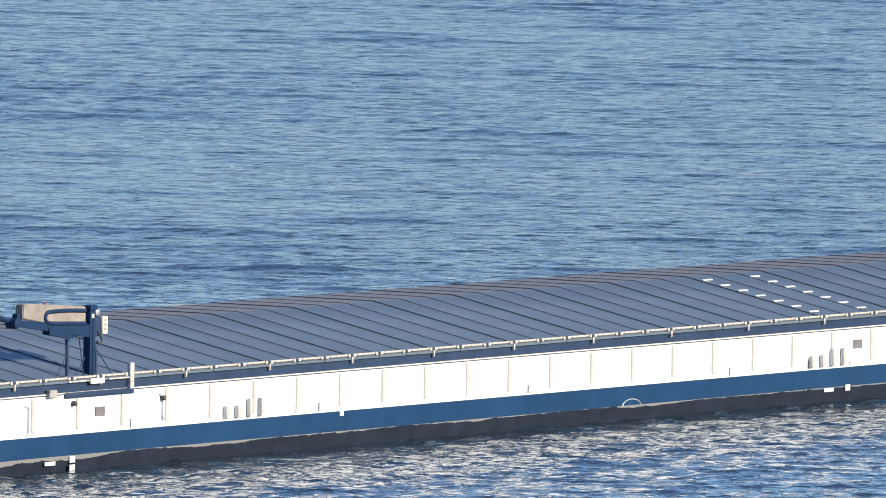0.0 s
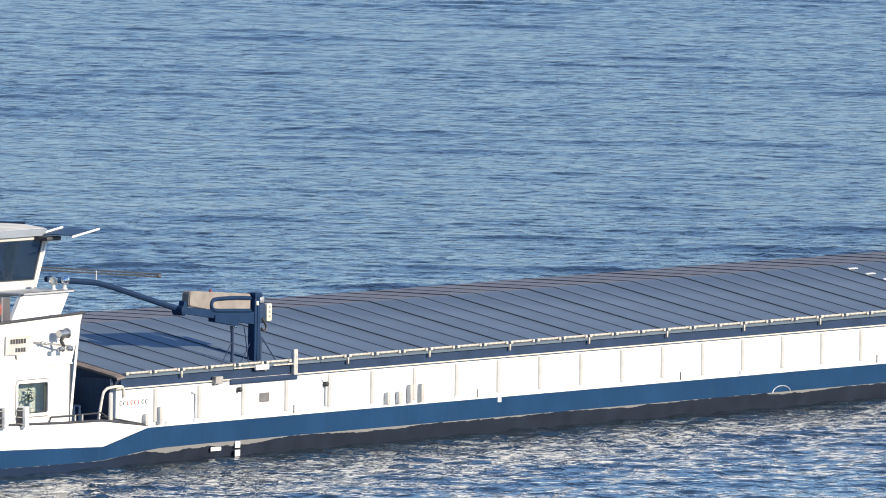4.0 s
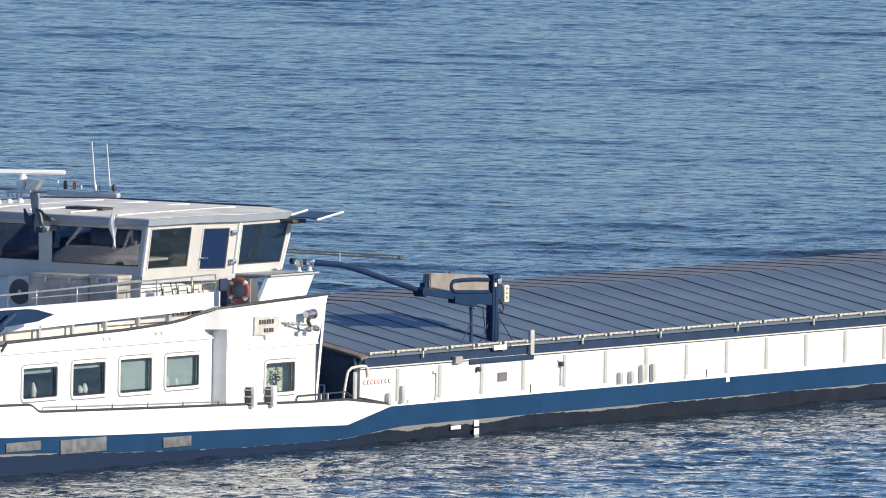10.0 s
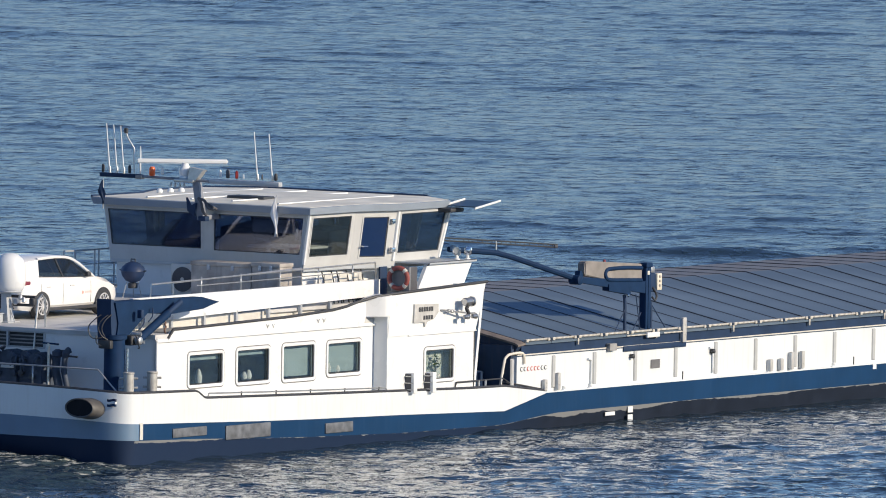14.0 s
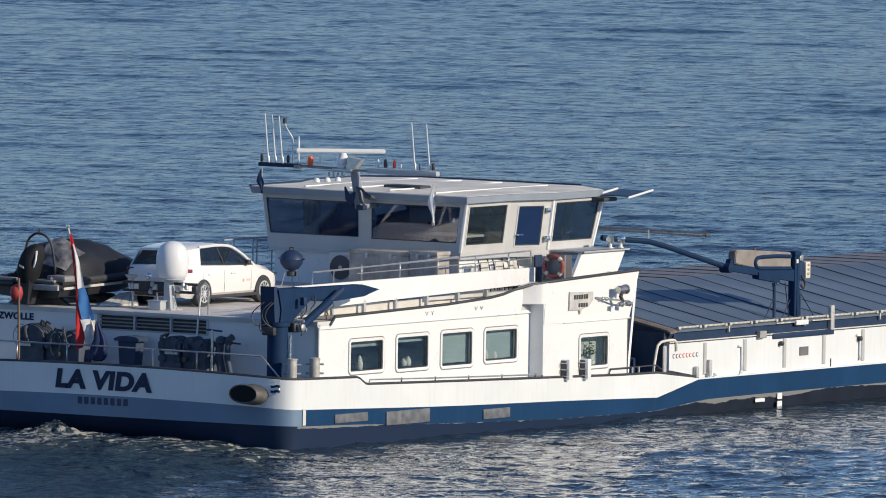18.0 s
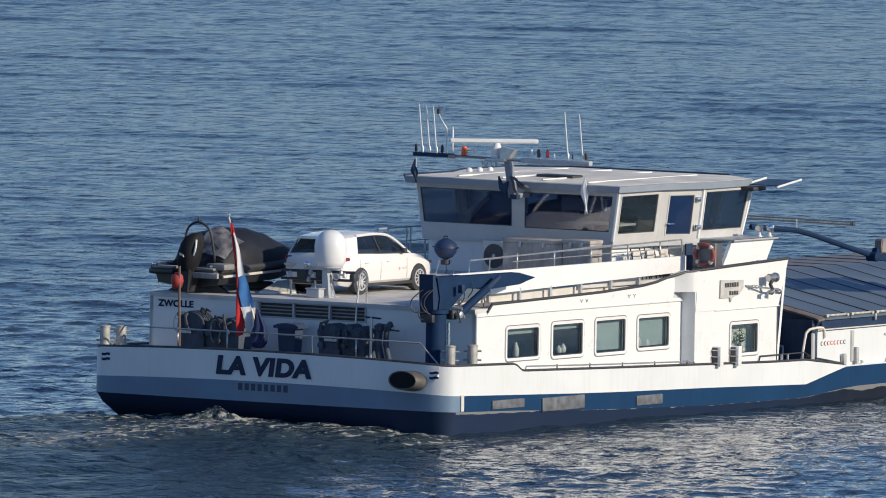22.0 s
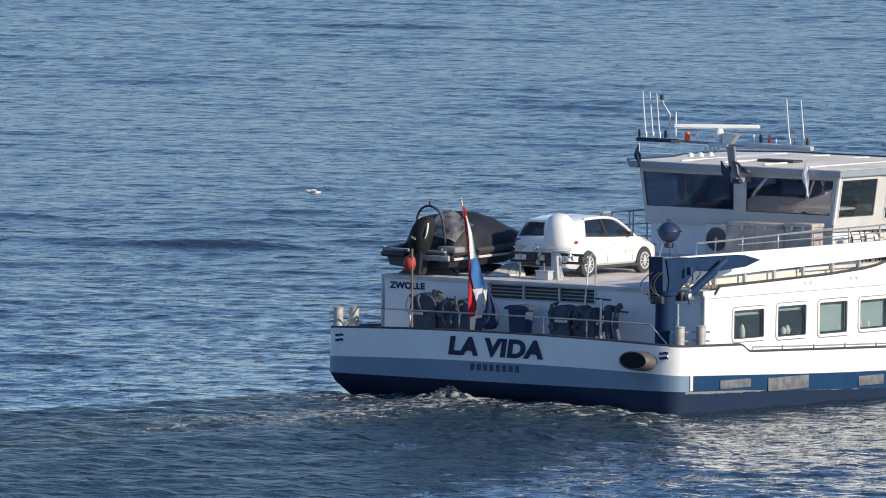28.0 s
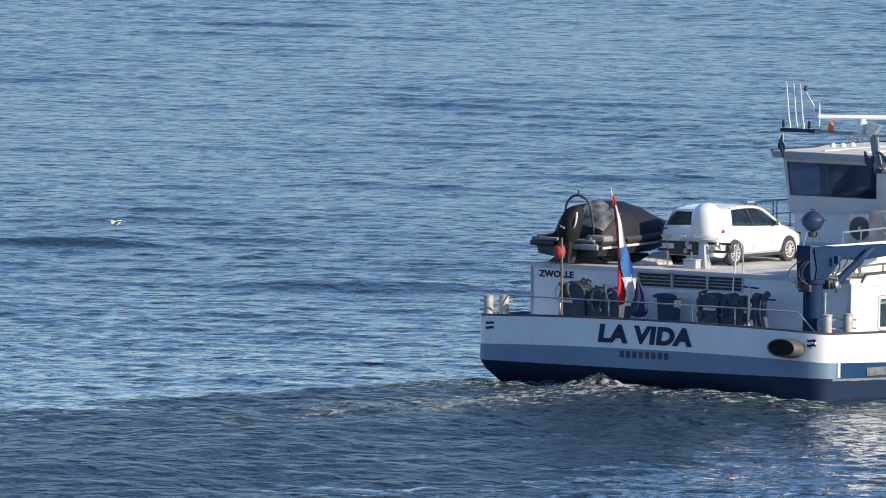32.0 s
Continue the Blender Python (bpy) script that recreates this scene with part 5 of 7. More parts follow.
for x0, z0, x1, z1 in ((2.1, 3.5, 1.9, 3.18), (1.75, 3.32, 1.5, 3.0)):
    bm = bmesh.new()
    tube(bm, flow([(x0, -4.62, z0), ((x0 + x1) / 2 + 0.05, -4.66, (z0 + z1) / 2 - 0.02), (x1, -4.64, z1)]), 0.018, 6)
    part("pipe_run", bm, NAVY, c)
for loop in ([(0.4, -4.3, 3.4), (0.3, -4.2, 3.3), (0.25, -4.06, 3.14), (0.25, -4.06, 2.96), (0.3, -4.15, 2.84), (0.42, -4.35, 2.86)],
             [(0.4, -4.5, 3.4), (0.25, -4.42, 3.28), (0.2, -4.36, 3.1), (0.3, -4.4, 2.9), (0.45, -4.5, 2.8)],
             [(0.4, -4.6, 3.42), (0.22, -4.52, 3.26), (0.18, -4.47, 3.06), (0.3, -4.5, 2.86)],
             [(0.35, -4.2, 2.9), (0.3, -4.26, 2.72), (0.42, -4.45, 2.62)],
             [(1.0, -4.9, 2.9), (0.9, -5.02, 2.78), (1.0, -5.0, 2.62), (1.1, -4.9, 2.6)]):
    bm = bmesh.new()
    tube(bm, flow(loop), 0.015, 6)
    part("hose", bm, BLACK, c)
bm = bmesh.new()
box(bm, (0.36, -4.6, 2.6), (0.5, -4.25, 2.8), 0.03)
part("hose_block", bm, BLACK, c)
bm = bmesh.new()
lathe(bm, [(0.05, -0.08), (0.09, -0.06), (0.09, 0.06), (0.05, 0.08)], (1.15, -4.88, 2.78), "y", 12)
part("pivot_pin", bm, STEEL, c)
bm = bmesh.new()
tube(bm, [(0.82, -4.78, 1.6), (0.82, -4.78, 2.6)], 0.035, 8)
part("guard_pipe", bm, CHROME, c)
bm = bmesh.new()
box(bm, (1.3, -4.85, 3.3), (1.42, -4.72, 3.5), 0.02)
part("valve_block", bm, NAVY, c)
bm = bmesh.new()
tube(bm, flow([(2.4, -4.8, 2.9), (2.36, -4.8, 2.98), (2.42, -4.8, 3.04), (2.38, -4.8, 3.1), (2.42, -4.8, 3.16)]), 0.022, 8)
part("hook", bm, mat("rusty_hook", (0.2, 0.12, 0.09), 0.6, vary=0.3), c)


# hold crane: square post on the coaming, long arm that folds aft past the wheelhouse
c = thing("hold_crane", (23.57, -4.9, 1.7), "dark blue knuckle crane on the hatch coaming", "crane")
bm = bmesh.new()
box(bm, (23.46, -5.0, 1.74), (23.56, -4.8, 3.66), 0.012)
box(bm, (23.58, -5.0, 1.74), (23.69, -4.8, 3.64), 0.012)
box(bm, (23.5, -4.97, 1.8), (23.65, -4.83, 3.6))
part("post", bm, CRANE_BLUE, c)
bm = bmesh.new()
box(bm, (23.43, -5.03, 3.6), (23.72, -4.77, 3.72), 0.02)
part("cap", bm, CRANE_BLUE, c)
bm = bmesh.new()
box(bm, (23.5, -5.015, 3.42), (23.6, -5.0, 3.52), 0.004)
part("type_plate", bm, PALE, c)
bm = bmesh.new()
box(bm, (22.1, -5.24, 1.58), (25.0, -4.6, 1.72), 0.02)
box(bm, (23.3, -5.16, 1.7), (23.85, -4.66, 1.8), 0.02)
part("foot", bm, NAVY, c)
for x0, x1 in ((22.2, 23.2), (23.9, 24.8)):
    bm = bmesh.new()
    box(bm, (x0, -5.27, 1.96), (x1, -5.23, 1.99))
    part("edge_strip", bm, EDGE, c)
bm = bmesh.new()
box(bm, (23.08, -5.31, 1.89), (23.66, -5.24, 2.02), 0.02)
part("name_strip", bm, WHITE_CLEAN, c)
bm = bmesh.new()
box(bm, (23.95, -5.02, 3.02), (24.17, -4.86, 3.44), 0.02)
part("control_box", bm, mat("cream_control_box", (0.7, 0.66, 0.55), 0.5, vary=0.1), c)
for k in range(3):
    bm = bmesh.new()
    box(bm, (24.02, -5.04, 3.11 + 0.11 * k), (24.1, -5.015, 3.17 + 0.11 * k), 0.01)
    part("button", bm, TAUPE, c)
bm = bmesh.new()
box(bm, (23.66, -4.98, 2.98), (23.95, -4.78, 3.45), 0.03)
part("slewing_motor", bm, NAVY, c)
bm = bmesh.new()
box(bm, (23.72, -4.98, 3.46), (23.9, -4.8, 3.62), 0.03)
part("motor", bm, STEEL, c)
bm = bmesh.new()
tube(bm, flow([(23.78, -4.99, 3.1), (23.95, -5.0, 2.9), (23.88, -5.0, 2.78), (23.74, -5.0, 2.86)]), 0.026, 8)
part("hose", bm, BLACK, c)
for x, top in ((22.62, 2.95), (23.82, 2.75)):
    bm = bmesh.new()
    tube(bm, flow([(x, -4.92, 1.72), (x, -4.92, 2.4), (x - 0.01, -4.92, top - 0.15), (x - 0.05, -4.92, top)]), 0.042, 8)
    part("stay_post", bm, NAVY, c)
for a, b2 in (((22.0, 1.98), (22.62, 2.62)), ((22.85, 2.0), (23.35, 2.5)), ((24.46, 2.02), (23.86, 2.64)), ((23.3, 1.8), (23.1, 2.95))):
    bm = bmesh.new()
    tube(bm, [(a[0], -4.98, a[1]), (b2[0], -4.93, b2[1])], 0.014, 6)
    part("stay", bm, NAVY, c)
for x, z in ((22.6, 2.95), (24.1, 1.9), (22.5, 1.86)):
    bm = bmesh.new()
    lathe(bm, [(0.02, -0.04), (0.04, -0.02), (0.04, 0.02), (0.02, 0.04)], (x, -5.02, z), "y", 10)
    part("joint_pin", bm, CHROME, c)
bm = bmesh.new()
hexa(bm, [(23.5, -4.98, 2.96), (20.42, -4.96, 3.36), (20.42, -4.8, 3.36), (23.5, -4.82, 2.96)], [(23.5, -4.98, 3.26), (20.42, -4.96, 3.5), (20.42, -4.8, 3.5), (23.5, -4.82, 3.26)])
part("inner_boom", bm, CRANE_BLUE, c)
bm = bmesh.new()
hexa(bm, [(22.75, -5.0, 2.96), (21.75, -5.0, 3.1), (21.75, -4.8, 3.1), (22.75, -4.8, 2.96)], [(22.75, -5.0, 3.1), (21.75, -5.0, 3.26), (21.75, -4.8, 3.26), (22.75, -4.8, 3.1)])
part("boom_cylinder", bm, CRANE_BLUE, c)
bm = bmesh.new()
lathe(bm, [(0.08, -0.16), (0.12, -0.14), (0.12, 0.14), (0.08, 0.16)], (20.42, -4.86, 3.42), "y", 14)
prism(bm, [(20.44, 3.46), (20.5, 3.64), (20.58, 3.64), (20.66, 3.46)], 1, -4.94, -4.8)
part("elbow", bm, CRANE_BLUE, c)
bm = bmesh.new()
tube(bm, [(20.5, -4.84, 3.43), (18.72, -4.1, 4.01), (18.3, -3.88, 4.13), (16.95, -3.36, 4.25)], 0.07, 8)
part("outer_boom", bm, CRANE_BLUE, c)
bm = bmesh.new()
tube(bm, [(18.3, -3.88, 4.2), (18.3, -3.88, 4.42)], 0.02, 6)
part("boom_pin", bm, STEEL, c)
bm = bmesh.new()
prism(bm, [(20.7, 3.52), (20.72, 3.84), (20.86, 3.87), (23.1, 3.72), (23.35, 3.7), (23.35, 3.26), (21.8, 3.36)], 1, -4.95, -4.72)
bmesh.ops.bevel(bm, geom=list(bm.edges), offset=0.025, segments=2, affect="EDGES")
part("counter_case", bm, mat("dull_taupe_housing", (0.27, 0.25, 0.235), 0.6, vary=0.3, scale=2.5), c, "dull taupe housing")
bm = bmesh.new()
tube(bm, flow([(23.3, -4.96, 3.6), (22.6, -4.96, 3.635), (21.85, -4.96, 3.635), (21.68, -4.96, 3.6), (21.62, -4.96, 3.5), (21.7, -4.96, 3.4), (21.9, -4.96, 3.36), (22.6, -4.96, 3.33), (23.3, -4.96, 3.3)], 3), 0.05, 8)
part("case_rib", bm, CRANE_BLUE, c, "dark rounded rib")
bm = bmesh.new()
lathe(bm, [(0.035, 0), (0.042, 0.02), (0.03, 0.07), (0.0, 0.085)], (21.76, -4.84, 3.79), "z", 10)
part("beacon", bm, DIM_RED, c, "small red beacon")
# walkway ladder folded above the arm
bm = bmesh.new()
for dz in (0.0, 0.07):
    tube(bm, [(16.6, -3.2, 4.48 + dz), (20.36, -4.35, 4.2 + dz)], 0.018, 6)
for k in range(27):
    f = k / 26
    tube(bm, [(16.6 + 3.76 * f, -3.2 - 1.15 * f, 4.48 - 0.28 * f), (16.6 + 3.76 * f, -3.2 - 1.15 * f, 4.55 - 0.28 * f)], 0.012, 5)
part("ladder", bm, BLACK, c, "thin black lattice ladder")
bm = bmesh.new()
box(bm, (20.24, -4.365, 4.2), (20.36, -4.325, 4.27), 0.01)
part("ladder_end", bm, DARKGREY, c)


# radar mast behind the wheelhouse
m = thing("radar_mast", (10.62, -0.2, 5.0), "grey radar mast with a long antenna crossbar", "mast")
MAST = mat("mast_grey_paint", (0.24, 0.26, 0.3), 0.5, vary=0.2)
bm = bmesh.new()
hexa(bm, [(10.5, -0.42, 5.08), (10.66, -0.42, 5.08), (10.66, -0.24, 5.08), (10.5, -0.24, 5.08)], [(10.5, -0.26, 6.0), (10.64, -0.26, 6.0), (10.64, -0.08, 6.0), (10.5, -0.08, 6.0)])
box(bm, (10.6, -0.4, 5.08), (11.3, -0.22, 5.2), 0.02)
part("column", bm, MAST, m, "dark grey leaning column")
bm = bmesh.new()
prism(bm, [(-0.08, 5.42), (0.04, 5.62), (0.0, 5.3), (-0.2, 5.16), (-0.24, 5.5)], 0, 10.42, 10.5)
part("column_gusset", bm, NAVY, m)
bm = bmesh.new()
box(bm, (10.44, -0.52, 5.06), (10.62, -0.3, 5.18), 0.02)
part("column_shoe", bm, NAVY, m)
for pts in ([(10.46, -0.3, 5.62), (10.4, -0.42, 5.5), (10.42, -0.46, 5.3), (10.5, -0.52, 5.2)], [(10.46, -0.34, 5.6), (10.4, -0.52, 5.56), (10.4, -0.62, 5.4), (10.5, -0.72, 5.36)], [(10.5, -0.5, 5.5), (10.46, -0.66, 5.44), (10.6, -0.74, 5.36)]):
    bm = bmesh.new()
    tube(bm, flow(pts), 0.035, 8)
    part("cable_conduit", bm, DARKGREY, m)
bm = bmesh.new()
box(bm, (10.48, 1.42, 6.02), (10.62, 2.64, 6.12), 0.02)
part("port_crossbar", bm, NAVY, m, "dark blue crossbar")
bm = bmesh.new()
box(bm, (10.47, 1.4, 6.0), (10.63, 1.58, 6.1), 0.02)
part("crossbar_joint", bm, TAUPE, m)
bm = bmesh.new()
tube(bm, [(10.55, 1.45, 6.07), (10.55, -0.6, 6.03)], 0.035, 8)
part("crossbar_link", bm, MAST, m)
bm = bmesh.new()
box(bm, (10.45, -2.64, 5.98), (10.62, -0.6, 6.1), 0.02)
part("starboard_crossbar", bm, ALU, m, "pale grey crossbar")
bm = bmesh.new()
box(bm, (10.42, -0.16, 5.98), (10.72, 0.42, 6.06), 0.02)
part("turning_plate", bm, STEEL, m)
bm = bmesh.new()
hexa(bm, [(10.44, -0.2, 6.04), (10.66, -0.2, 6.04), (10.66, 0.02, 6.04), (10.44, 0.02, 6.04)], [(10.46, -0.42, 6.3), (10.64, -0.42, 6.3), (10.64, -0.02, 6.36), (10.46, -0.02, 6.36)])
part("scanner_box", bm, STEEL, m)
bm = bmesh.new()
lathe(bm, [(0.13, -0.1), (0.15, -0.04), (0.12, 0.0), (0.15, 0.05), (0.15, 0.16), (0.11, 0.22), (0.07, 0.3)], (10.6, 0.2, 6.14), "z", 18)
part("radar_drive", bm, WHITE_CLEAN, m, "white radar drive")
bm = bmesh.new()
prism(bm, [(10.6 + a * 0.6 - b * 0.8, 0.28 - a * 0.8 - b * 0.6) for a, b in ((-1.11, -0.06), (1.11, -0.06), (1.11, 0.06), (-1.11, 0.06))], 2, 6.43, 6.54)
bmesh.ops.bevel(bm, geom=list(bm.edges), offset=0.025, segments=2, affect="EDGES")
part("radar_bar", bm, WHITE_CLEAN, m, "pale radar scanner bar")
for y, top, x in ((2.41, 7.32, 10.6), (2.15, 7.3, 10.53), (1.9, 7.28, 10.46), (-1.94, 7.29, 10.57), (-2.42, 7.26, 10.5)):
    bm = bmesh.new()
    tube(bm, [(x, y, 6.12), (x, y + 0.12, top)], 0.018, 8, r2=0.011)
    part("whip_aerial", bm, WHITE_CLEAN, m)
    bm = bmesh.new()
    lathe(bm, [(0.03, 0), (0.03, 0.12), (0.018, 0.15)], (x, y, 6.12), "z", 8)
    part("aerial_foot", bm, STEEL, m)
bm = bmesh.new()
tube(bm, [(10.53, 1.64, 6.12), (10.53, 1.66, 6.75), (10.53, 1.85, 7.0), (10.53, 1.9, 7.12)], 0.02, 6)
part("bent_aerial", bm, STEEL, m)
bm = bmesh.new()
lathe(bm, [(0.03, 0), (0.055, 0.02), (0.055, 0.12), (0.02, 0.14)], (10.53, 1.9, 7.1), "z", 10)
part("aerial_head", bm, BLACK, m)
for y, r, hgt, mt in ((2.56, 0.04, 0.2, BLACK), (1.78, 0.04, 0.2, BLACK), (1.47, 0.022, 0.68, WHITE_CLEAN), (0.82, 0.035, 0.2, WHITE_CLEAN), (-0.88, 0.03, 0.2, WHITE_CLEAN), (-1.1, 0.05, 0.22, DARKGREY), (-1.36, 0.04, 0.2, RED), (-1.56, 0.025, 0.12, WHITE_CLEAN), (-2.1, 0.02, 0.14, BLACK), (-2.5, 0.045, 0.18, BLACK)):
    bm = bmesh.new()
    lathe(bm, [(r * 0.6, 0), (r, 0.03), (r, hgt * 0.8), (r * 0.4, hgt)], (10.53, y, 6.13), "z", 10)
    part("mast_lamp", bm, mt, m)
bm = bmesh.new()
lathe(bm, [(0.06, 0), (0.075, 0.03), (0.075, 0.17), (0.05, 0.22)], (10.53, 1.12, 6.1), "z", 12)
part("mast_lamp", bm, ORANGE, m, "orange lamp")
for k in range(4):
    bm = bmesh.new()
    lathe(bm, [(0.02, 0.1), (0.035, 0.06), (0.035, 0.0)], (10.5, 0.55 - 0.13 * k, 5.86), "z", 8)
    part("horn", bm, STEEL, m)
for y, top, mt, nm in ((2.8, 5.95, NAVY, "dark blue"), (-2.28, 5.75, FLAG_WHITE, "white")):
    f = thing("pennant", (10.85, y, 5.3), nm + " pennant hanging limp from a short staff", "flag", "pennants at the wheelhouse roof")
    bm = bmesh.new()
    tube(bm, [(10.9, y, 5.2), (10.9, y, top)], 0.014, 6)
    part("staff", bm, STEEL, f)
    bm = bmesh.new()
    low = 5.4 if y > 0 else 4.82
    rings = []
    for k in range(15):
        u = k / 14
        wide = 0.55 * (0.03 + 0.09 * math.sin(math.pi * min(1, u * 1.15)) ** 1.2 + 0.03 * u) * (1 + 0.25 * math.sin(9 * u + y))
        rings.append([(10.86 + 0.5 * wide * math.sin(a) * (1 + 0.5 * math.sin(4 * a + 3 * u)), y + 0.03 * math.sin(5 * u) + wide * math.cos(a) * (1 + 0.35 * math.sin(3 * a + 7 * u)), top - 0.04 + (low - top) * u + 0.05 * math.sin(2 * a) * u) for a in [2 * math.pi * q / 14 for q in range(14)]])
    loft(bm, rings)
    part("cloth", bm, mt, f)

# roof fittings
bm = bmesh.new()
box(bm, (-2.55, -0.03, 0), (2.55, 0.03, 0.035), 0.008)
tabs("roof_rib", bm, WHITE_CLEAN, [(13.8, y, 5.5 + 0.03 * (1 - abs(y) / 3)) for y in (1.75, 0.45, -0.75, -2.1)])
bm = bmesh.new()
prism(bm, [(16.45, 5.335), (17.25, 5.44), (17.25, 5.465), (16.45, 5.36)], 1, -4.55, -3.65)
part("roof_wing", bm, mat("faded_wing_blue", (0.035, 0.07, 0.12), 0.4, vary=0.2), barge, "blue panel beside the roof")
for y in (-4.62, -3.58):
    bm = bmesh.new()
    tube(bm, [(16.15, y, 5.33), (17.3, y, 5.48)], 0.028, 6)
    part("wing_edge", bm, WHITE_CLEAN, barge)
bm = bmesh.new()
box(bm, (16.2, -3.9, 5.2), (16.8, -3.4, 5.3), 0.03)
part("wing_bracket", bm, BLACK, barge)
hb = thing("roof_hatch", (12.6, -0.4, 5.5), "black roof hatch lying shut", "hatch")
bm = bmesh.new()
box(bm, (12.35, -0.95, 5.5), (12.85, 0.15, 5.6), 0.03)
part("lid", bm, BLACK, hb)
for k in range(3):
    d = thing("gps_dome", (13.3 + 0.36 * k, 2.75 - 0.08 * k, 5.48), "small white mushroom-shaped antenna", "antenna", "domes on the wheelhouse roof")
    bm = bmesh.new()
    lathe(bm, [(0.05, 0), (0.05, 0.08), (0.08, 0.1), (0.08, 0.14), (0.05, 0.19), (0.01, 0.2)], (13.3 + 0.36 * k, 2.75 - 0.08 * k, 5.42), "z", 14)
    part("dome", bm, WHITE_CLEAN, d)

SEATS = mat("brown_beige_upholstery", (0.5, 0.42, 0.32), 0.8, vary=0.2)
# wheelhouse inside: console, chair, monitor row; door fittings outside
wc = thing("helm_console", (15.2, 0, 3.985), "dark curved helm console with screens", "console")
bm = bmesh.new()
for sg in (-1, 1):
    hexa(bm, [(15.0, sg * 0.4, 3.985), (15.8, sg * 0.4, 3.985), (15.8, sg * 1.6, 3.985), (14.2, sg * 1.6, 3.985)], [(15.1, sg * 0.4, 4.7), (15.8, sg * 0.4, 4.8), (15.8, sg * 1.6, 4.8), (14.3, sg * 1.6, 4.7)])
part("desk", bm, mat("dark_console", (0.05, 0.045, 0.04), 0.5, vary=0.2), wc)
for y in (-1.3, -0.7, 0.7, 1.3):
    bm = bmesh.new()
    box(bm, (15.5, y - 0.22, 4.78), (15.56, y + 0.22, 5.1), 0.01)
    part("screen", bm, BLACK, wc)
ch = thing("helm_chair", (14.3, 0.2, 3.985), "beige upholstered helm chair on a pedestal", "chair")
bm = bmesh.new()
tube(bm, [(14.3, 0.2, 3.985), (14.3, 0.2, 4.4)], 0.06, 10)
part("pedestal", bm, STEEL, ch)
bm = bmesh.new()
box(bm, (14.05, -0.05, 4.4), (14.6, 0.45, 4.52), 0.05)
part("seat", bm, SEATS, ch)
bm = bmesh.new()
box(bm, (13.98, -0.05, 4.5), (14.12, 0.45, 5.15), 0.05)
part("backrest", bm, SEATS, ch)
# slanted beige wedge added for the bright diagonal reflected in the aft pane
sb = thing("reflection_wedge", (12.0, 1.9, 3.985), "beige slanted wedge behind the window, in place of a reflection", "sofa")
bm = bmesh.new()
hexa(bm, [(11.6, 2.75, 3.985), (11.9, 2.75, 3.985), (11.9, 2.0, 3.985), (11.6, 2.0, 3.985)], [(11.5, 1.1, 5.0), (11.6, 1.1, 5.0), (11.6, 0.95, 5.0), (11.5, 0.95, 5.0)])
part("back", bm, SEATS, sb)
tb = thing("chart_table", (12.2, -1.6, 3.985), "pale table with papers behind the windows", "table")
bm = bmesh.new()
box(bm, (11.7, -2.5, 4.4), (12.9, -0.9, 4.46), 0.01)
part("tabletop", bm, PALE, tb)
bm = bmesh.new()
lathe(bm, [(0.25, 0), (0.06, 0.05), (0.06, 0.42)], (12.3, -1.7, 3.985), "z", 12)
part("leg", bm, STEEL, tb)
# pale block hung above the table in place of haze reflected in the pane
bm = bmesh.new()
box(bm, (11.75, -2.3, 4.78), (11.9, -1.0, 5.1), 0.05)
part("reflection_block", bm, PALE, tb)
bm = bmesh.new()
tube(bm, [(13.45, -3.1, 4.45), (13.42, -3.17, 4.45), (13.55, -3.22, 4.45)], 0.016, 6)
part("door_handle", bm, CHROME, barge)
for z in (4.35, 5.05):
    bm = bmesh.new()
    box(bm, (14.2, -3.52, z - 0.06), (14.34, -3.4, z + 0.06), 0.015)
    part("door_hinge", bm, CHROME, barge)
# bright edge strips on the wheelhouse corners
for i in (1, 3, 4):
    bm = bmesh.new()
    tube(bm, [(*WB[i], Z0 + 0.1), (*WT[i], Z1)], 0.045, 6)
    part("corner_strip", bm, WHITE_CLEAN, barge)

# satellite dome on a frame
d = thing("satellite_dome", (3.3, 0.33, 2.87), "white satellite dome on a braced steel pedestal", "antenna")
bm = bmesh.new()
lathe(bm, [(0.22, -0.04), (0.3, 0.0), (0.345, 0.05), (0.375, 0.12), (0.395, 0.3), (0.4, 0.5), (0.375, 0.64), (0.31, 0.77), (0.2, 0.86), (0.09, 0.9), (0.01, 0.905)], (3.3, 0.33, 3.64), "z", 28)
part("radome", bm, WHITE_CLEAN, d)
bm = bmesh.new()
hexa(bm, [(3.16, 0.27, 2.89), (3.44, 0.27, 2.89), (3.44, 0.48, 2.89), (3.16, 0.48, 2.89)], [(3.2, 0.36, 3.6), (3.4, 0.36, 3.6), (3.4, 0.5, 3.6), (3.2, 0.5, 3.6)])
part("pedestal", bm, ALU, d)
bm = bmesh.new()
box(bm, (3.05, 0.18, 2.87), (3.55, 0.56, 2.9), 0.008)
part("foot_plate", bm, ALU, d)
for y in (0.16, 0.58):
    bm = bmesh.new()
    tube(bm, [(3.3, y, 2.88), (3.3, 0.42, 3.45)], 0.016, 6)
    part("brace", bm, STEEL, d)
bm = bmesh.new()
lathe(bm, [(0.3, 0), (0.32, 0.02), (0.3, 0.05)], (3.3, 0.33, 3.6), "z", 20)
part("foot_ring", bm, ALU, d)
u = thing("junction_box", (2.9, 0.5, 2.87), "low grey junction box on the roof deck", "box")
bm = bmesh.new()
box(bm, (2.85, 0.36, 2.87), (3.1, 0.74, 3.08), 0.02)
part("body", bm, ALU, u)
bm = bmesh.new()
box(bm, (2.83, 0.34, 3.08), (3.12, 0.76, 3.11), 0.01)
part("lid", bm, ALU, u)
e = thing("deck_gear", (3.4, 1.0, 2.87), "dark tubular carrier with steel fittings and bags", "carrier")
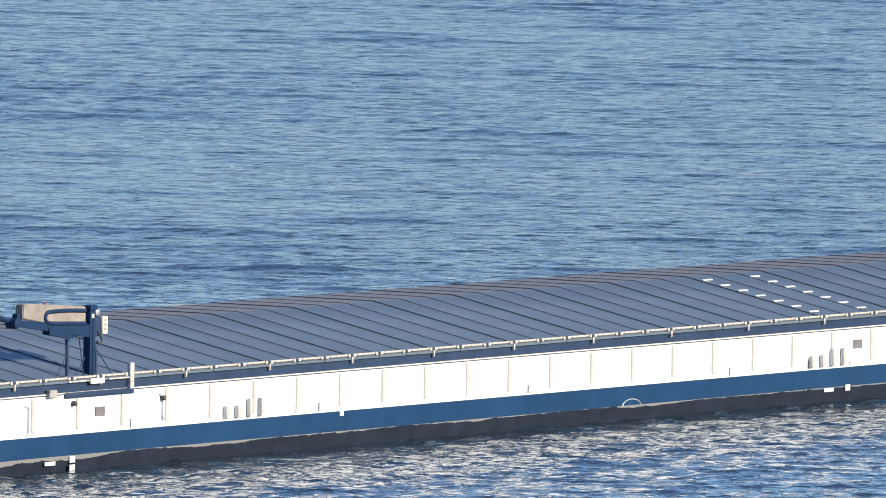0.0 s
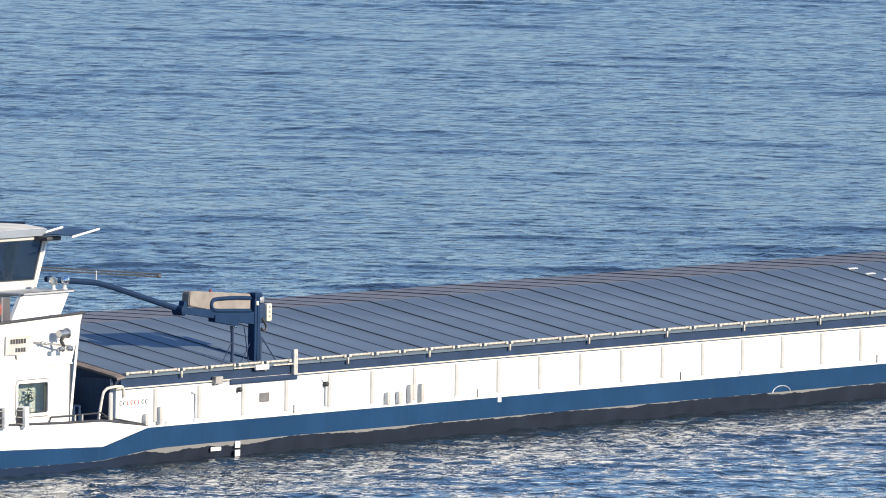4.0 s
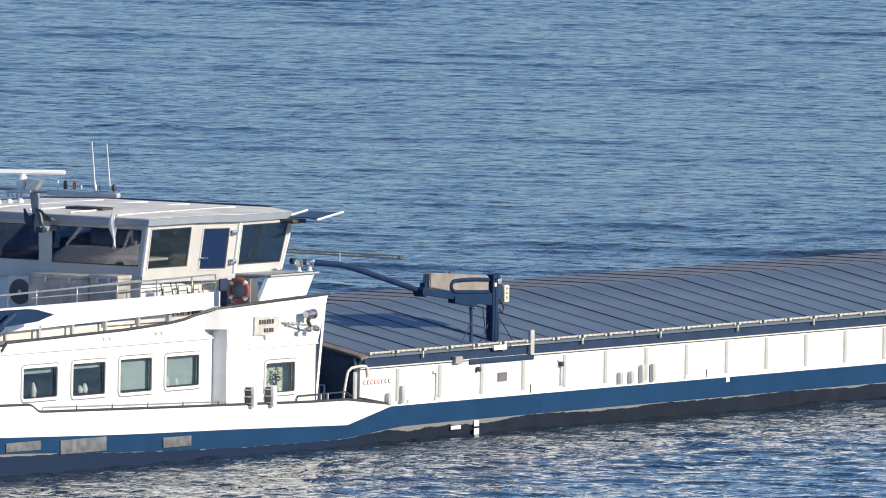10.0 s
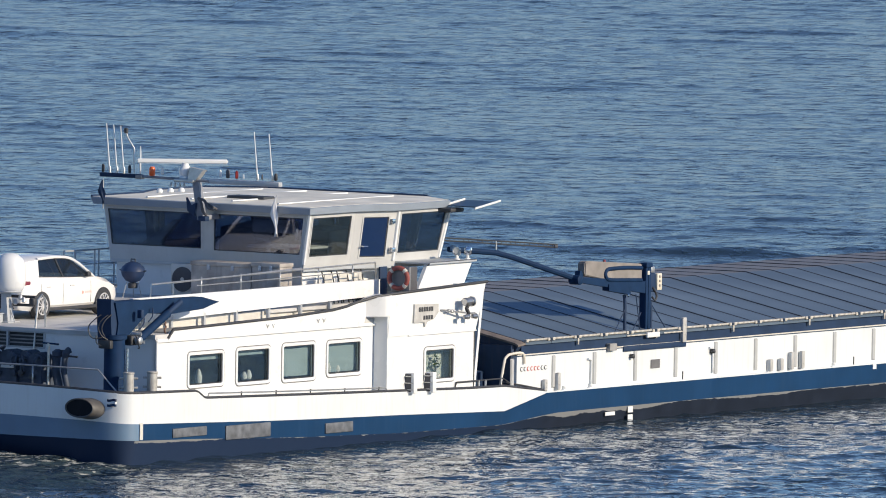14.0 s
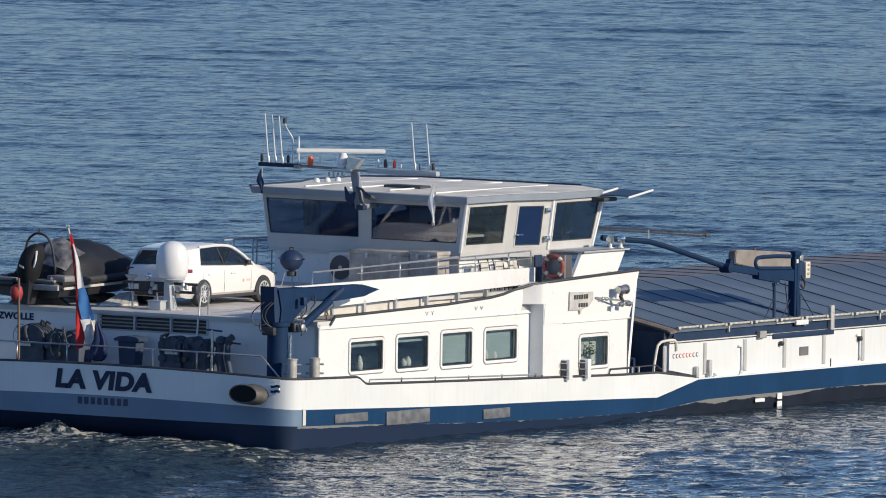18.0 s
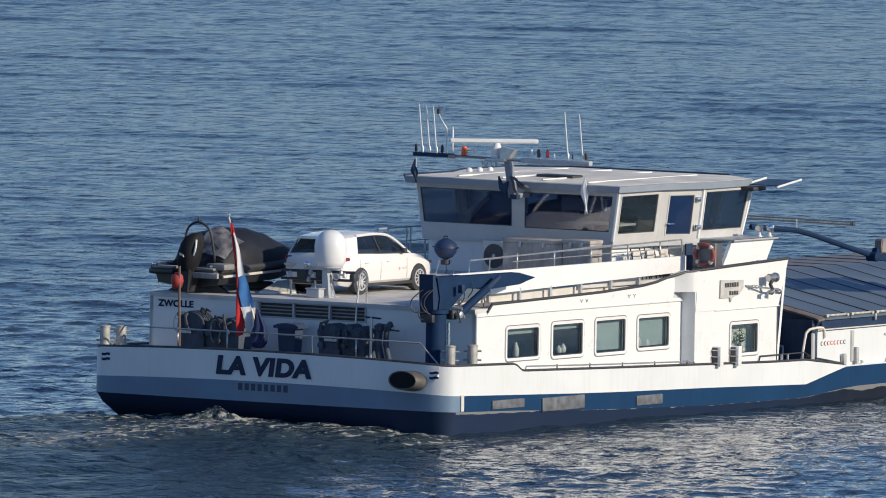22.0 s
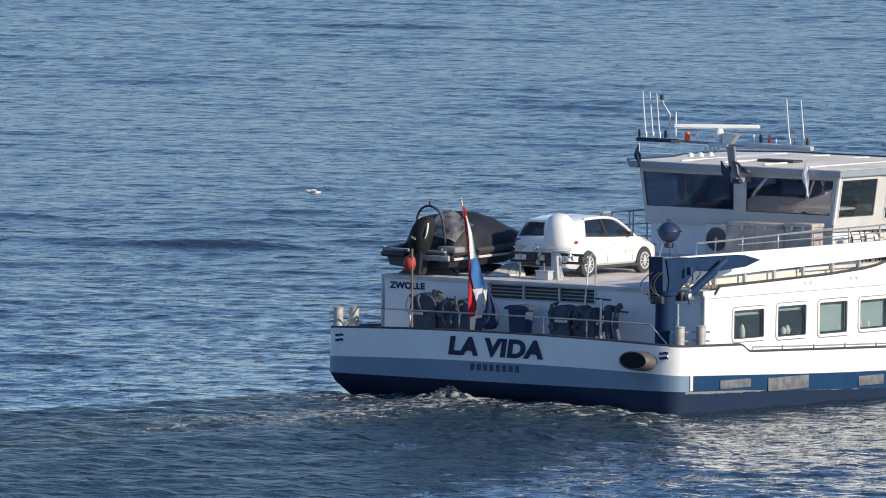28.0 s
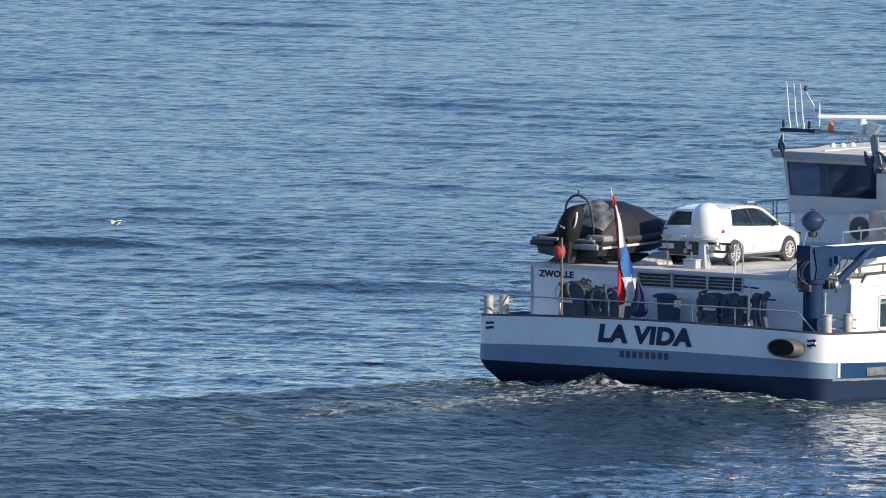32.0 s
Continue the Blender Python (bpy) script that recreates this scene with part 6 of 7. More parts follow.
for z in (3.3, 3.5):
    bm = bmesh.new()
    tube(bm, [(3.5, -0.3, z), (3.5, 1.9, z - 0.02)], 0.035, 8)
    part("crossbar", bm, BLACK, e)
for y0, y1, z0, z1 in ((-0.3, -0.14, 3.28, 3.48), (0.62, 0.86, 3.26, 3.5), (1.12, 1.42, 3.3, 3.5)):
    bm = bmesh.new()
    box(bm, (3.42, y0, z0), (3.66, y1, z1), 0.05)
    part("bag", bm, BLACK, e)
for y in (0.9, 1.62):
    bm = bmesh.new()
    tube(bm, [(3.5, y, 2.87), (3.5, y, 3.55)], 0.025, 8)
    part("leg", bm, STEEL, e)
bm = bmesh.new()
lathe(bm, [(0.05, 0), (0.12, 0.04), (0.17, 0.1), (0.05, 0.12)], (3.45, 1.62, 3.56), "z", 14)
part("pan", bm, PALE, e)
bm = bmesh.new()
lathe(bm, [(0.02, -0.06), (0.06, -0.04), (0.07, 0.04), (0.03, 0.06)], (3.4, 1.1, 3.66), "x", 14)
part("lamp", bm, CHROME, e)
for y, z in ((0.95, 3.4), (1.0, 3.22), (0.05, 3.42), (0.2, 3.3), (-0.05, 3.36), (1.55, 3.34)):
    bm = bmesh.new()
    lathe(bm, [(0.03, 0), (0.06, 0.03), (0.05, 0.1), (0.02, 0.14)], (3.36, y, z), "z", 10)
    part("fitting", bm, STEEL, e)
# hoop rail at the roof edge
for y in (-1.33,):
    l2 = thing("ladder_hoop", (2.1, y, 1.9), "bent steel ladder hoop at the roof edge", "ladder", "ladder hoops")
    bm = bmesh.new()
    tube(bm, [(1.9, y, 1.9), (2.0, y, 2.9), (2.1, y, 3.55), (2.25, y, 3.66), (2.4, y, 3.55), (2.42, y, 2.87)], 0.024, 8)
    part("hoop", bm, STEEL, l2)

# kettle grill
k = thing("kettle_grill", (10.1, 1.35, 2.87), "round blue kettle grill on thin steel legs", "grill")
bm = bmesh.new()
lathe(bm, [(0.05, -0.27), (0.18, -0.21), (0.27, -0.09), (0.295, 0.01), (0.31, 0.02), (0.27, 0.12), (0.17, 0.21), (0.07, 0.25), (0.01, 0.26)], (10.1, 1.35, 3.76), "z", 24)
part("kettle", bm, mat("blue_enamel", (0.02, 0.042, 0.105), 0.45, vary=0.1, coat=0.1), k)
bm = bmesh.new()
tube(bm, [(10.1, 1.29, 4.0), (10.1, 1.29, 4.07), (10.1, 1.41, 4.07), (10.1, 1.41, 4.0)], 0.016, 6)
part("lid_handle", bm, BLACK, k)
for a in (0.5, 2.6, 4.7):
    bm = bmesh.new()
    tube(bm, [(10.1 + 0.16 * math.cos(a), 1.35 + 0.16 * math.sin(a), 3.52), (10.1 + 0.34 * math.cos(a), 1.35 + 0.34 * math.sin(a), 2.87)], 0.013, 6)
    part("leg", bm, STEEL, k)
bm = bmesh.new()
lathe(bm, [(0.1, 0), (0.12, 0.02), (0.12, 0.12)], (10.1, 1.35, 3.36), "z", 14)
part("ash_pan", bm, BLACK, k)
for sg in (-1, 1):
    bm = bmesh.new()
    tube(bm, [(10.1, 1.35 + sg * 0.3, 3.78), (10.1, 1.35 + sg * 0.39, 3.8)], 0.016, 6)
    part("side_handle", bm, BLACK, k)

# air conditioner and storage chests behind the wheelhouse
a = thing("air_conditioner", (10.9, 0.25, 3.13), "white outdoor air conditioner with round fan", "air conditioner")
bm = bmesh.new()
box(bm, (10.72, -0.16, 3.2), (11.08, 0.66, 3.98), 0.03)
part("case", bm, PALE, a)
bm = bmesh.new()
lathe(bm, [(0.3, -0.01), (0.3, 0.01)], (10.715, 0.3, 3.6), "x", 24)
part("fan_mouth", bm, mat("dark_fan_plastic", (0.1, 0.11, 0.13), 0.6, vary=0.2), a)
bm = bmesh.new()
for j in range(7):
    tube(bm, [(10.7, 0.3 + 0.05 * j * math.cos(t), 3.6 + 0.05 * j * math.sin(t)) for t in [2 * math.pi * q / 20 for q in range(21)]], 0.006, 4)
part("fan_guard", bm, DARKGREY, a)
bm = bmesh.new()
lathe(bm, [(0.05, -0.02), (0.05, 0.0)], (10.705, 0.3, 3.6), "x", 12)
part("fan_hub", bm, PALE, a)
for y in (-0.05, 0.55):
    bm = bmesh.new()
    box(bm, (10.75, y - 0.03, 3.13), (11.05, y + 0.03, 3.2))
    part("foot", bm, BLACK, a)
for y0, y1, z1 in ((-2.0, -0.25, 4.1), (-2.85, -2.02, 4.14)):
    s = thing("storage_chest", (10.5, (y0 + y1) / 2, 3.13), "weathered beige storage chest with closed lid", "chest", "chests behind the wheelhouse")
    bm = bmesh.new()
    box(bm, (10.25, y0, 3.13), (10.8, y1, z1 - 0.1), 0.02)
    part("body", bm, TAUPE, s)
    bm = bmesh.new()
    box(bm, (10.22, y0 - 0.01, z1 - 0.1), (10.83, y1 + 0.01, z1), 0.02)
    part("lid", bm, TAUPE, s)
    for q in (0.3, 0.7):
        bm = bmesh.new()
        box(bm, (10.2, y0 + (y1 - y0) * q - 0.04, z1 - 0.2), (10.24, y0 + (y1 - y0) * q + 0.04, z1 - 0.07), 0.01)
        part("latch", bm, ALU, s)
# folded deck chairs
for k in range(3):
    f = thing("folding_chair", (11.9 + 0.7 * k, -3.3, 3.13), "folded steel deck chair leaning on the wall", "chair", "folding chairs on the walkway")
    x = 11.75 + 0.65 * k
    bm = bmesh.new()
    tube(bm, [(x, -3.3, 3.13), (x - 0.12, -3.15, 3.9), (x + 0.3, -3.15, 3.9), (x + 0.42, -3.3, 3.13)], 0.016, 6)
    part("back_frame", bm, BLACK, f)
    bm = bmesh.new()
    tube(bm, [(x + 0.05, -3.42, 3.13), (x + 0.0, -3.35, 3.6), (x + 0.36, -3.35, 3.6), (x + 0.38, -3.42, 3.13)], 0.016, 6)
    part("front_frame", bm, BLACK, f)
    bm = bmesh.new()
    box(bm, (x - 0.06, -3.2, 3.6), (x + 0.28, -3.17, 3.85), 0.01)
    part("backrest", bm, PALE, f)

# lifebuoy with board, wing bulwark, searchlights
r = thing("lifebuoy", (13.2, -4.35, 3.28), "red lifebuoy with white bands in a holder", "lifebuoy")
ring = bmesh.new()
cx, cy, cz = 13.2, -4.35, 3.74


BUOY = mat("faded_red_plastic", (0.32, 0.085, 0.075), 0.7, vary=0.25)


def torus(bm, a0, a1, R, rr):
    tube(bm, [(cx + 0.1 * R * math.cos(t), cy - R * math.cos(t), cz + R * math.sin(t)) for t in np.linspace(a0, a1, 24 if a1 - a0 > 2 else 6)], rr, 10)


for j in range(4):
    bm = bmesh.new()
    torus(bm, j * math.pi / 2 + 0.16 + 0.78, (j + 1) * math.pi / 2 - 0.16 + 0.78, 0.25, 0.058)
    part("ring_section", bm, BUOY, r)
    bm = bmesh.new()
    torus(bm, j * math.pi / 2 - 0.15 + 0.78, j * math.pi / 2 + 0.15 + 0.78, 0.25, 0.06)
    part("white_band", bm, PALE, r)
bm = bmesh.new()
box(bm, (13.28, -4.62, 3.42), (13.34, -4.08, 4.02), 0.01)
part("holder", bm, mat("dull_grey_holder", (0.22, 0.23, 0.25), 0.6, vary=0.2), r)
bm = bmesh.new()
box(bm, (13.48, -3.64, 3.2), (13.8, -3.58, 3.97), 0.02)
part("wing_screen", bm, NAVY, barge)
bm = bmesh.new()
box(bm, (13.45, -4.45, 3.28), (13.9, -4.4, 4.0), 0.02)
part("wing_screen", bm, DARKGREY, barge)
bm = bmesh.new()
prism(bm, [(14.1, 3.44), (14.5, 4.02), (16.5, 4.02), (16.15, 3.5)], 1, -4.35, -4.25)
part("wing_bulwark", bm, WHITE_CLEAN, barge, "white wing bulwark")
bm = bmesh.new()
prism(bm, [(14.45, 4.02), (16.55, 4.02), (16.55, 4.06), (14.45, 4.06)], 1, -4.45, -2.6)
part("wing_top", bm, ALU, barge)
bm = bmesh.new()
tube(bm, [(14.4, -4.42, 4.0), (14.5, -4.42, 4.05), (16.58, -4.42, 4.06)], 0.02, 6)
part("wing_edge_strip", bm, BLACK, barge)
for x, y, z, a in ((16.2, -4.1, 4.06, 200), (16.52, -4.2, 4.06, 25)):
    s = thing("searchlight", (x, y, z), "polished chrome searchlight on the wing", "searchlight", "searchlights")
    bm = bmesh.new()
    tube(bm, [(x, y, z), (x, y, z + 0.12)], 0.04, 8)
    lathe(bm, [(0.07, 0.0), (0.07, 0.02), (0.045, 0.03)], (x, y, z), "z", 12)
    part("post", bm, WHITE_CLEAN, s)
    bm = bmesh.new()
    lathe(bm, [(0.03, -0.13), (0.07, -0.11), (0.085, -0.03), (0.085, 0.07), (0.1, 0.08), (0.1, 0.11), (0.085, 0.11), (0.06, 0.08)], (0, 0, 0), "x", 18)
    bmesh.ops.rotate(bm, cent=(0, 0, 0), matrix=Matrix.Rotation(radians(a), 3, "Z"), verts=bm.verts)
    bmesh.ops.translate(bm, verts=bm.verts, vec=(x, y, z + 0.22))
    part("head", bm, CHROME, s)
    bm = bmesh.new()
    lathe(bm, [(0.08, 0.09), (0.08, 0.098)], (0, 0, 0), "x", 18)
    bmesh.ops.rotate(bm, cent=(0, 0, 0), matrix=Matrix.Rotation(radians(a), 3, "Z"), verts=bm.verts)
    bmesh.ops.translate(bm, verts=bm.verts, vec=(x, y, z + 0.22))
    part("lens", bm, PALE, s)
    bm = bmesh.new()
    tube(bm, [(x - 0.03, y - 0.1, z + 0.22), (x, y - 0.09, z + 0.13), (x, y, z + 0.09), (x, y + 0.09, z + 0.13), (x + 0.03, y + 0.1, z + 0.22)], 0.016, 6)
    part("yoke", bm, STEEL, s)
DARK_CHROME = mat("tarnished_steel", (0.5, 0.5, 0.5), 0.3, metal=0.8, vary=0.3, scale=6)
s = thing("searchlight", (14.7, -5.5, 2.9), "steel searchlights on a side bracket", "searchlight", "searchlights")
bm = bmesh.new()
tube(bm, [(13.75, -5.24, 2.98), (14.2, -5.4, 2.93), (14.6, -5.5, 2.88), (14.85, -5.52, 2.87)], 0.024, 6)
for x, z in ((13.95, 2.96), (14.1, 2.94)):
    lathe(bm, [(0.03, -0.05), (0.045, -0.03), (0.045, 0.03), (0.03, 0.05)], (x, -5.34, z), "x", 10)
part("bracket", bm, STEEL, s)
bm = bmesh.new()
lathe(bm, [(0.08, -0.17), (0.1, -0.15), (0.1, 0.1), (0.125, 0.11), (0.125, 0.17), (0.11, 0.175), (0.09, 0.15)], (14.6, -5.48, 3.16), "x", 18)
part("head", bm, DARK_CHROME, s)
bm = bmesh.new()
tube(bm, [(14.6, -5.5, 2.85), (14.5, -5.5, 3.0), (14.62, -5.5, 3.14)], 0.05, 8)
part("yoke", bm, BLACK, s)
for x in (14.45, 14.8):
    bm = bmesh.new()
    lathe(bm, [(0.03, -0.09), (0.055, -0.07), (0.055, 0.05), (0.07, 0.06), (0.07, 0.09), (0.02, 0.08)], (x, -5.52, 2.8), "x", 12)
    part("small_head", bm, DARK_CHROME, s)
n = thing("name_board", (13.1, -5.24, 2.9), "weathered grey board with two dark lines of writing", "sign")
bm = bmesh.new()
prism(bm, [(12.52, 2.72), (12.55, 3.17), (13.6, 3.14), (13.6, 2.94), (13.4, 2.78), (13.1, 2.72), (13.02, 2.6), (12.98, 2.72)], 1, -5.27, -5.225)
part("board", bm, mat("weathered_grey_board", (0.52, 0.52, 0.51), 0.7, vary=0.25, scale=5), n)
for j in range(6):
    bm = bmesh.new()
    box(bm, (12.72 + 0.11 * j, -5.279, 2.98), (12.8 + 0.11 * j, -5.27, 3.09))
    part("writing_bar", bm, BLACK, n)
for j in range(4):
    bm = bmesh.new()
    box(bm, (12.93 + 0.11 * j, -5.279, 2.78), (13.01 + 0.11 * j, -5.27, 2.88))
    part("writing_bar", bm, BLACK, n)

# gap between house and hold: pipe gate, rail, pump block
g = thing("pipe_gate", (17.2, -4.9, 0.78), "bent white pipe gate at the gangway", "railing")
bm = bmesh.new()
tube(bm, flow([(16.66, -5.1, 0.8), (16.7, -5.1, 1.02), (16.86, -5.1, 1.58), (16.95, -5.1, 1.68), (17.13, -5.1, 1.74), (17.5, -5.22, 1.75), (17.56, -5.24, 1.5)]), 0.035, 8)
part("hoop", bm, CREAM, g)
bm = bmesh.new()
tube(bm, [(16.72, -5.14, 1.08), (17.4, -5.24, 0.98), (18.3, -5.27, 0.84)], 0.02, 6)
part("chain", bm, BLACK, g)
g = thing("gangway_rail", (16.0, -5.2, 0.98), "low black steel rail by the gangway", "railing")
bm = bmesh.new()
tube(bm, [(14.4, -5.24, 1.0), (14.5, -5.24, 1.18), (16.6, -5.24, 1.18), (16.9, -5.24, 1.05)], 0.02, 6)
part("rail", bm, BLACK, g)
for x in (15.5, 15.8, 16.5):
    bm = bmesh.new()
    tube(bm, [(x, -5.24, 0.95), (x, -5.24, 1.18)], 0.03, 6)
    part("post", bm, STEEL, g)
u = thing("pump_block", (16.6, -3.4, 0.6), "dark green and blue pump block with pipes", "pump")
bm = bmesh.new()
box(bm, (15.9, -4.3, 0.6), (17.2, -2.6, 1.3), 0.05)
part("housing", bm, NAVY, u)
bm = bmesh.new()
lathe(bm, [(0.2, -0.3), (0.26, -0.25), (0.26, 0.25), (0.2, 0.3)], (16.6, -4.0, 1.5), "x", 16)
part("motor", bm, mat("dark_green_paint", (0.03, 0.09, 0.07), 0.5), u)
bm = bmesh.new()
tube(bm, [(15.9, -4.5, 0.6), (15.9, -4.5, 1.4), (15.98, -4.5, 1.5), (16.08, -4.5, 1.4)], 0.04, 8)
part("vent_pipe", bm, CREAM, u)

# potted plant behind the forward cabin window
pl = thing("potted_plant", (13.86, -5.03, 1.2), "leafy green plant in a pale pot behind the window", "plant")
bm = bmesh.new()
lathe(bm, [(0.09, 0), (0.13, 0.2), (0.11, 0.2)], (13.86, -5.03, 1.2), "z", 14)
part("pot", bm, PALE, pl)
bm = bmesh.new()
tube(bm, [(13.86, -5.03, 1.38), (13.87, -5.04, 1.6)], 0.012, 6)
part("stem", bm, mat("plant_stem", (0.1, 0.09, 0.05), 0.7), pl)
rng = random.Random(3)
bm = bmesh.new()
for k in range(60):
    c = V(13.87 + rng.gauss(0, 0.11), -5.03 + rng.gauss(0, 0.04), 1.68 + rng.gauss(0, 0.1))
    a, b2 = V(rng.gauss(0, 1), rng.gauss(0, 1), rng.gauss(0, 1)).normalized() * 0.07, V(rng.gauss(0, 1), rng.gauss(0, 1), rng.gauss(0, 1)).normalized() * 0.025
    vs = [bm.verts.new(c + q) for q in (-a, b2, a, -b2)]
    bm.faces.new(vs)
part("leaves", bm, mat("plant_leaf", (0.06, 0.1, 0.03), 0.5, vary=0.3, scale=9), pl)
# ---------------------------------------------------------------- car and boat on the roof deck
def hatchback(at):
    """A white five-door hatchback. x from the rear bumper forward, y from the middle, z from the ground."""
    car = thing("car", at, "white five-door hatchback parked on the deckhouse roof", "car")
    ox, oy, oz = at
    RIM = mat("silver_alloy", (0.7, 0.7, 0.7), 0.35, metal=0.3, vary=0.05)
    CAR = mat("white_car_paint", (0.8, 0.8, 0.79), 0.22, vary=0.02, coat=0.6)

    def ring(x, w, z0, zb, wr, zt, belly=0.0):
        half = [(w * 0.86, z0), (w * 0.97, z0 + 0.12), (w, (z0 + zb) / 2), (w * 0.985, zb - 0.06), (wr, zt), (wr * 0.6, zt + 0.025), (0, zt + 0.035)]
        return [(ox + x, oy - y, oz + z) for y, z in half] + [(ox + x, oy + y, oz + z) for y, z in half[-2::-1]]
    bm = bmesh.new()
    loft(bm, [ring(0.0, 0.72, 0.36, 0.62, 0.66, 0.62), ring(0.03, 0.82, 0.3, 0.84, 0.76, 0.86), ring(0.1, 0.86, 0.24, 0.96, 0.8, 0.98), ring(0.22, 0.885, 0.22, 1.0, 0.82, 1.03), ring(0.5, 0.895, 0.2, 1.02, 0.84, 1.04),
              ring(1.2, 0.9, 0.2, 1.0, 0.86, 1.01), ring(2.2, 0.9, 0.2, 0.965, 0.86, 0.97), ring(3.0, 0.9, 0.2, 0.94, 0.84, 0.955), ring(3.4, 0.89, 0.2, 0.885, 0.79, 0.915),
              ring(3.75, 0.875, 0.2, 0.82, 0.74, 0.85), ring(4.0, 0.84, 0.2, 0.74, 0.68, 0.77), ring(4.16, 0.77, 0.24, 0.65, 0.62, 0.68), ring(4.26, 0.62, 0.32, 0.55, 0.52, 0.57)])
    shade_by_angle(part("body", bm, CAR, car))

    def cross(x, w, zb, wr, zt):
        half = [(w, zb), (wr, zt), (wr * 0.7, zt + 0.02), (0, zt + 0.03)]
        return [(ox + x, oy - y, oz + z) for y, z in half] + [(ox + x, oy + y, oz + z) for y, z in half[-2::-1]]
    bm = bmesh.new()
    loft(bm, [cross(0.12, 0.8, 0.96, 0.76, 1.0), cross(0.34, 0.83, 0.99, 0.66, 1.36), cross(0.9, 0.85, 0.98, 0.64, 1.43), cross(1.8, 0.86, 0.96, 0.64, 1.45), cross(2.25, 0.86, 0.95, 0.63, 1.41), cross(3.1, 0.84, 0.93, 0.77, 0.955)])
    shade_by_angle(part("glasshouse", bm, GLASS_DARK, car, "dark car window glass"))
    bm = bmesh.new()
    roof = [(0.16, 0.6, 1.4), (0.4, 0.645, 1.43), (1.0, 0.655, 1.47), (1.7, 0.655, 1.482), (2.1, 0.645, 1.455), (2.3, 0.625, 1.41)]
    loft(bm, [[(ox + x, oy - w - 0.015, oz + z - 0.045), (ox + x, oy - w * 0.85, oz + z + 0.015), (ox + x, oy, oz + z + 0.03), (ox + x, oy + w * 0.85, oz + z + 0.015), (ox + x, oy + w + 0.015, oz + z - 0.045), (ox + x, oy, oz + z - 0.035)] for x, w, z in roof])
    shade_by_angle(part("roof", bm, CAR, car))
    for s in (-1, 1):
        # pillars: windscreen, rear quarter, dark middle
        bm = bmesh.new()
        tube(bm, flow([(ox + 3.08, oy + s * 0.845, oz + 0.94), (ox + 2.7, oy + s * 0.76, oz + 1.2), (ox + 2.4, oy + s * 0.68, oz + 1.37), (ox + 2.1, oy + s * 0.655, oz + 1.435), (ox + 1.6, oy + s * 0.66, oz + 1.455), (ox + 0.9, oy + s * 0.66, oz + 1.435)]), 0.036, 6)
        part("front_pillar", bm, CAR, car)
        bm = bmesh.new()
        hexa(bm, [(ox + 0.14, oy + s * 0.83, oz + 0.98), (ox + 0.7, oy + s * 0.875, oz + 1.0), (ox + 0.92, oy + s * 0.68, oz + 1.42), (ox + 0.36, oy + s * 0.675, oz + 1.39)],
             [(ox + 0.12, oy + s * 0.72, oz + 0.97), (ox + 0.7, oy + s * 0.8, oz + 1.0), (ox + 0.92, oy + s * 0.6, oz + 1.42), (ox + 0.34, oy + s * 0.58, oz + 1.39)])
        part("rear_pillar", bm, CAR, car)
        bm = bmesh.new()
        tube(bm, [(ox + 0.7, oy + s * 0.872, oz + 1.03), (ox + 1.8, oy + s * 0.876, oz + 0.985), (ox + 3.0, oy + s * 0.865, oz + 0.955)], 0.012, 5)
        part("window_sill", bm, BLACK, car)
        bm = bmesh.new()
        tube(bm, [(ox + 1.74, oy + s * 0.868, oz + 0.98), (ox + 1.66, oy + s * 0.67, oz + 1.43)], 0.02, 5)
        part("middle_pillar", bm, BLACK, car)
        bm = bmesh.new()
        box(bm, (ox + 2.62, min(oy + s * 0.88, oy + s * 1.0), oz + 0.96), (ox + 2.76, max(oy + s * 0.88, oy + s * 1.0), oz + 1.08), 0.03)
        part("door_mirror", bm, BLACK, car)
        for x in (1.0, 2.0):
            bm = bmesh.new()
            box(bm, (ox + x, oy + s * 0.9 - 0.02, oz + 0.76), (ox + x + 0.18, oy + s * 0.9 + 0.02, oz + 0.79), 0.008)
            part("door_handle", bm, CAR, car)
        for x in (0.78, 1.72, 2.9):
            bm = bmesh.new()
            tube(bm, [(ox + x, oy + s * 0.888, oz + 0.86), (ox + x, oy + s * 0.899, oz + 0.6), (ox + x, oy + s * 0.89, oz + 0.34)], 0.004, 4)
            part("door_seam", bm, DARKGREY, car)
        bm = bmesh.new()
        box(bm, (ox + 0.55, oy + s * 0.88 - 0.03, oz + 0.19), (ox + 3.6, oy + s * 0.88 + 0.03, oz + 0.27), 0.015)
        part("side_skirt", bm, BLACK, car)
        bm = bmesh.new()
        box(bm, (ox + 0.05, oy + s * 0.77 - 0.12, oz + 0.84), (ox + 0.34, oy + s * 0.77 + 0.122, oz + 0.94), 0.03)
        part("tail_lamp", bm, DIM_RED, car, "dark red tail lamp")
        bm = bmesh.new()
        box(bm, (ox + 3.8, oy + s * 0.66 - 0.16, oz + 0.62), (ox + 4.17, oy + s * 0.66 + 0.14, oz + 0.72), 0.03)
        part("headlamp", bm, CHROME, car)
        for x in (0.8, 3.43):
            bm = bmesh.new()
            lathe(bm, [(0.335, -0.02), (0.345, 0.0), (0.335, 0.008)], (ox + x, oy + s * 0.893, oz + 0.33), "y", 24)
            part("wheel_arch", bm, BLACK, car)
            bm = bmesh.new()
            lathe(bm, [(0.2, -0.1), (0.3, -0.1), (0.316, -0.06), (0.316, 0.06), (0.3, 0.1), (0.2, 0.1)], (ox + x, oy + s * 0.815, oz + 0.316), "y", 26)
            wh = part("wheel", bm, BLACK, car)
            bm = bmesh.new()
            yy = oy + s * 0.925
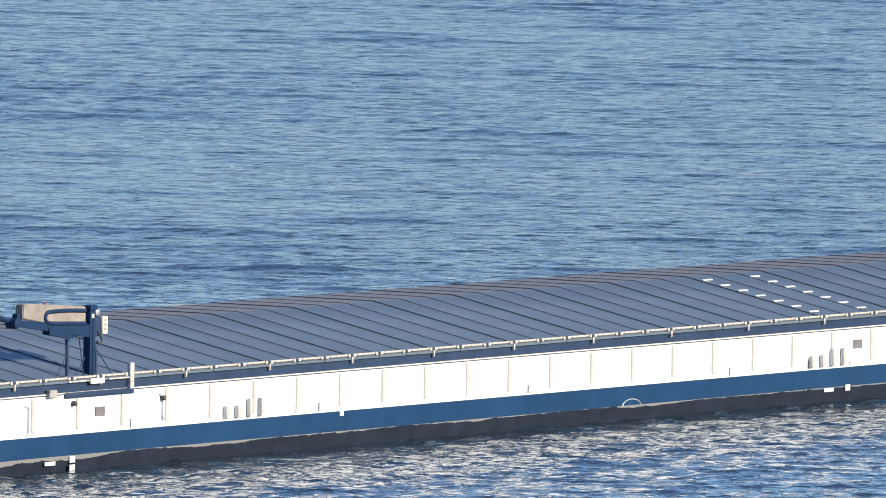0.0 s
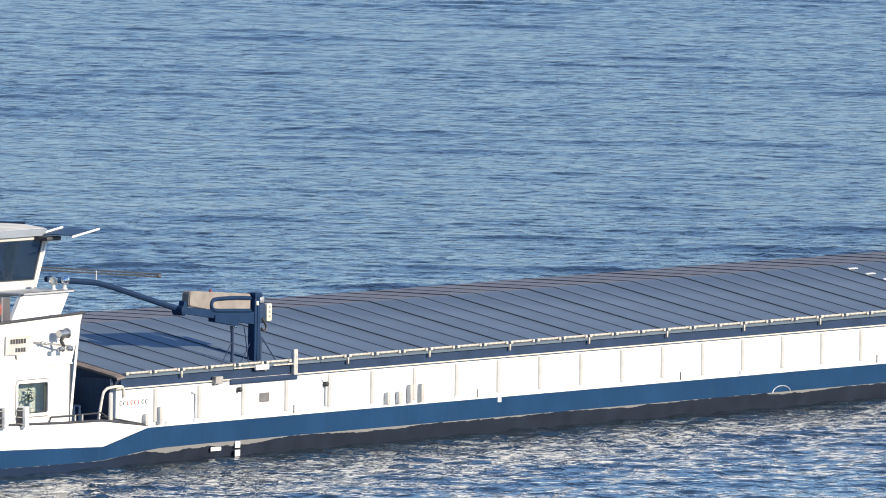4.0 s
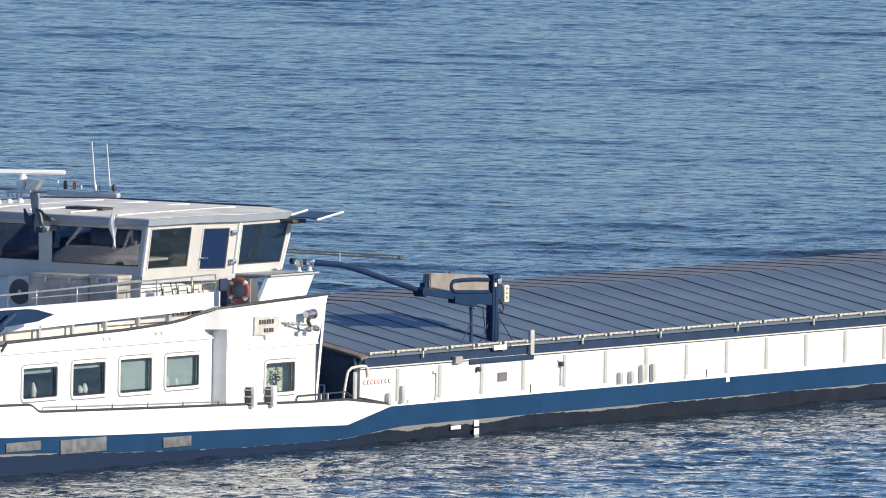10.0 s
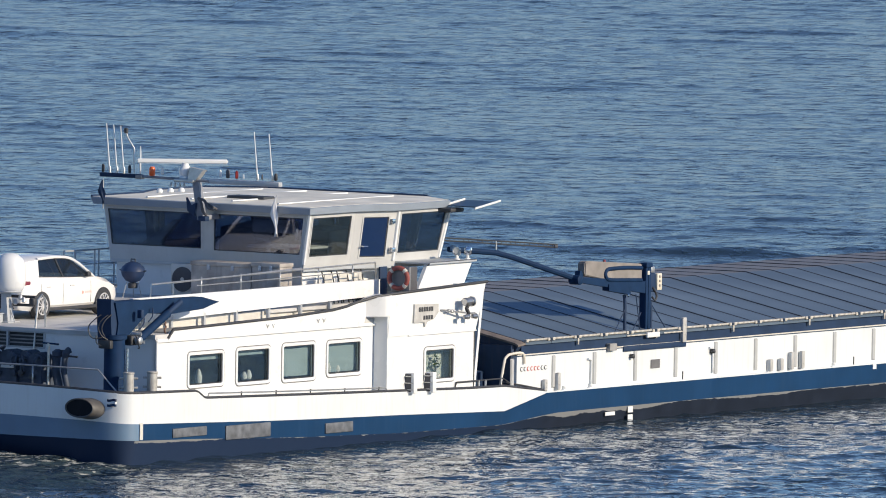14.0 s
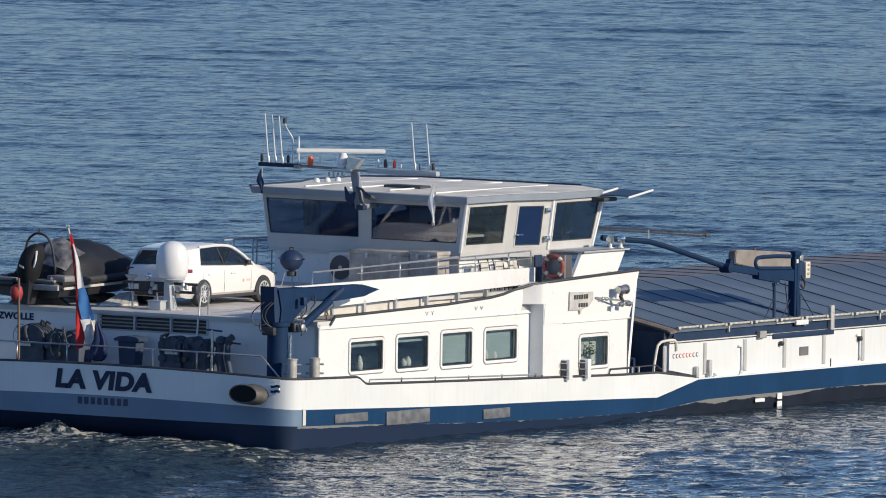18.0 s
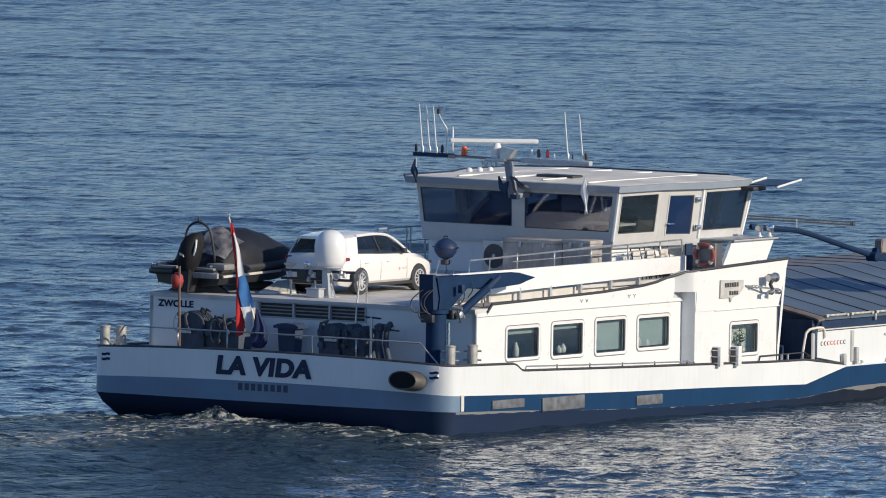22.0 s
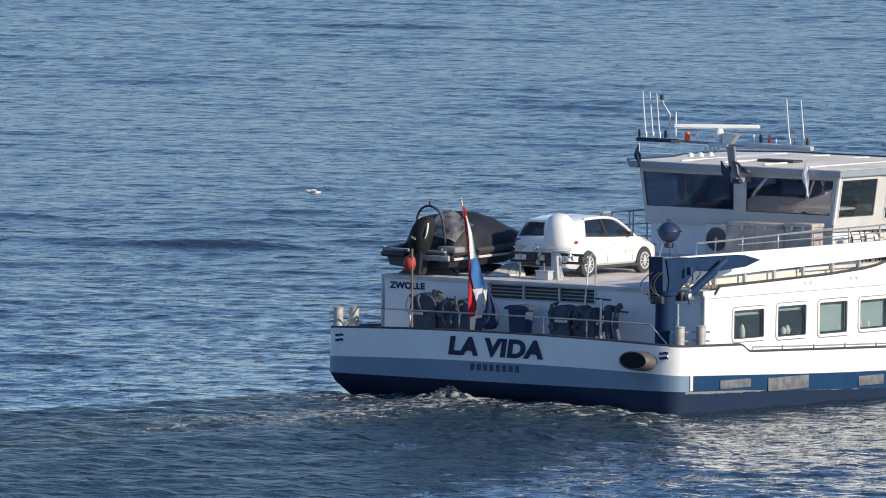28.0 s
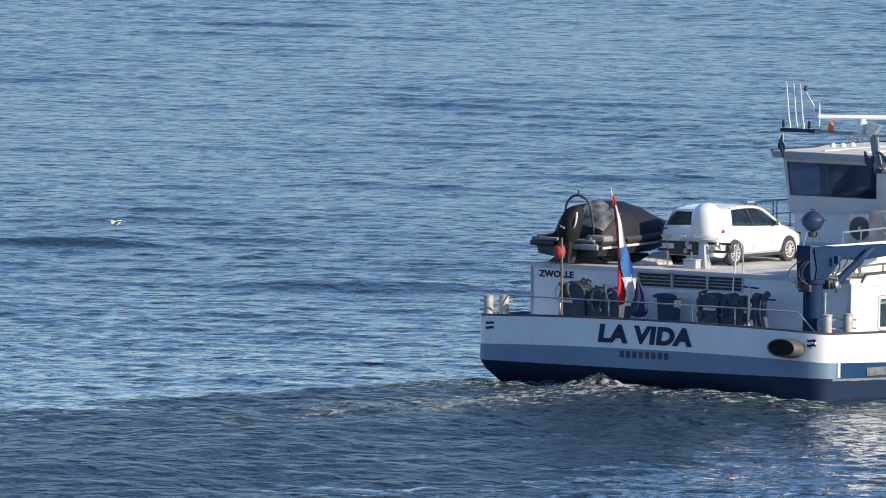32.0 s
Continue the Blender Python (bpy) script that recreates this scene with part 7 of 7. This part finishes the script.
            tube(bm, [(ox + x + 0.205 * math.cos(t), yy, oz + 0.316 + 0.205 * math.sin(t)) for t in [2 * math.pi * q / 24 for q in range(25)]], 0.018, 6)
            for q in range(10):
                t = 2 * math.pi * q / 10
                tube(bm, [(ox + x + 0.03 * math.cos(t), yy, oz + 0.316 + 0.03 * math.sin(t)), (ox + x + 0.21 * math.cos(t), yy, oz + 0.316 + 0.21 * math.sin(t))], 0.016, 5)
            lathe(bm, [(0.05, -0.02), (0.05, 0.02)], (ox + x, yy, oz + 0.316), "y", 12)
            part("rim", bm, RIM, wh, "bright ten-spoke alloy rim")
    bm = bmesh.new()
    box(bm, (ox - 0.02, oy - 0.6, oz + 0.26), (ox + 0.1, oy + 0.6, oz + 0.4), 0.03)
    part("rear_bumper", bm, BLACK, car)
    bm = bmesh.new()
    box(bm, (ox - 0.015, oy - 0.26, oz + 0.6), (ox + 0.02, oy + 0.26, oz + 0.71), 0.01)
    part("plate_holder", bm, PALE, car)
    bm = bmesh.new()
    lathe(bm, [(0.04, -0.003), (0.04, 0.003)], (ox + 2.55, oy - 0.898, oz + 0.58), "y", 12)
    part("door_badge", bm, mat("dull_red_print", (0.6, 0.33, 0.28), 0.5), car)
    bm = bmesh.new()
    for j in range(4):
        box(bm, (ox + 2.66 + 0.07 * j, oy - 0.905, oz + 0.56), (ox + 2.71 + 0.07 * j, oy - 0.894, oz + 0.61))
    part("door_writing_bars", bm, mat("pale_red_print", (0.75, 0.58, 0.54), 0.5), car)
    return car


hatchback((4.08, 1.36, 2.87))


def motorboat():
    b = thing("motorboat", (4.0, 3.75, 2.87), "dark covered motorboat with outboard on a cradle", "boat")
    HULL = mat("black_boat_gelcoat", (0.026, 0.029, 0.036), 0.38, vary=0.25)
    COVER = mat("grey_boat_cover", (0.017, 0.021, 0.03), 0.55, spec=0.25, vary=0.4, scale=1.6, grain=0.5, grain_scale=3)
    yc = 3.85

    def sec(x, w, keel, chine, gun):
        return [(x, yc - w, gun), (x, yc - w * 0.9, chine), (x, yc, keel), (x, yc + w * 0.9, chine), (x, yc + w, gun)]
    bm = bmesh.new()
    loft(bm, [sec(2.25, 0.98, 3.0, 3.1, 3.42), sec(3.2, 1.02, 2.98, 3.1, 3.44), sec(4.8, 1.0, 3.0, 3.14, 3.48), sec(6.0, 0.72, 3.08, 3.25, 3.52), sec(6.9, 0.3, 3.25, 3.38, 3.55), sec(7.3, 0.05, 3.45, 3.5, 3.57)], smooth=False)
    shade_by_angle(part("hull", bm, HULL, b, "black hull"))
    bm = bmesh.new()
    for s in (-1, 1):
        tube(bm, [(2.2, yc + s * 0.98, 3.47), (3.2, yc + s * 1.02, 3.49), (4.8, yc + s * 1.0, 3.52), (6.0, yc + s * 0.74, 3.56), (6.9, yc + s * 0.32, 3.59)], 0.09, 8)
    part("gunwale", bm, BLACK, b)
    bm = bmesh.new()
    for s in (-1, 1):
        tube(bm, [(2.3, yc + s * 1.0, 3.3), (4.8, yc + s * 1.02, 3.36), (6.2, yc + s * 0.66, 3.42)], 0.035, 6)
    part("rubbing_strake", bm, PALE, b)
    # cover: stretched over windscreen, ridged
    bm = bmesh.new()
    rings = []
    for x, w, top in ((2.75, 0.86, 3.75), (3.1, 0.95, 4.25), (3.6, 1.0, 4.42), (4.2, 1.0, 4.43), (4.8, 0.98, 4.36), (5.4, 0.9, 4.2), (5.8, 0.82, 4.03), (6.4, 0.64, 3.88), (7.0, 0.36, 3.74), (7.45, 0.04, 3.64)):
        r = []
        for q in range(17):
            t = math.pi * q / 16
            wob = 1 + 0.035 * math.sin(7 * t + 3 * x)
            r.append((x + 0.05 * math.sin(5 * t), yc - w * math.cos(t) * wob, 3.44 + (top - 3.44) * (math.sin(t) ** 0.8) * wob))
        rings.append(r)
    loft(bm, rings)
    part("cover", bm, COVER, b, "dark grey canvas cover")
    # clear sheet let into the cover behind the arch
    bm = bmesh.new()
    rings = []
    for k in range(9):
        x = 2.8 + 0.085 * k
        w, top = np.interp(x, (2.75, 3.1, 3.6), (0.86, 0.95, 1.0)), np.interp(x, (2.75, 3.1, 3.6), (3.75, 4.25, 4.46))
        r = []
        for q in range(12):
            t = math.pi * (0.2 + 0.33 * q / 11)
            wob = 1.03 + 0.035 * math.sin(7 * t + 3 * x) + 0.012 * math.sin(23 * t + 9 * x)
            r.append((x - 0.02 + 0.05 * math.sin(5 * t), yc - w * math.cos(t) * wob, 3.45 + (top - 3.44) * (math.sin(t) ** 0.8) * wob))
        rings.append(r)
    loft(bm, rings, close=False)
    part("rear_screen", bm, mat("milky_plastic_screen", (0.24, 0.24, 0.25), 0.3, vary=0.8, scale=3.5, streak=0.7, dirt=(0.03, 0.03, 0.035)), b, "milky clear sheet in the cover")
    # bathing platform and seat pads
    bm = bmesh.new()
    box(bm, (1.95, yc - 0.98, 3.32), (2.7, yc - 0.15, 3.46), 0.04)
    box(bm, (1.95, yc + 0.25, 3.32), (2.7, yc + 0.98, 3.46), 0.04)
    part("swim_platform", bm, HULL, b)
    bm = bmesh.new()
    box(bm, (1.92, 2.76, 3.27), (2.0, 3.5, 3.41), 0.02)
    part("step_pad", bm, mat("dull_step_pad", (0.36, 0.36, 0.35), 0.6, vary=0.4, scale=5), b)
    bm = bmesh.new()
    lathe(bm, [(0.02, -0.08), (0.06, -0.05), (0.07, 0.05), (0.03, 0.08)], (2.05, yc + 0.85, 3.56), "x", 12)
    part("stern_lamp", bm, CHROME, b)
    bm = bmesh.new()
    lathe(bm, [(0.02, -0.06), (0.05, -0.04), (0.05, 0.04), (0.03, 0.06)], (2.1, yc - 0.8, 3.56), "x", 12)
    part("stern_lamp", bm, CHROME, b)
    bm = bmesh.new()
    box(bm, (2.12, 2.68, 3.47), (2.6, 3.24, 3.63), 0.05)
    part("seat_pad", bm, mat("cream_seat_vinyl", (0.24, 0.24, 0.24), 0.5, vary=0.3, scale=4), b, "cream seat pad")
    for y0, y1 in ((yc - 0.92, yc - 0.3), (yc + 0.3, yc + 0.92)):
        bm = bmesh.new()
        box(bm, (2.0, y0, 3.46), (2.45, y1, 3.52), 0.02)
        part("platform_pad", bm, mat("grey_deck_pad", (0.3, 0.3, 0.29), 0.6, vary=0.3, scale=4), b)
    # towing arch
    bm = bmesh.new()
    arch = [(2.7, yc + 0.35, 3.5), (2.62, yc + 0.33, 4.14), (2.6, yc + 0.25, 4.44), (2.58, yc + 0.03, 4.6), (2.58, yc - 0.21, 4.58), (2.6, yc - 0.4, 4.41), (2.65, yc - 0.46, 4.06), (2.75, yc - 0.48, 3.5)]
    tube(bm, flow(arch), 0.032, 8)
    part("towing_arch", bm, BLACK, b)
    bm = bmesh.new()
    tube(bm, [(2.58, yc - 0.08, 4.6), (2.58, yc - 0.08, 4.74)], 0.025, 6)
    part("arch_light", bm, BLACK, b)
    for y in (0.32, -0.44):
        bm = bmesh.new()
        tube(bm, [(2.62, yc + y, 4.2), (3.3, yc + y * 1.3, 3.6)], 0.02, 6)
        part("arch_stay", bm, BLACK, b)
    # outboard: a tall cowl that leans forward, narrowing to its leg
    bm = bmesh.new()
    ym = 3.64
    rings = []
    for z, x, c, w, d in ((3.36, 1.98, 3.66, 0.15, 0.2), (3.5, 1.94, 3.64, 0.2, 0.27), (3.68, 1.92, 3.61, 0.235, 0.31), (3.9, 1.92, 3.57, 0.25, 0.33), (4.12, 1.94, 3.52, 0.24, 0.31), (4.28, 1.97, 3.48, 0.19, 0.26), (4.37, 2.0, 3.45, 0.11, 0.16), (4.39, 2.0, 3.44, 0.05, 0.06)):
        ring = []
        for q in range(20):
            a = 2 * math.pi * q / 20
            ring.append((x + d * math.copysign(abs(math.sin(a)) ** 0.7, math.sin(a)), c + w * math.copysign(abs(math.cos(a)) ** 0.7, math.cos(a)), z))
        rings.append(ring)
    loft(bm, rings)
    motor = part("outboard", bm, mat("matt_black_cowl", (0.018, 0.02, 0.024), 0.7, vary=0.4, spec=0.2), b, "black outboard motor cowl")
    bm = bmesh.new()
    hexa(bm, [(1.78, ym - 0.09, 2.92), (2.1, ym - 0.09, 2.92), (2.1, ym + 0.09, 2.92), (1.78, ym + 0.09, 2.92)], [(1.72, ym - 0.17, 3.5), (2.25, ym - 0.17, 3.5), (2.25, ym + 0.17, 3.5), (1.72, ym + 0.17, 3.5)])
    part("leg", bm, HULL, motor)
    bm = bmesh.new()
    tube(bm, flow([(1.78, 3.3, 4.22), (1.72, 3.27, 4.08), (1.7, 3.29, 3.94), (1.74, 3.36, 3.84)]), 0.026, 6)
    part("trim_stripe", bm, WHITE_CLEAN, motor)
    bm = bmesh.new()
    prism(bm, [(3.54, 3.8), (3.66, 3.84), (3.68, 3.9), (3.56, 3.86)], 0, 1.58, 1.62)
    part("badge", bm, PALE, motor)
    # cradle
    for x in (2.7, 5.0):
        bm = bmesh.new()
        hexa(bm, [(x, yc - 0.9, 2.87), (x + 0.12, yc - 0.9, 2.87), (x + 0.12, yc + 0.9, 2.87), (x, yc + 0.9, 2.87)], [(x, yc - 0.6, 3.06), (x + 0.12, yc - 0.6, 3.06), (x + 0.12, yc + 0.6, 3.06), (x, yc + 0.6, 3.06)])
        part("cradle_beam", bm, BLACK, b)
    return b


motorboat()
w = thing("gangplank", (3.5, 2.0, 2.87), "cream white gangplank boards lying slanted on the roof deck", "plank")
CREAM_BOARD = mat("cream_board_paint", (0.7, 0.68, 0.6), 0.5, vary=0.2, scale=4)
for k in range(4):
    f0, f1 = k / 4 + 0.008, (k + 1) / 4 - 0.008
    bm = bmesh.new()
    ends = []
    for f in (f0, f1):
        ends.append((V(3.13, 2.33, 2.93).lerp(V(3.85, 1.68, 2.93), f), V(4.75, 2.86, 3.1).lerp(V(4.95, 2.5, 3.16), f)))
    drop = V(0, 0, -0.05)
    top = [ends[0][0], ends[1][0], ends[1][1], ends[0][1]]
    hexa(bm, [p + drop for p in top], top)
    part("board", bm, CREAM_BOARD, w)
for f, z in ((0.06, 2.88), (0.9, 3.04)):
    bm = bmesh.new()
    a, c2 = V(3.13, 2.33, z).lerp(V(4.75, 2.86, z), f), V(3.85, 1.68, z).lerp(V(4.95, 2.5, z), f)
    tube(bm, [a, c2], 0.03, 6)
    tube(bm, [a, (a.x, a.y, 2.87)], 0.02, 6)
    tube(bm, [c2, (c2.x, c2.y, 2.87)], 0.02, 6)
    part("bearer", bm, STEEL, w)
# port rail of the roof deck
r = thing("deck_rail", (11.3, 3.5, 3.13), "grey steel railing on the upper deck", "railing")
for z, rad in ((4.15, 0.024), (3.8, 0.016), (3.48, 0.016)):
    bm = bmesh.new()
    tube(bm, [(10.25, 3.5, z), (12.45, 3.5, z), (12.45, 3.0, z)], rad, 6)
    part("rail_bar", bm, ALU, r)
for x in (10.25, 10.75, 11.6, 11.78, 12.45):
    bm = bmesh.new()
    tube(bm, [(x, 3.5, 3.13), (x, 3.5, 4.15)], 0.024, 6)
    part("post", bm, ALU, r)

# ---------------------------------------------------------------- gull
gull = tagged(new("gull"), "white gull gliding low over the water", "bird")
BASE[gull] = V(0, 0, 0)
GULL = mat("white_feathers", (0.8, 0.8, 0.8), 0.7, vary=0.08)
bm = bmesh.new()
loft(bm, [[(x, r * math.cos(t), z + r * math.sin(t)) for t in [2 * math.pi * q / 12 for q in range(12)]] for x, r, z in ((-0.2, 0.02, 0.02), (-0.1, 0.05, 0.0), (0.04, 0.07, 0.0), (0.14, 0.05, 0.03), (0.2, 0.045, 0.05), (0.25, 0.02, 0.05))])
part("body", bm, GULL, gull)
bm = bmesh.new()
tube(bm, [(0.24, 0, 0.05), (0.3, 0, 0.04)], 0.012, 6, r2=0.004)
part("beak", bm, ORANGE, gull)
wings = []
for s in (-1, 1):
    bm = bmesh.new()
    a = [(0.08, 0, 0.0), (-0.08, 0, 0.0)]
    m1 = [(0.1, s * 0.18, 0.02), (-0.05, s * 0.18, 0.02)]
    t1 = [(0.01, s * 0.38, 0.0), (-0.04, s * 0.37, 0.0)]
    rings = [[(x, y, z + d) for x, y, z in p] + [(x, y, z - d) for x, y, z in p[::-1]] for p, d in ((a, 0.014), (m1, 0.01), (t1, 0.004))]
    loft(bm, rings)
    wings.append(part("wing", bm, GULL, gull))
    wings[-1].location = (0, s * 0.05, 0.03)
# ---------------------------------------------------------------- wake
def wake_mid(x):
    return 0.2 - 0.18 * max(0, -x)


def wake_half(x):
    return 7.2 + 0.34 * max(0, -x)


def wake_height(x, y):
    """How high the churned water stands: lumpy by the stern, a low swell along its port edge, dipping under the river at the rim."""
    s = (y - wake_mid(x)) / wake_half(x)
    edge = max(0, 1 - abs(s) ** 1.8) * min(1, (62 + x) / 24)
    edge *= 1 + 0.45 * noise.noise((x * 0.16, y * 0.3, 9.4))
    near = math.exp(x / 8)
    lump = noise.noise((x * 0.45, y * 0.8, 3.1)) * 0.07 + noise.noise((x * 1.1, y * 1.3, 7.7)) * 0.07 + noise.noise((x * 2.3, y * 2.7, 5.2)) * 0.03
    boil = (0.16 + 0.3 * noise.noise((x * 2.1, y * 2.6, 1.3)) + 0.12 * noise.noise((x * 5.5, y * 6.5, 4.4))) * math.exp(-((y - 1.1) / 0.8) ** 2 - ((x + 1.0) / 0.6) ** 2)
    ridge = 0.06 * math.exp(-((y - 5.4 + 0.1 * x) / 0.7) ** 2) * max(0, min(1, (40 + x) / 25))
    return -0.12 - 0.115 + 0.27 * edge + (lump * (0.8 + 0.5 * near) + ridge + boil) * min(1, 4 * edge)


def wake():
    """The churned trail behind the stern; its edges dip under the river."""
    w = thing("wake", (0, 0, 0), "churned grey-green wake trailing behind the stern", "wake")
    tagged(w, kind="stuff")
    bm = bmesh.new()
    nx, ny = 440, 190
    grid = []
    for i in range(nx):
        x = 0.9 - 62 * (i / (nx - 1)) ** 1.15
        across = [wake_mid(x) + wake_half(x) * (2 * j / (ny - 1) - 1) for j in range(ny)]
        grid.append([bm.verts.new((x, y, wake_height(x, y))) for y in across])
    for a, c in zip(grid, grid[1:]):
        for k in range(ny - 1):
            f = bm.faces.new((a[k], a[k + 1], c[k + 1], c[k]))
            f.smooth = True
    tagged(part("churned_water", bm, water_material("stirred_water", (0.019, 0.043, 0.066), True), w), kind="stuff")
    rng = random.Random(8)
    FOAM = mat("river_foam", (0.34, 0.35, 0.34), 0.8, vary=0.3, scale=6, grain=0.6, grain_scale=20)
    bm = bmesh.new()

    def fleck(x, y, r, h, stretch, lift=0.0):
        """An uneven low lump of foam."""
        rings = []
        a0 = rng.random() * 6
        base = wake_height(x, y) + lift
        for q, hh in ((1.0, -0.4), (0.75, 0.5), (0.35, 0.9)):
            rings.append([(x + stretch * r * q * math.cos(t) * (0.7 + 0.5 * rng.random()), y + r * q * math.sin(t) * (0.7 + 0.5 * rng.random()), base + h * hh) for t in [2 * math.pi * k / 7 + a0 for k in range(7)]])
        loft(bm, rings)
    # the boil over the screw
    for k in range(160):
        fleck(-1.0 + rng.gauss(0, 0.4), 1.1 + rng.gauss(0, 0.6), 0.008 + 0.02 * rng.random() ** 3, 0.008, 1.2)
    # loose flecks where the foam is thickest
    for k in range(1100):
        x = -0.2 - 6 * rng.random() ** 2
        y = 0.1 + rng.gauss(0, 0.6) if x < -1 else rng.uniform(-4.6, 5.0)
        c = noise.noise((x * 0.9, y * 1.4, 1.7))
        if c > 0.12:
            fleck(x, y, 0.008 + 0.05 * rng.random() ** 3, 0.004 + 0.008 * rng.random(), 0.4 + 1.2 * rng.random())
    tagged(part("foam", bm, FOAM, w, "white foam flecks"), kind="stuff")


wake()


# ---------------------------------------------------------------- movement
# the gull: seconds, metres across, metres up, heading
GULL_WAY = [(0, 60, 5.1, 180), (20, 34, 3.6, 180), (24, 19, 2.5, 180), (25, 15.2, 1.77, 180), (25.5, 11.6, 1.67, 180), (26, 8.1, 1.62, 180), (26.5, 4.5, 1.57, 180), (27, 1, 1.52, 180), (27.5, -1.91, 1.69, 180), (27.7, -2.71, 1.67, 180),
            (27.9, -3.33, 1.48, 178), (28.1, -4.2, 1.44, 178), (28.3, -4.93, 1.35, 176), (28.6, -6.03, 1.38, 176), (29, -7.2, 1.37, 174), (29.5, -8.51, 1.35, 172), (30, -9.65, 1.37, 140), (30.5, -10.19, 1.25, 95),
            (31, -10.35, 1.01, 65), (31.5, -10.08, 0.81, 50), (32, -9.49, 0.48, 45)]


def motions():
    for ob, base in RIDERS:
        walk(ob, [(float(t), ship(float(t)) @ base) for t in range(33)])
    walk(river, [(0.0, pose(0, 0, 0)), (32.0, pose(-33, 0, 0))])
    walk(gull, [(float(t), pose(x, 505, z, 0, 0, h)) for t, x, z, h in GULL_WAY])
    for s, wing in zip((-1, 1), wings):
        flaps = [(0.0, 8)] + [(26.0 + 0.16 * k, 34 if k % 2 else -22) for k in range(25)] + [(30.4, 12), (32.0, 6)]
        walk(wing, [(t, pose(0, s * 0.05, 0.03, s * a, 0, 0)) for t, a in flaps])


motions()
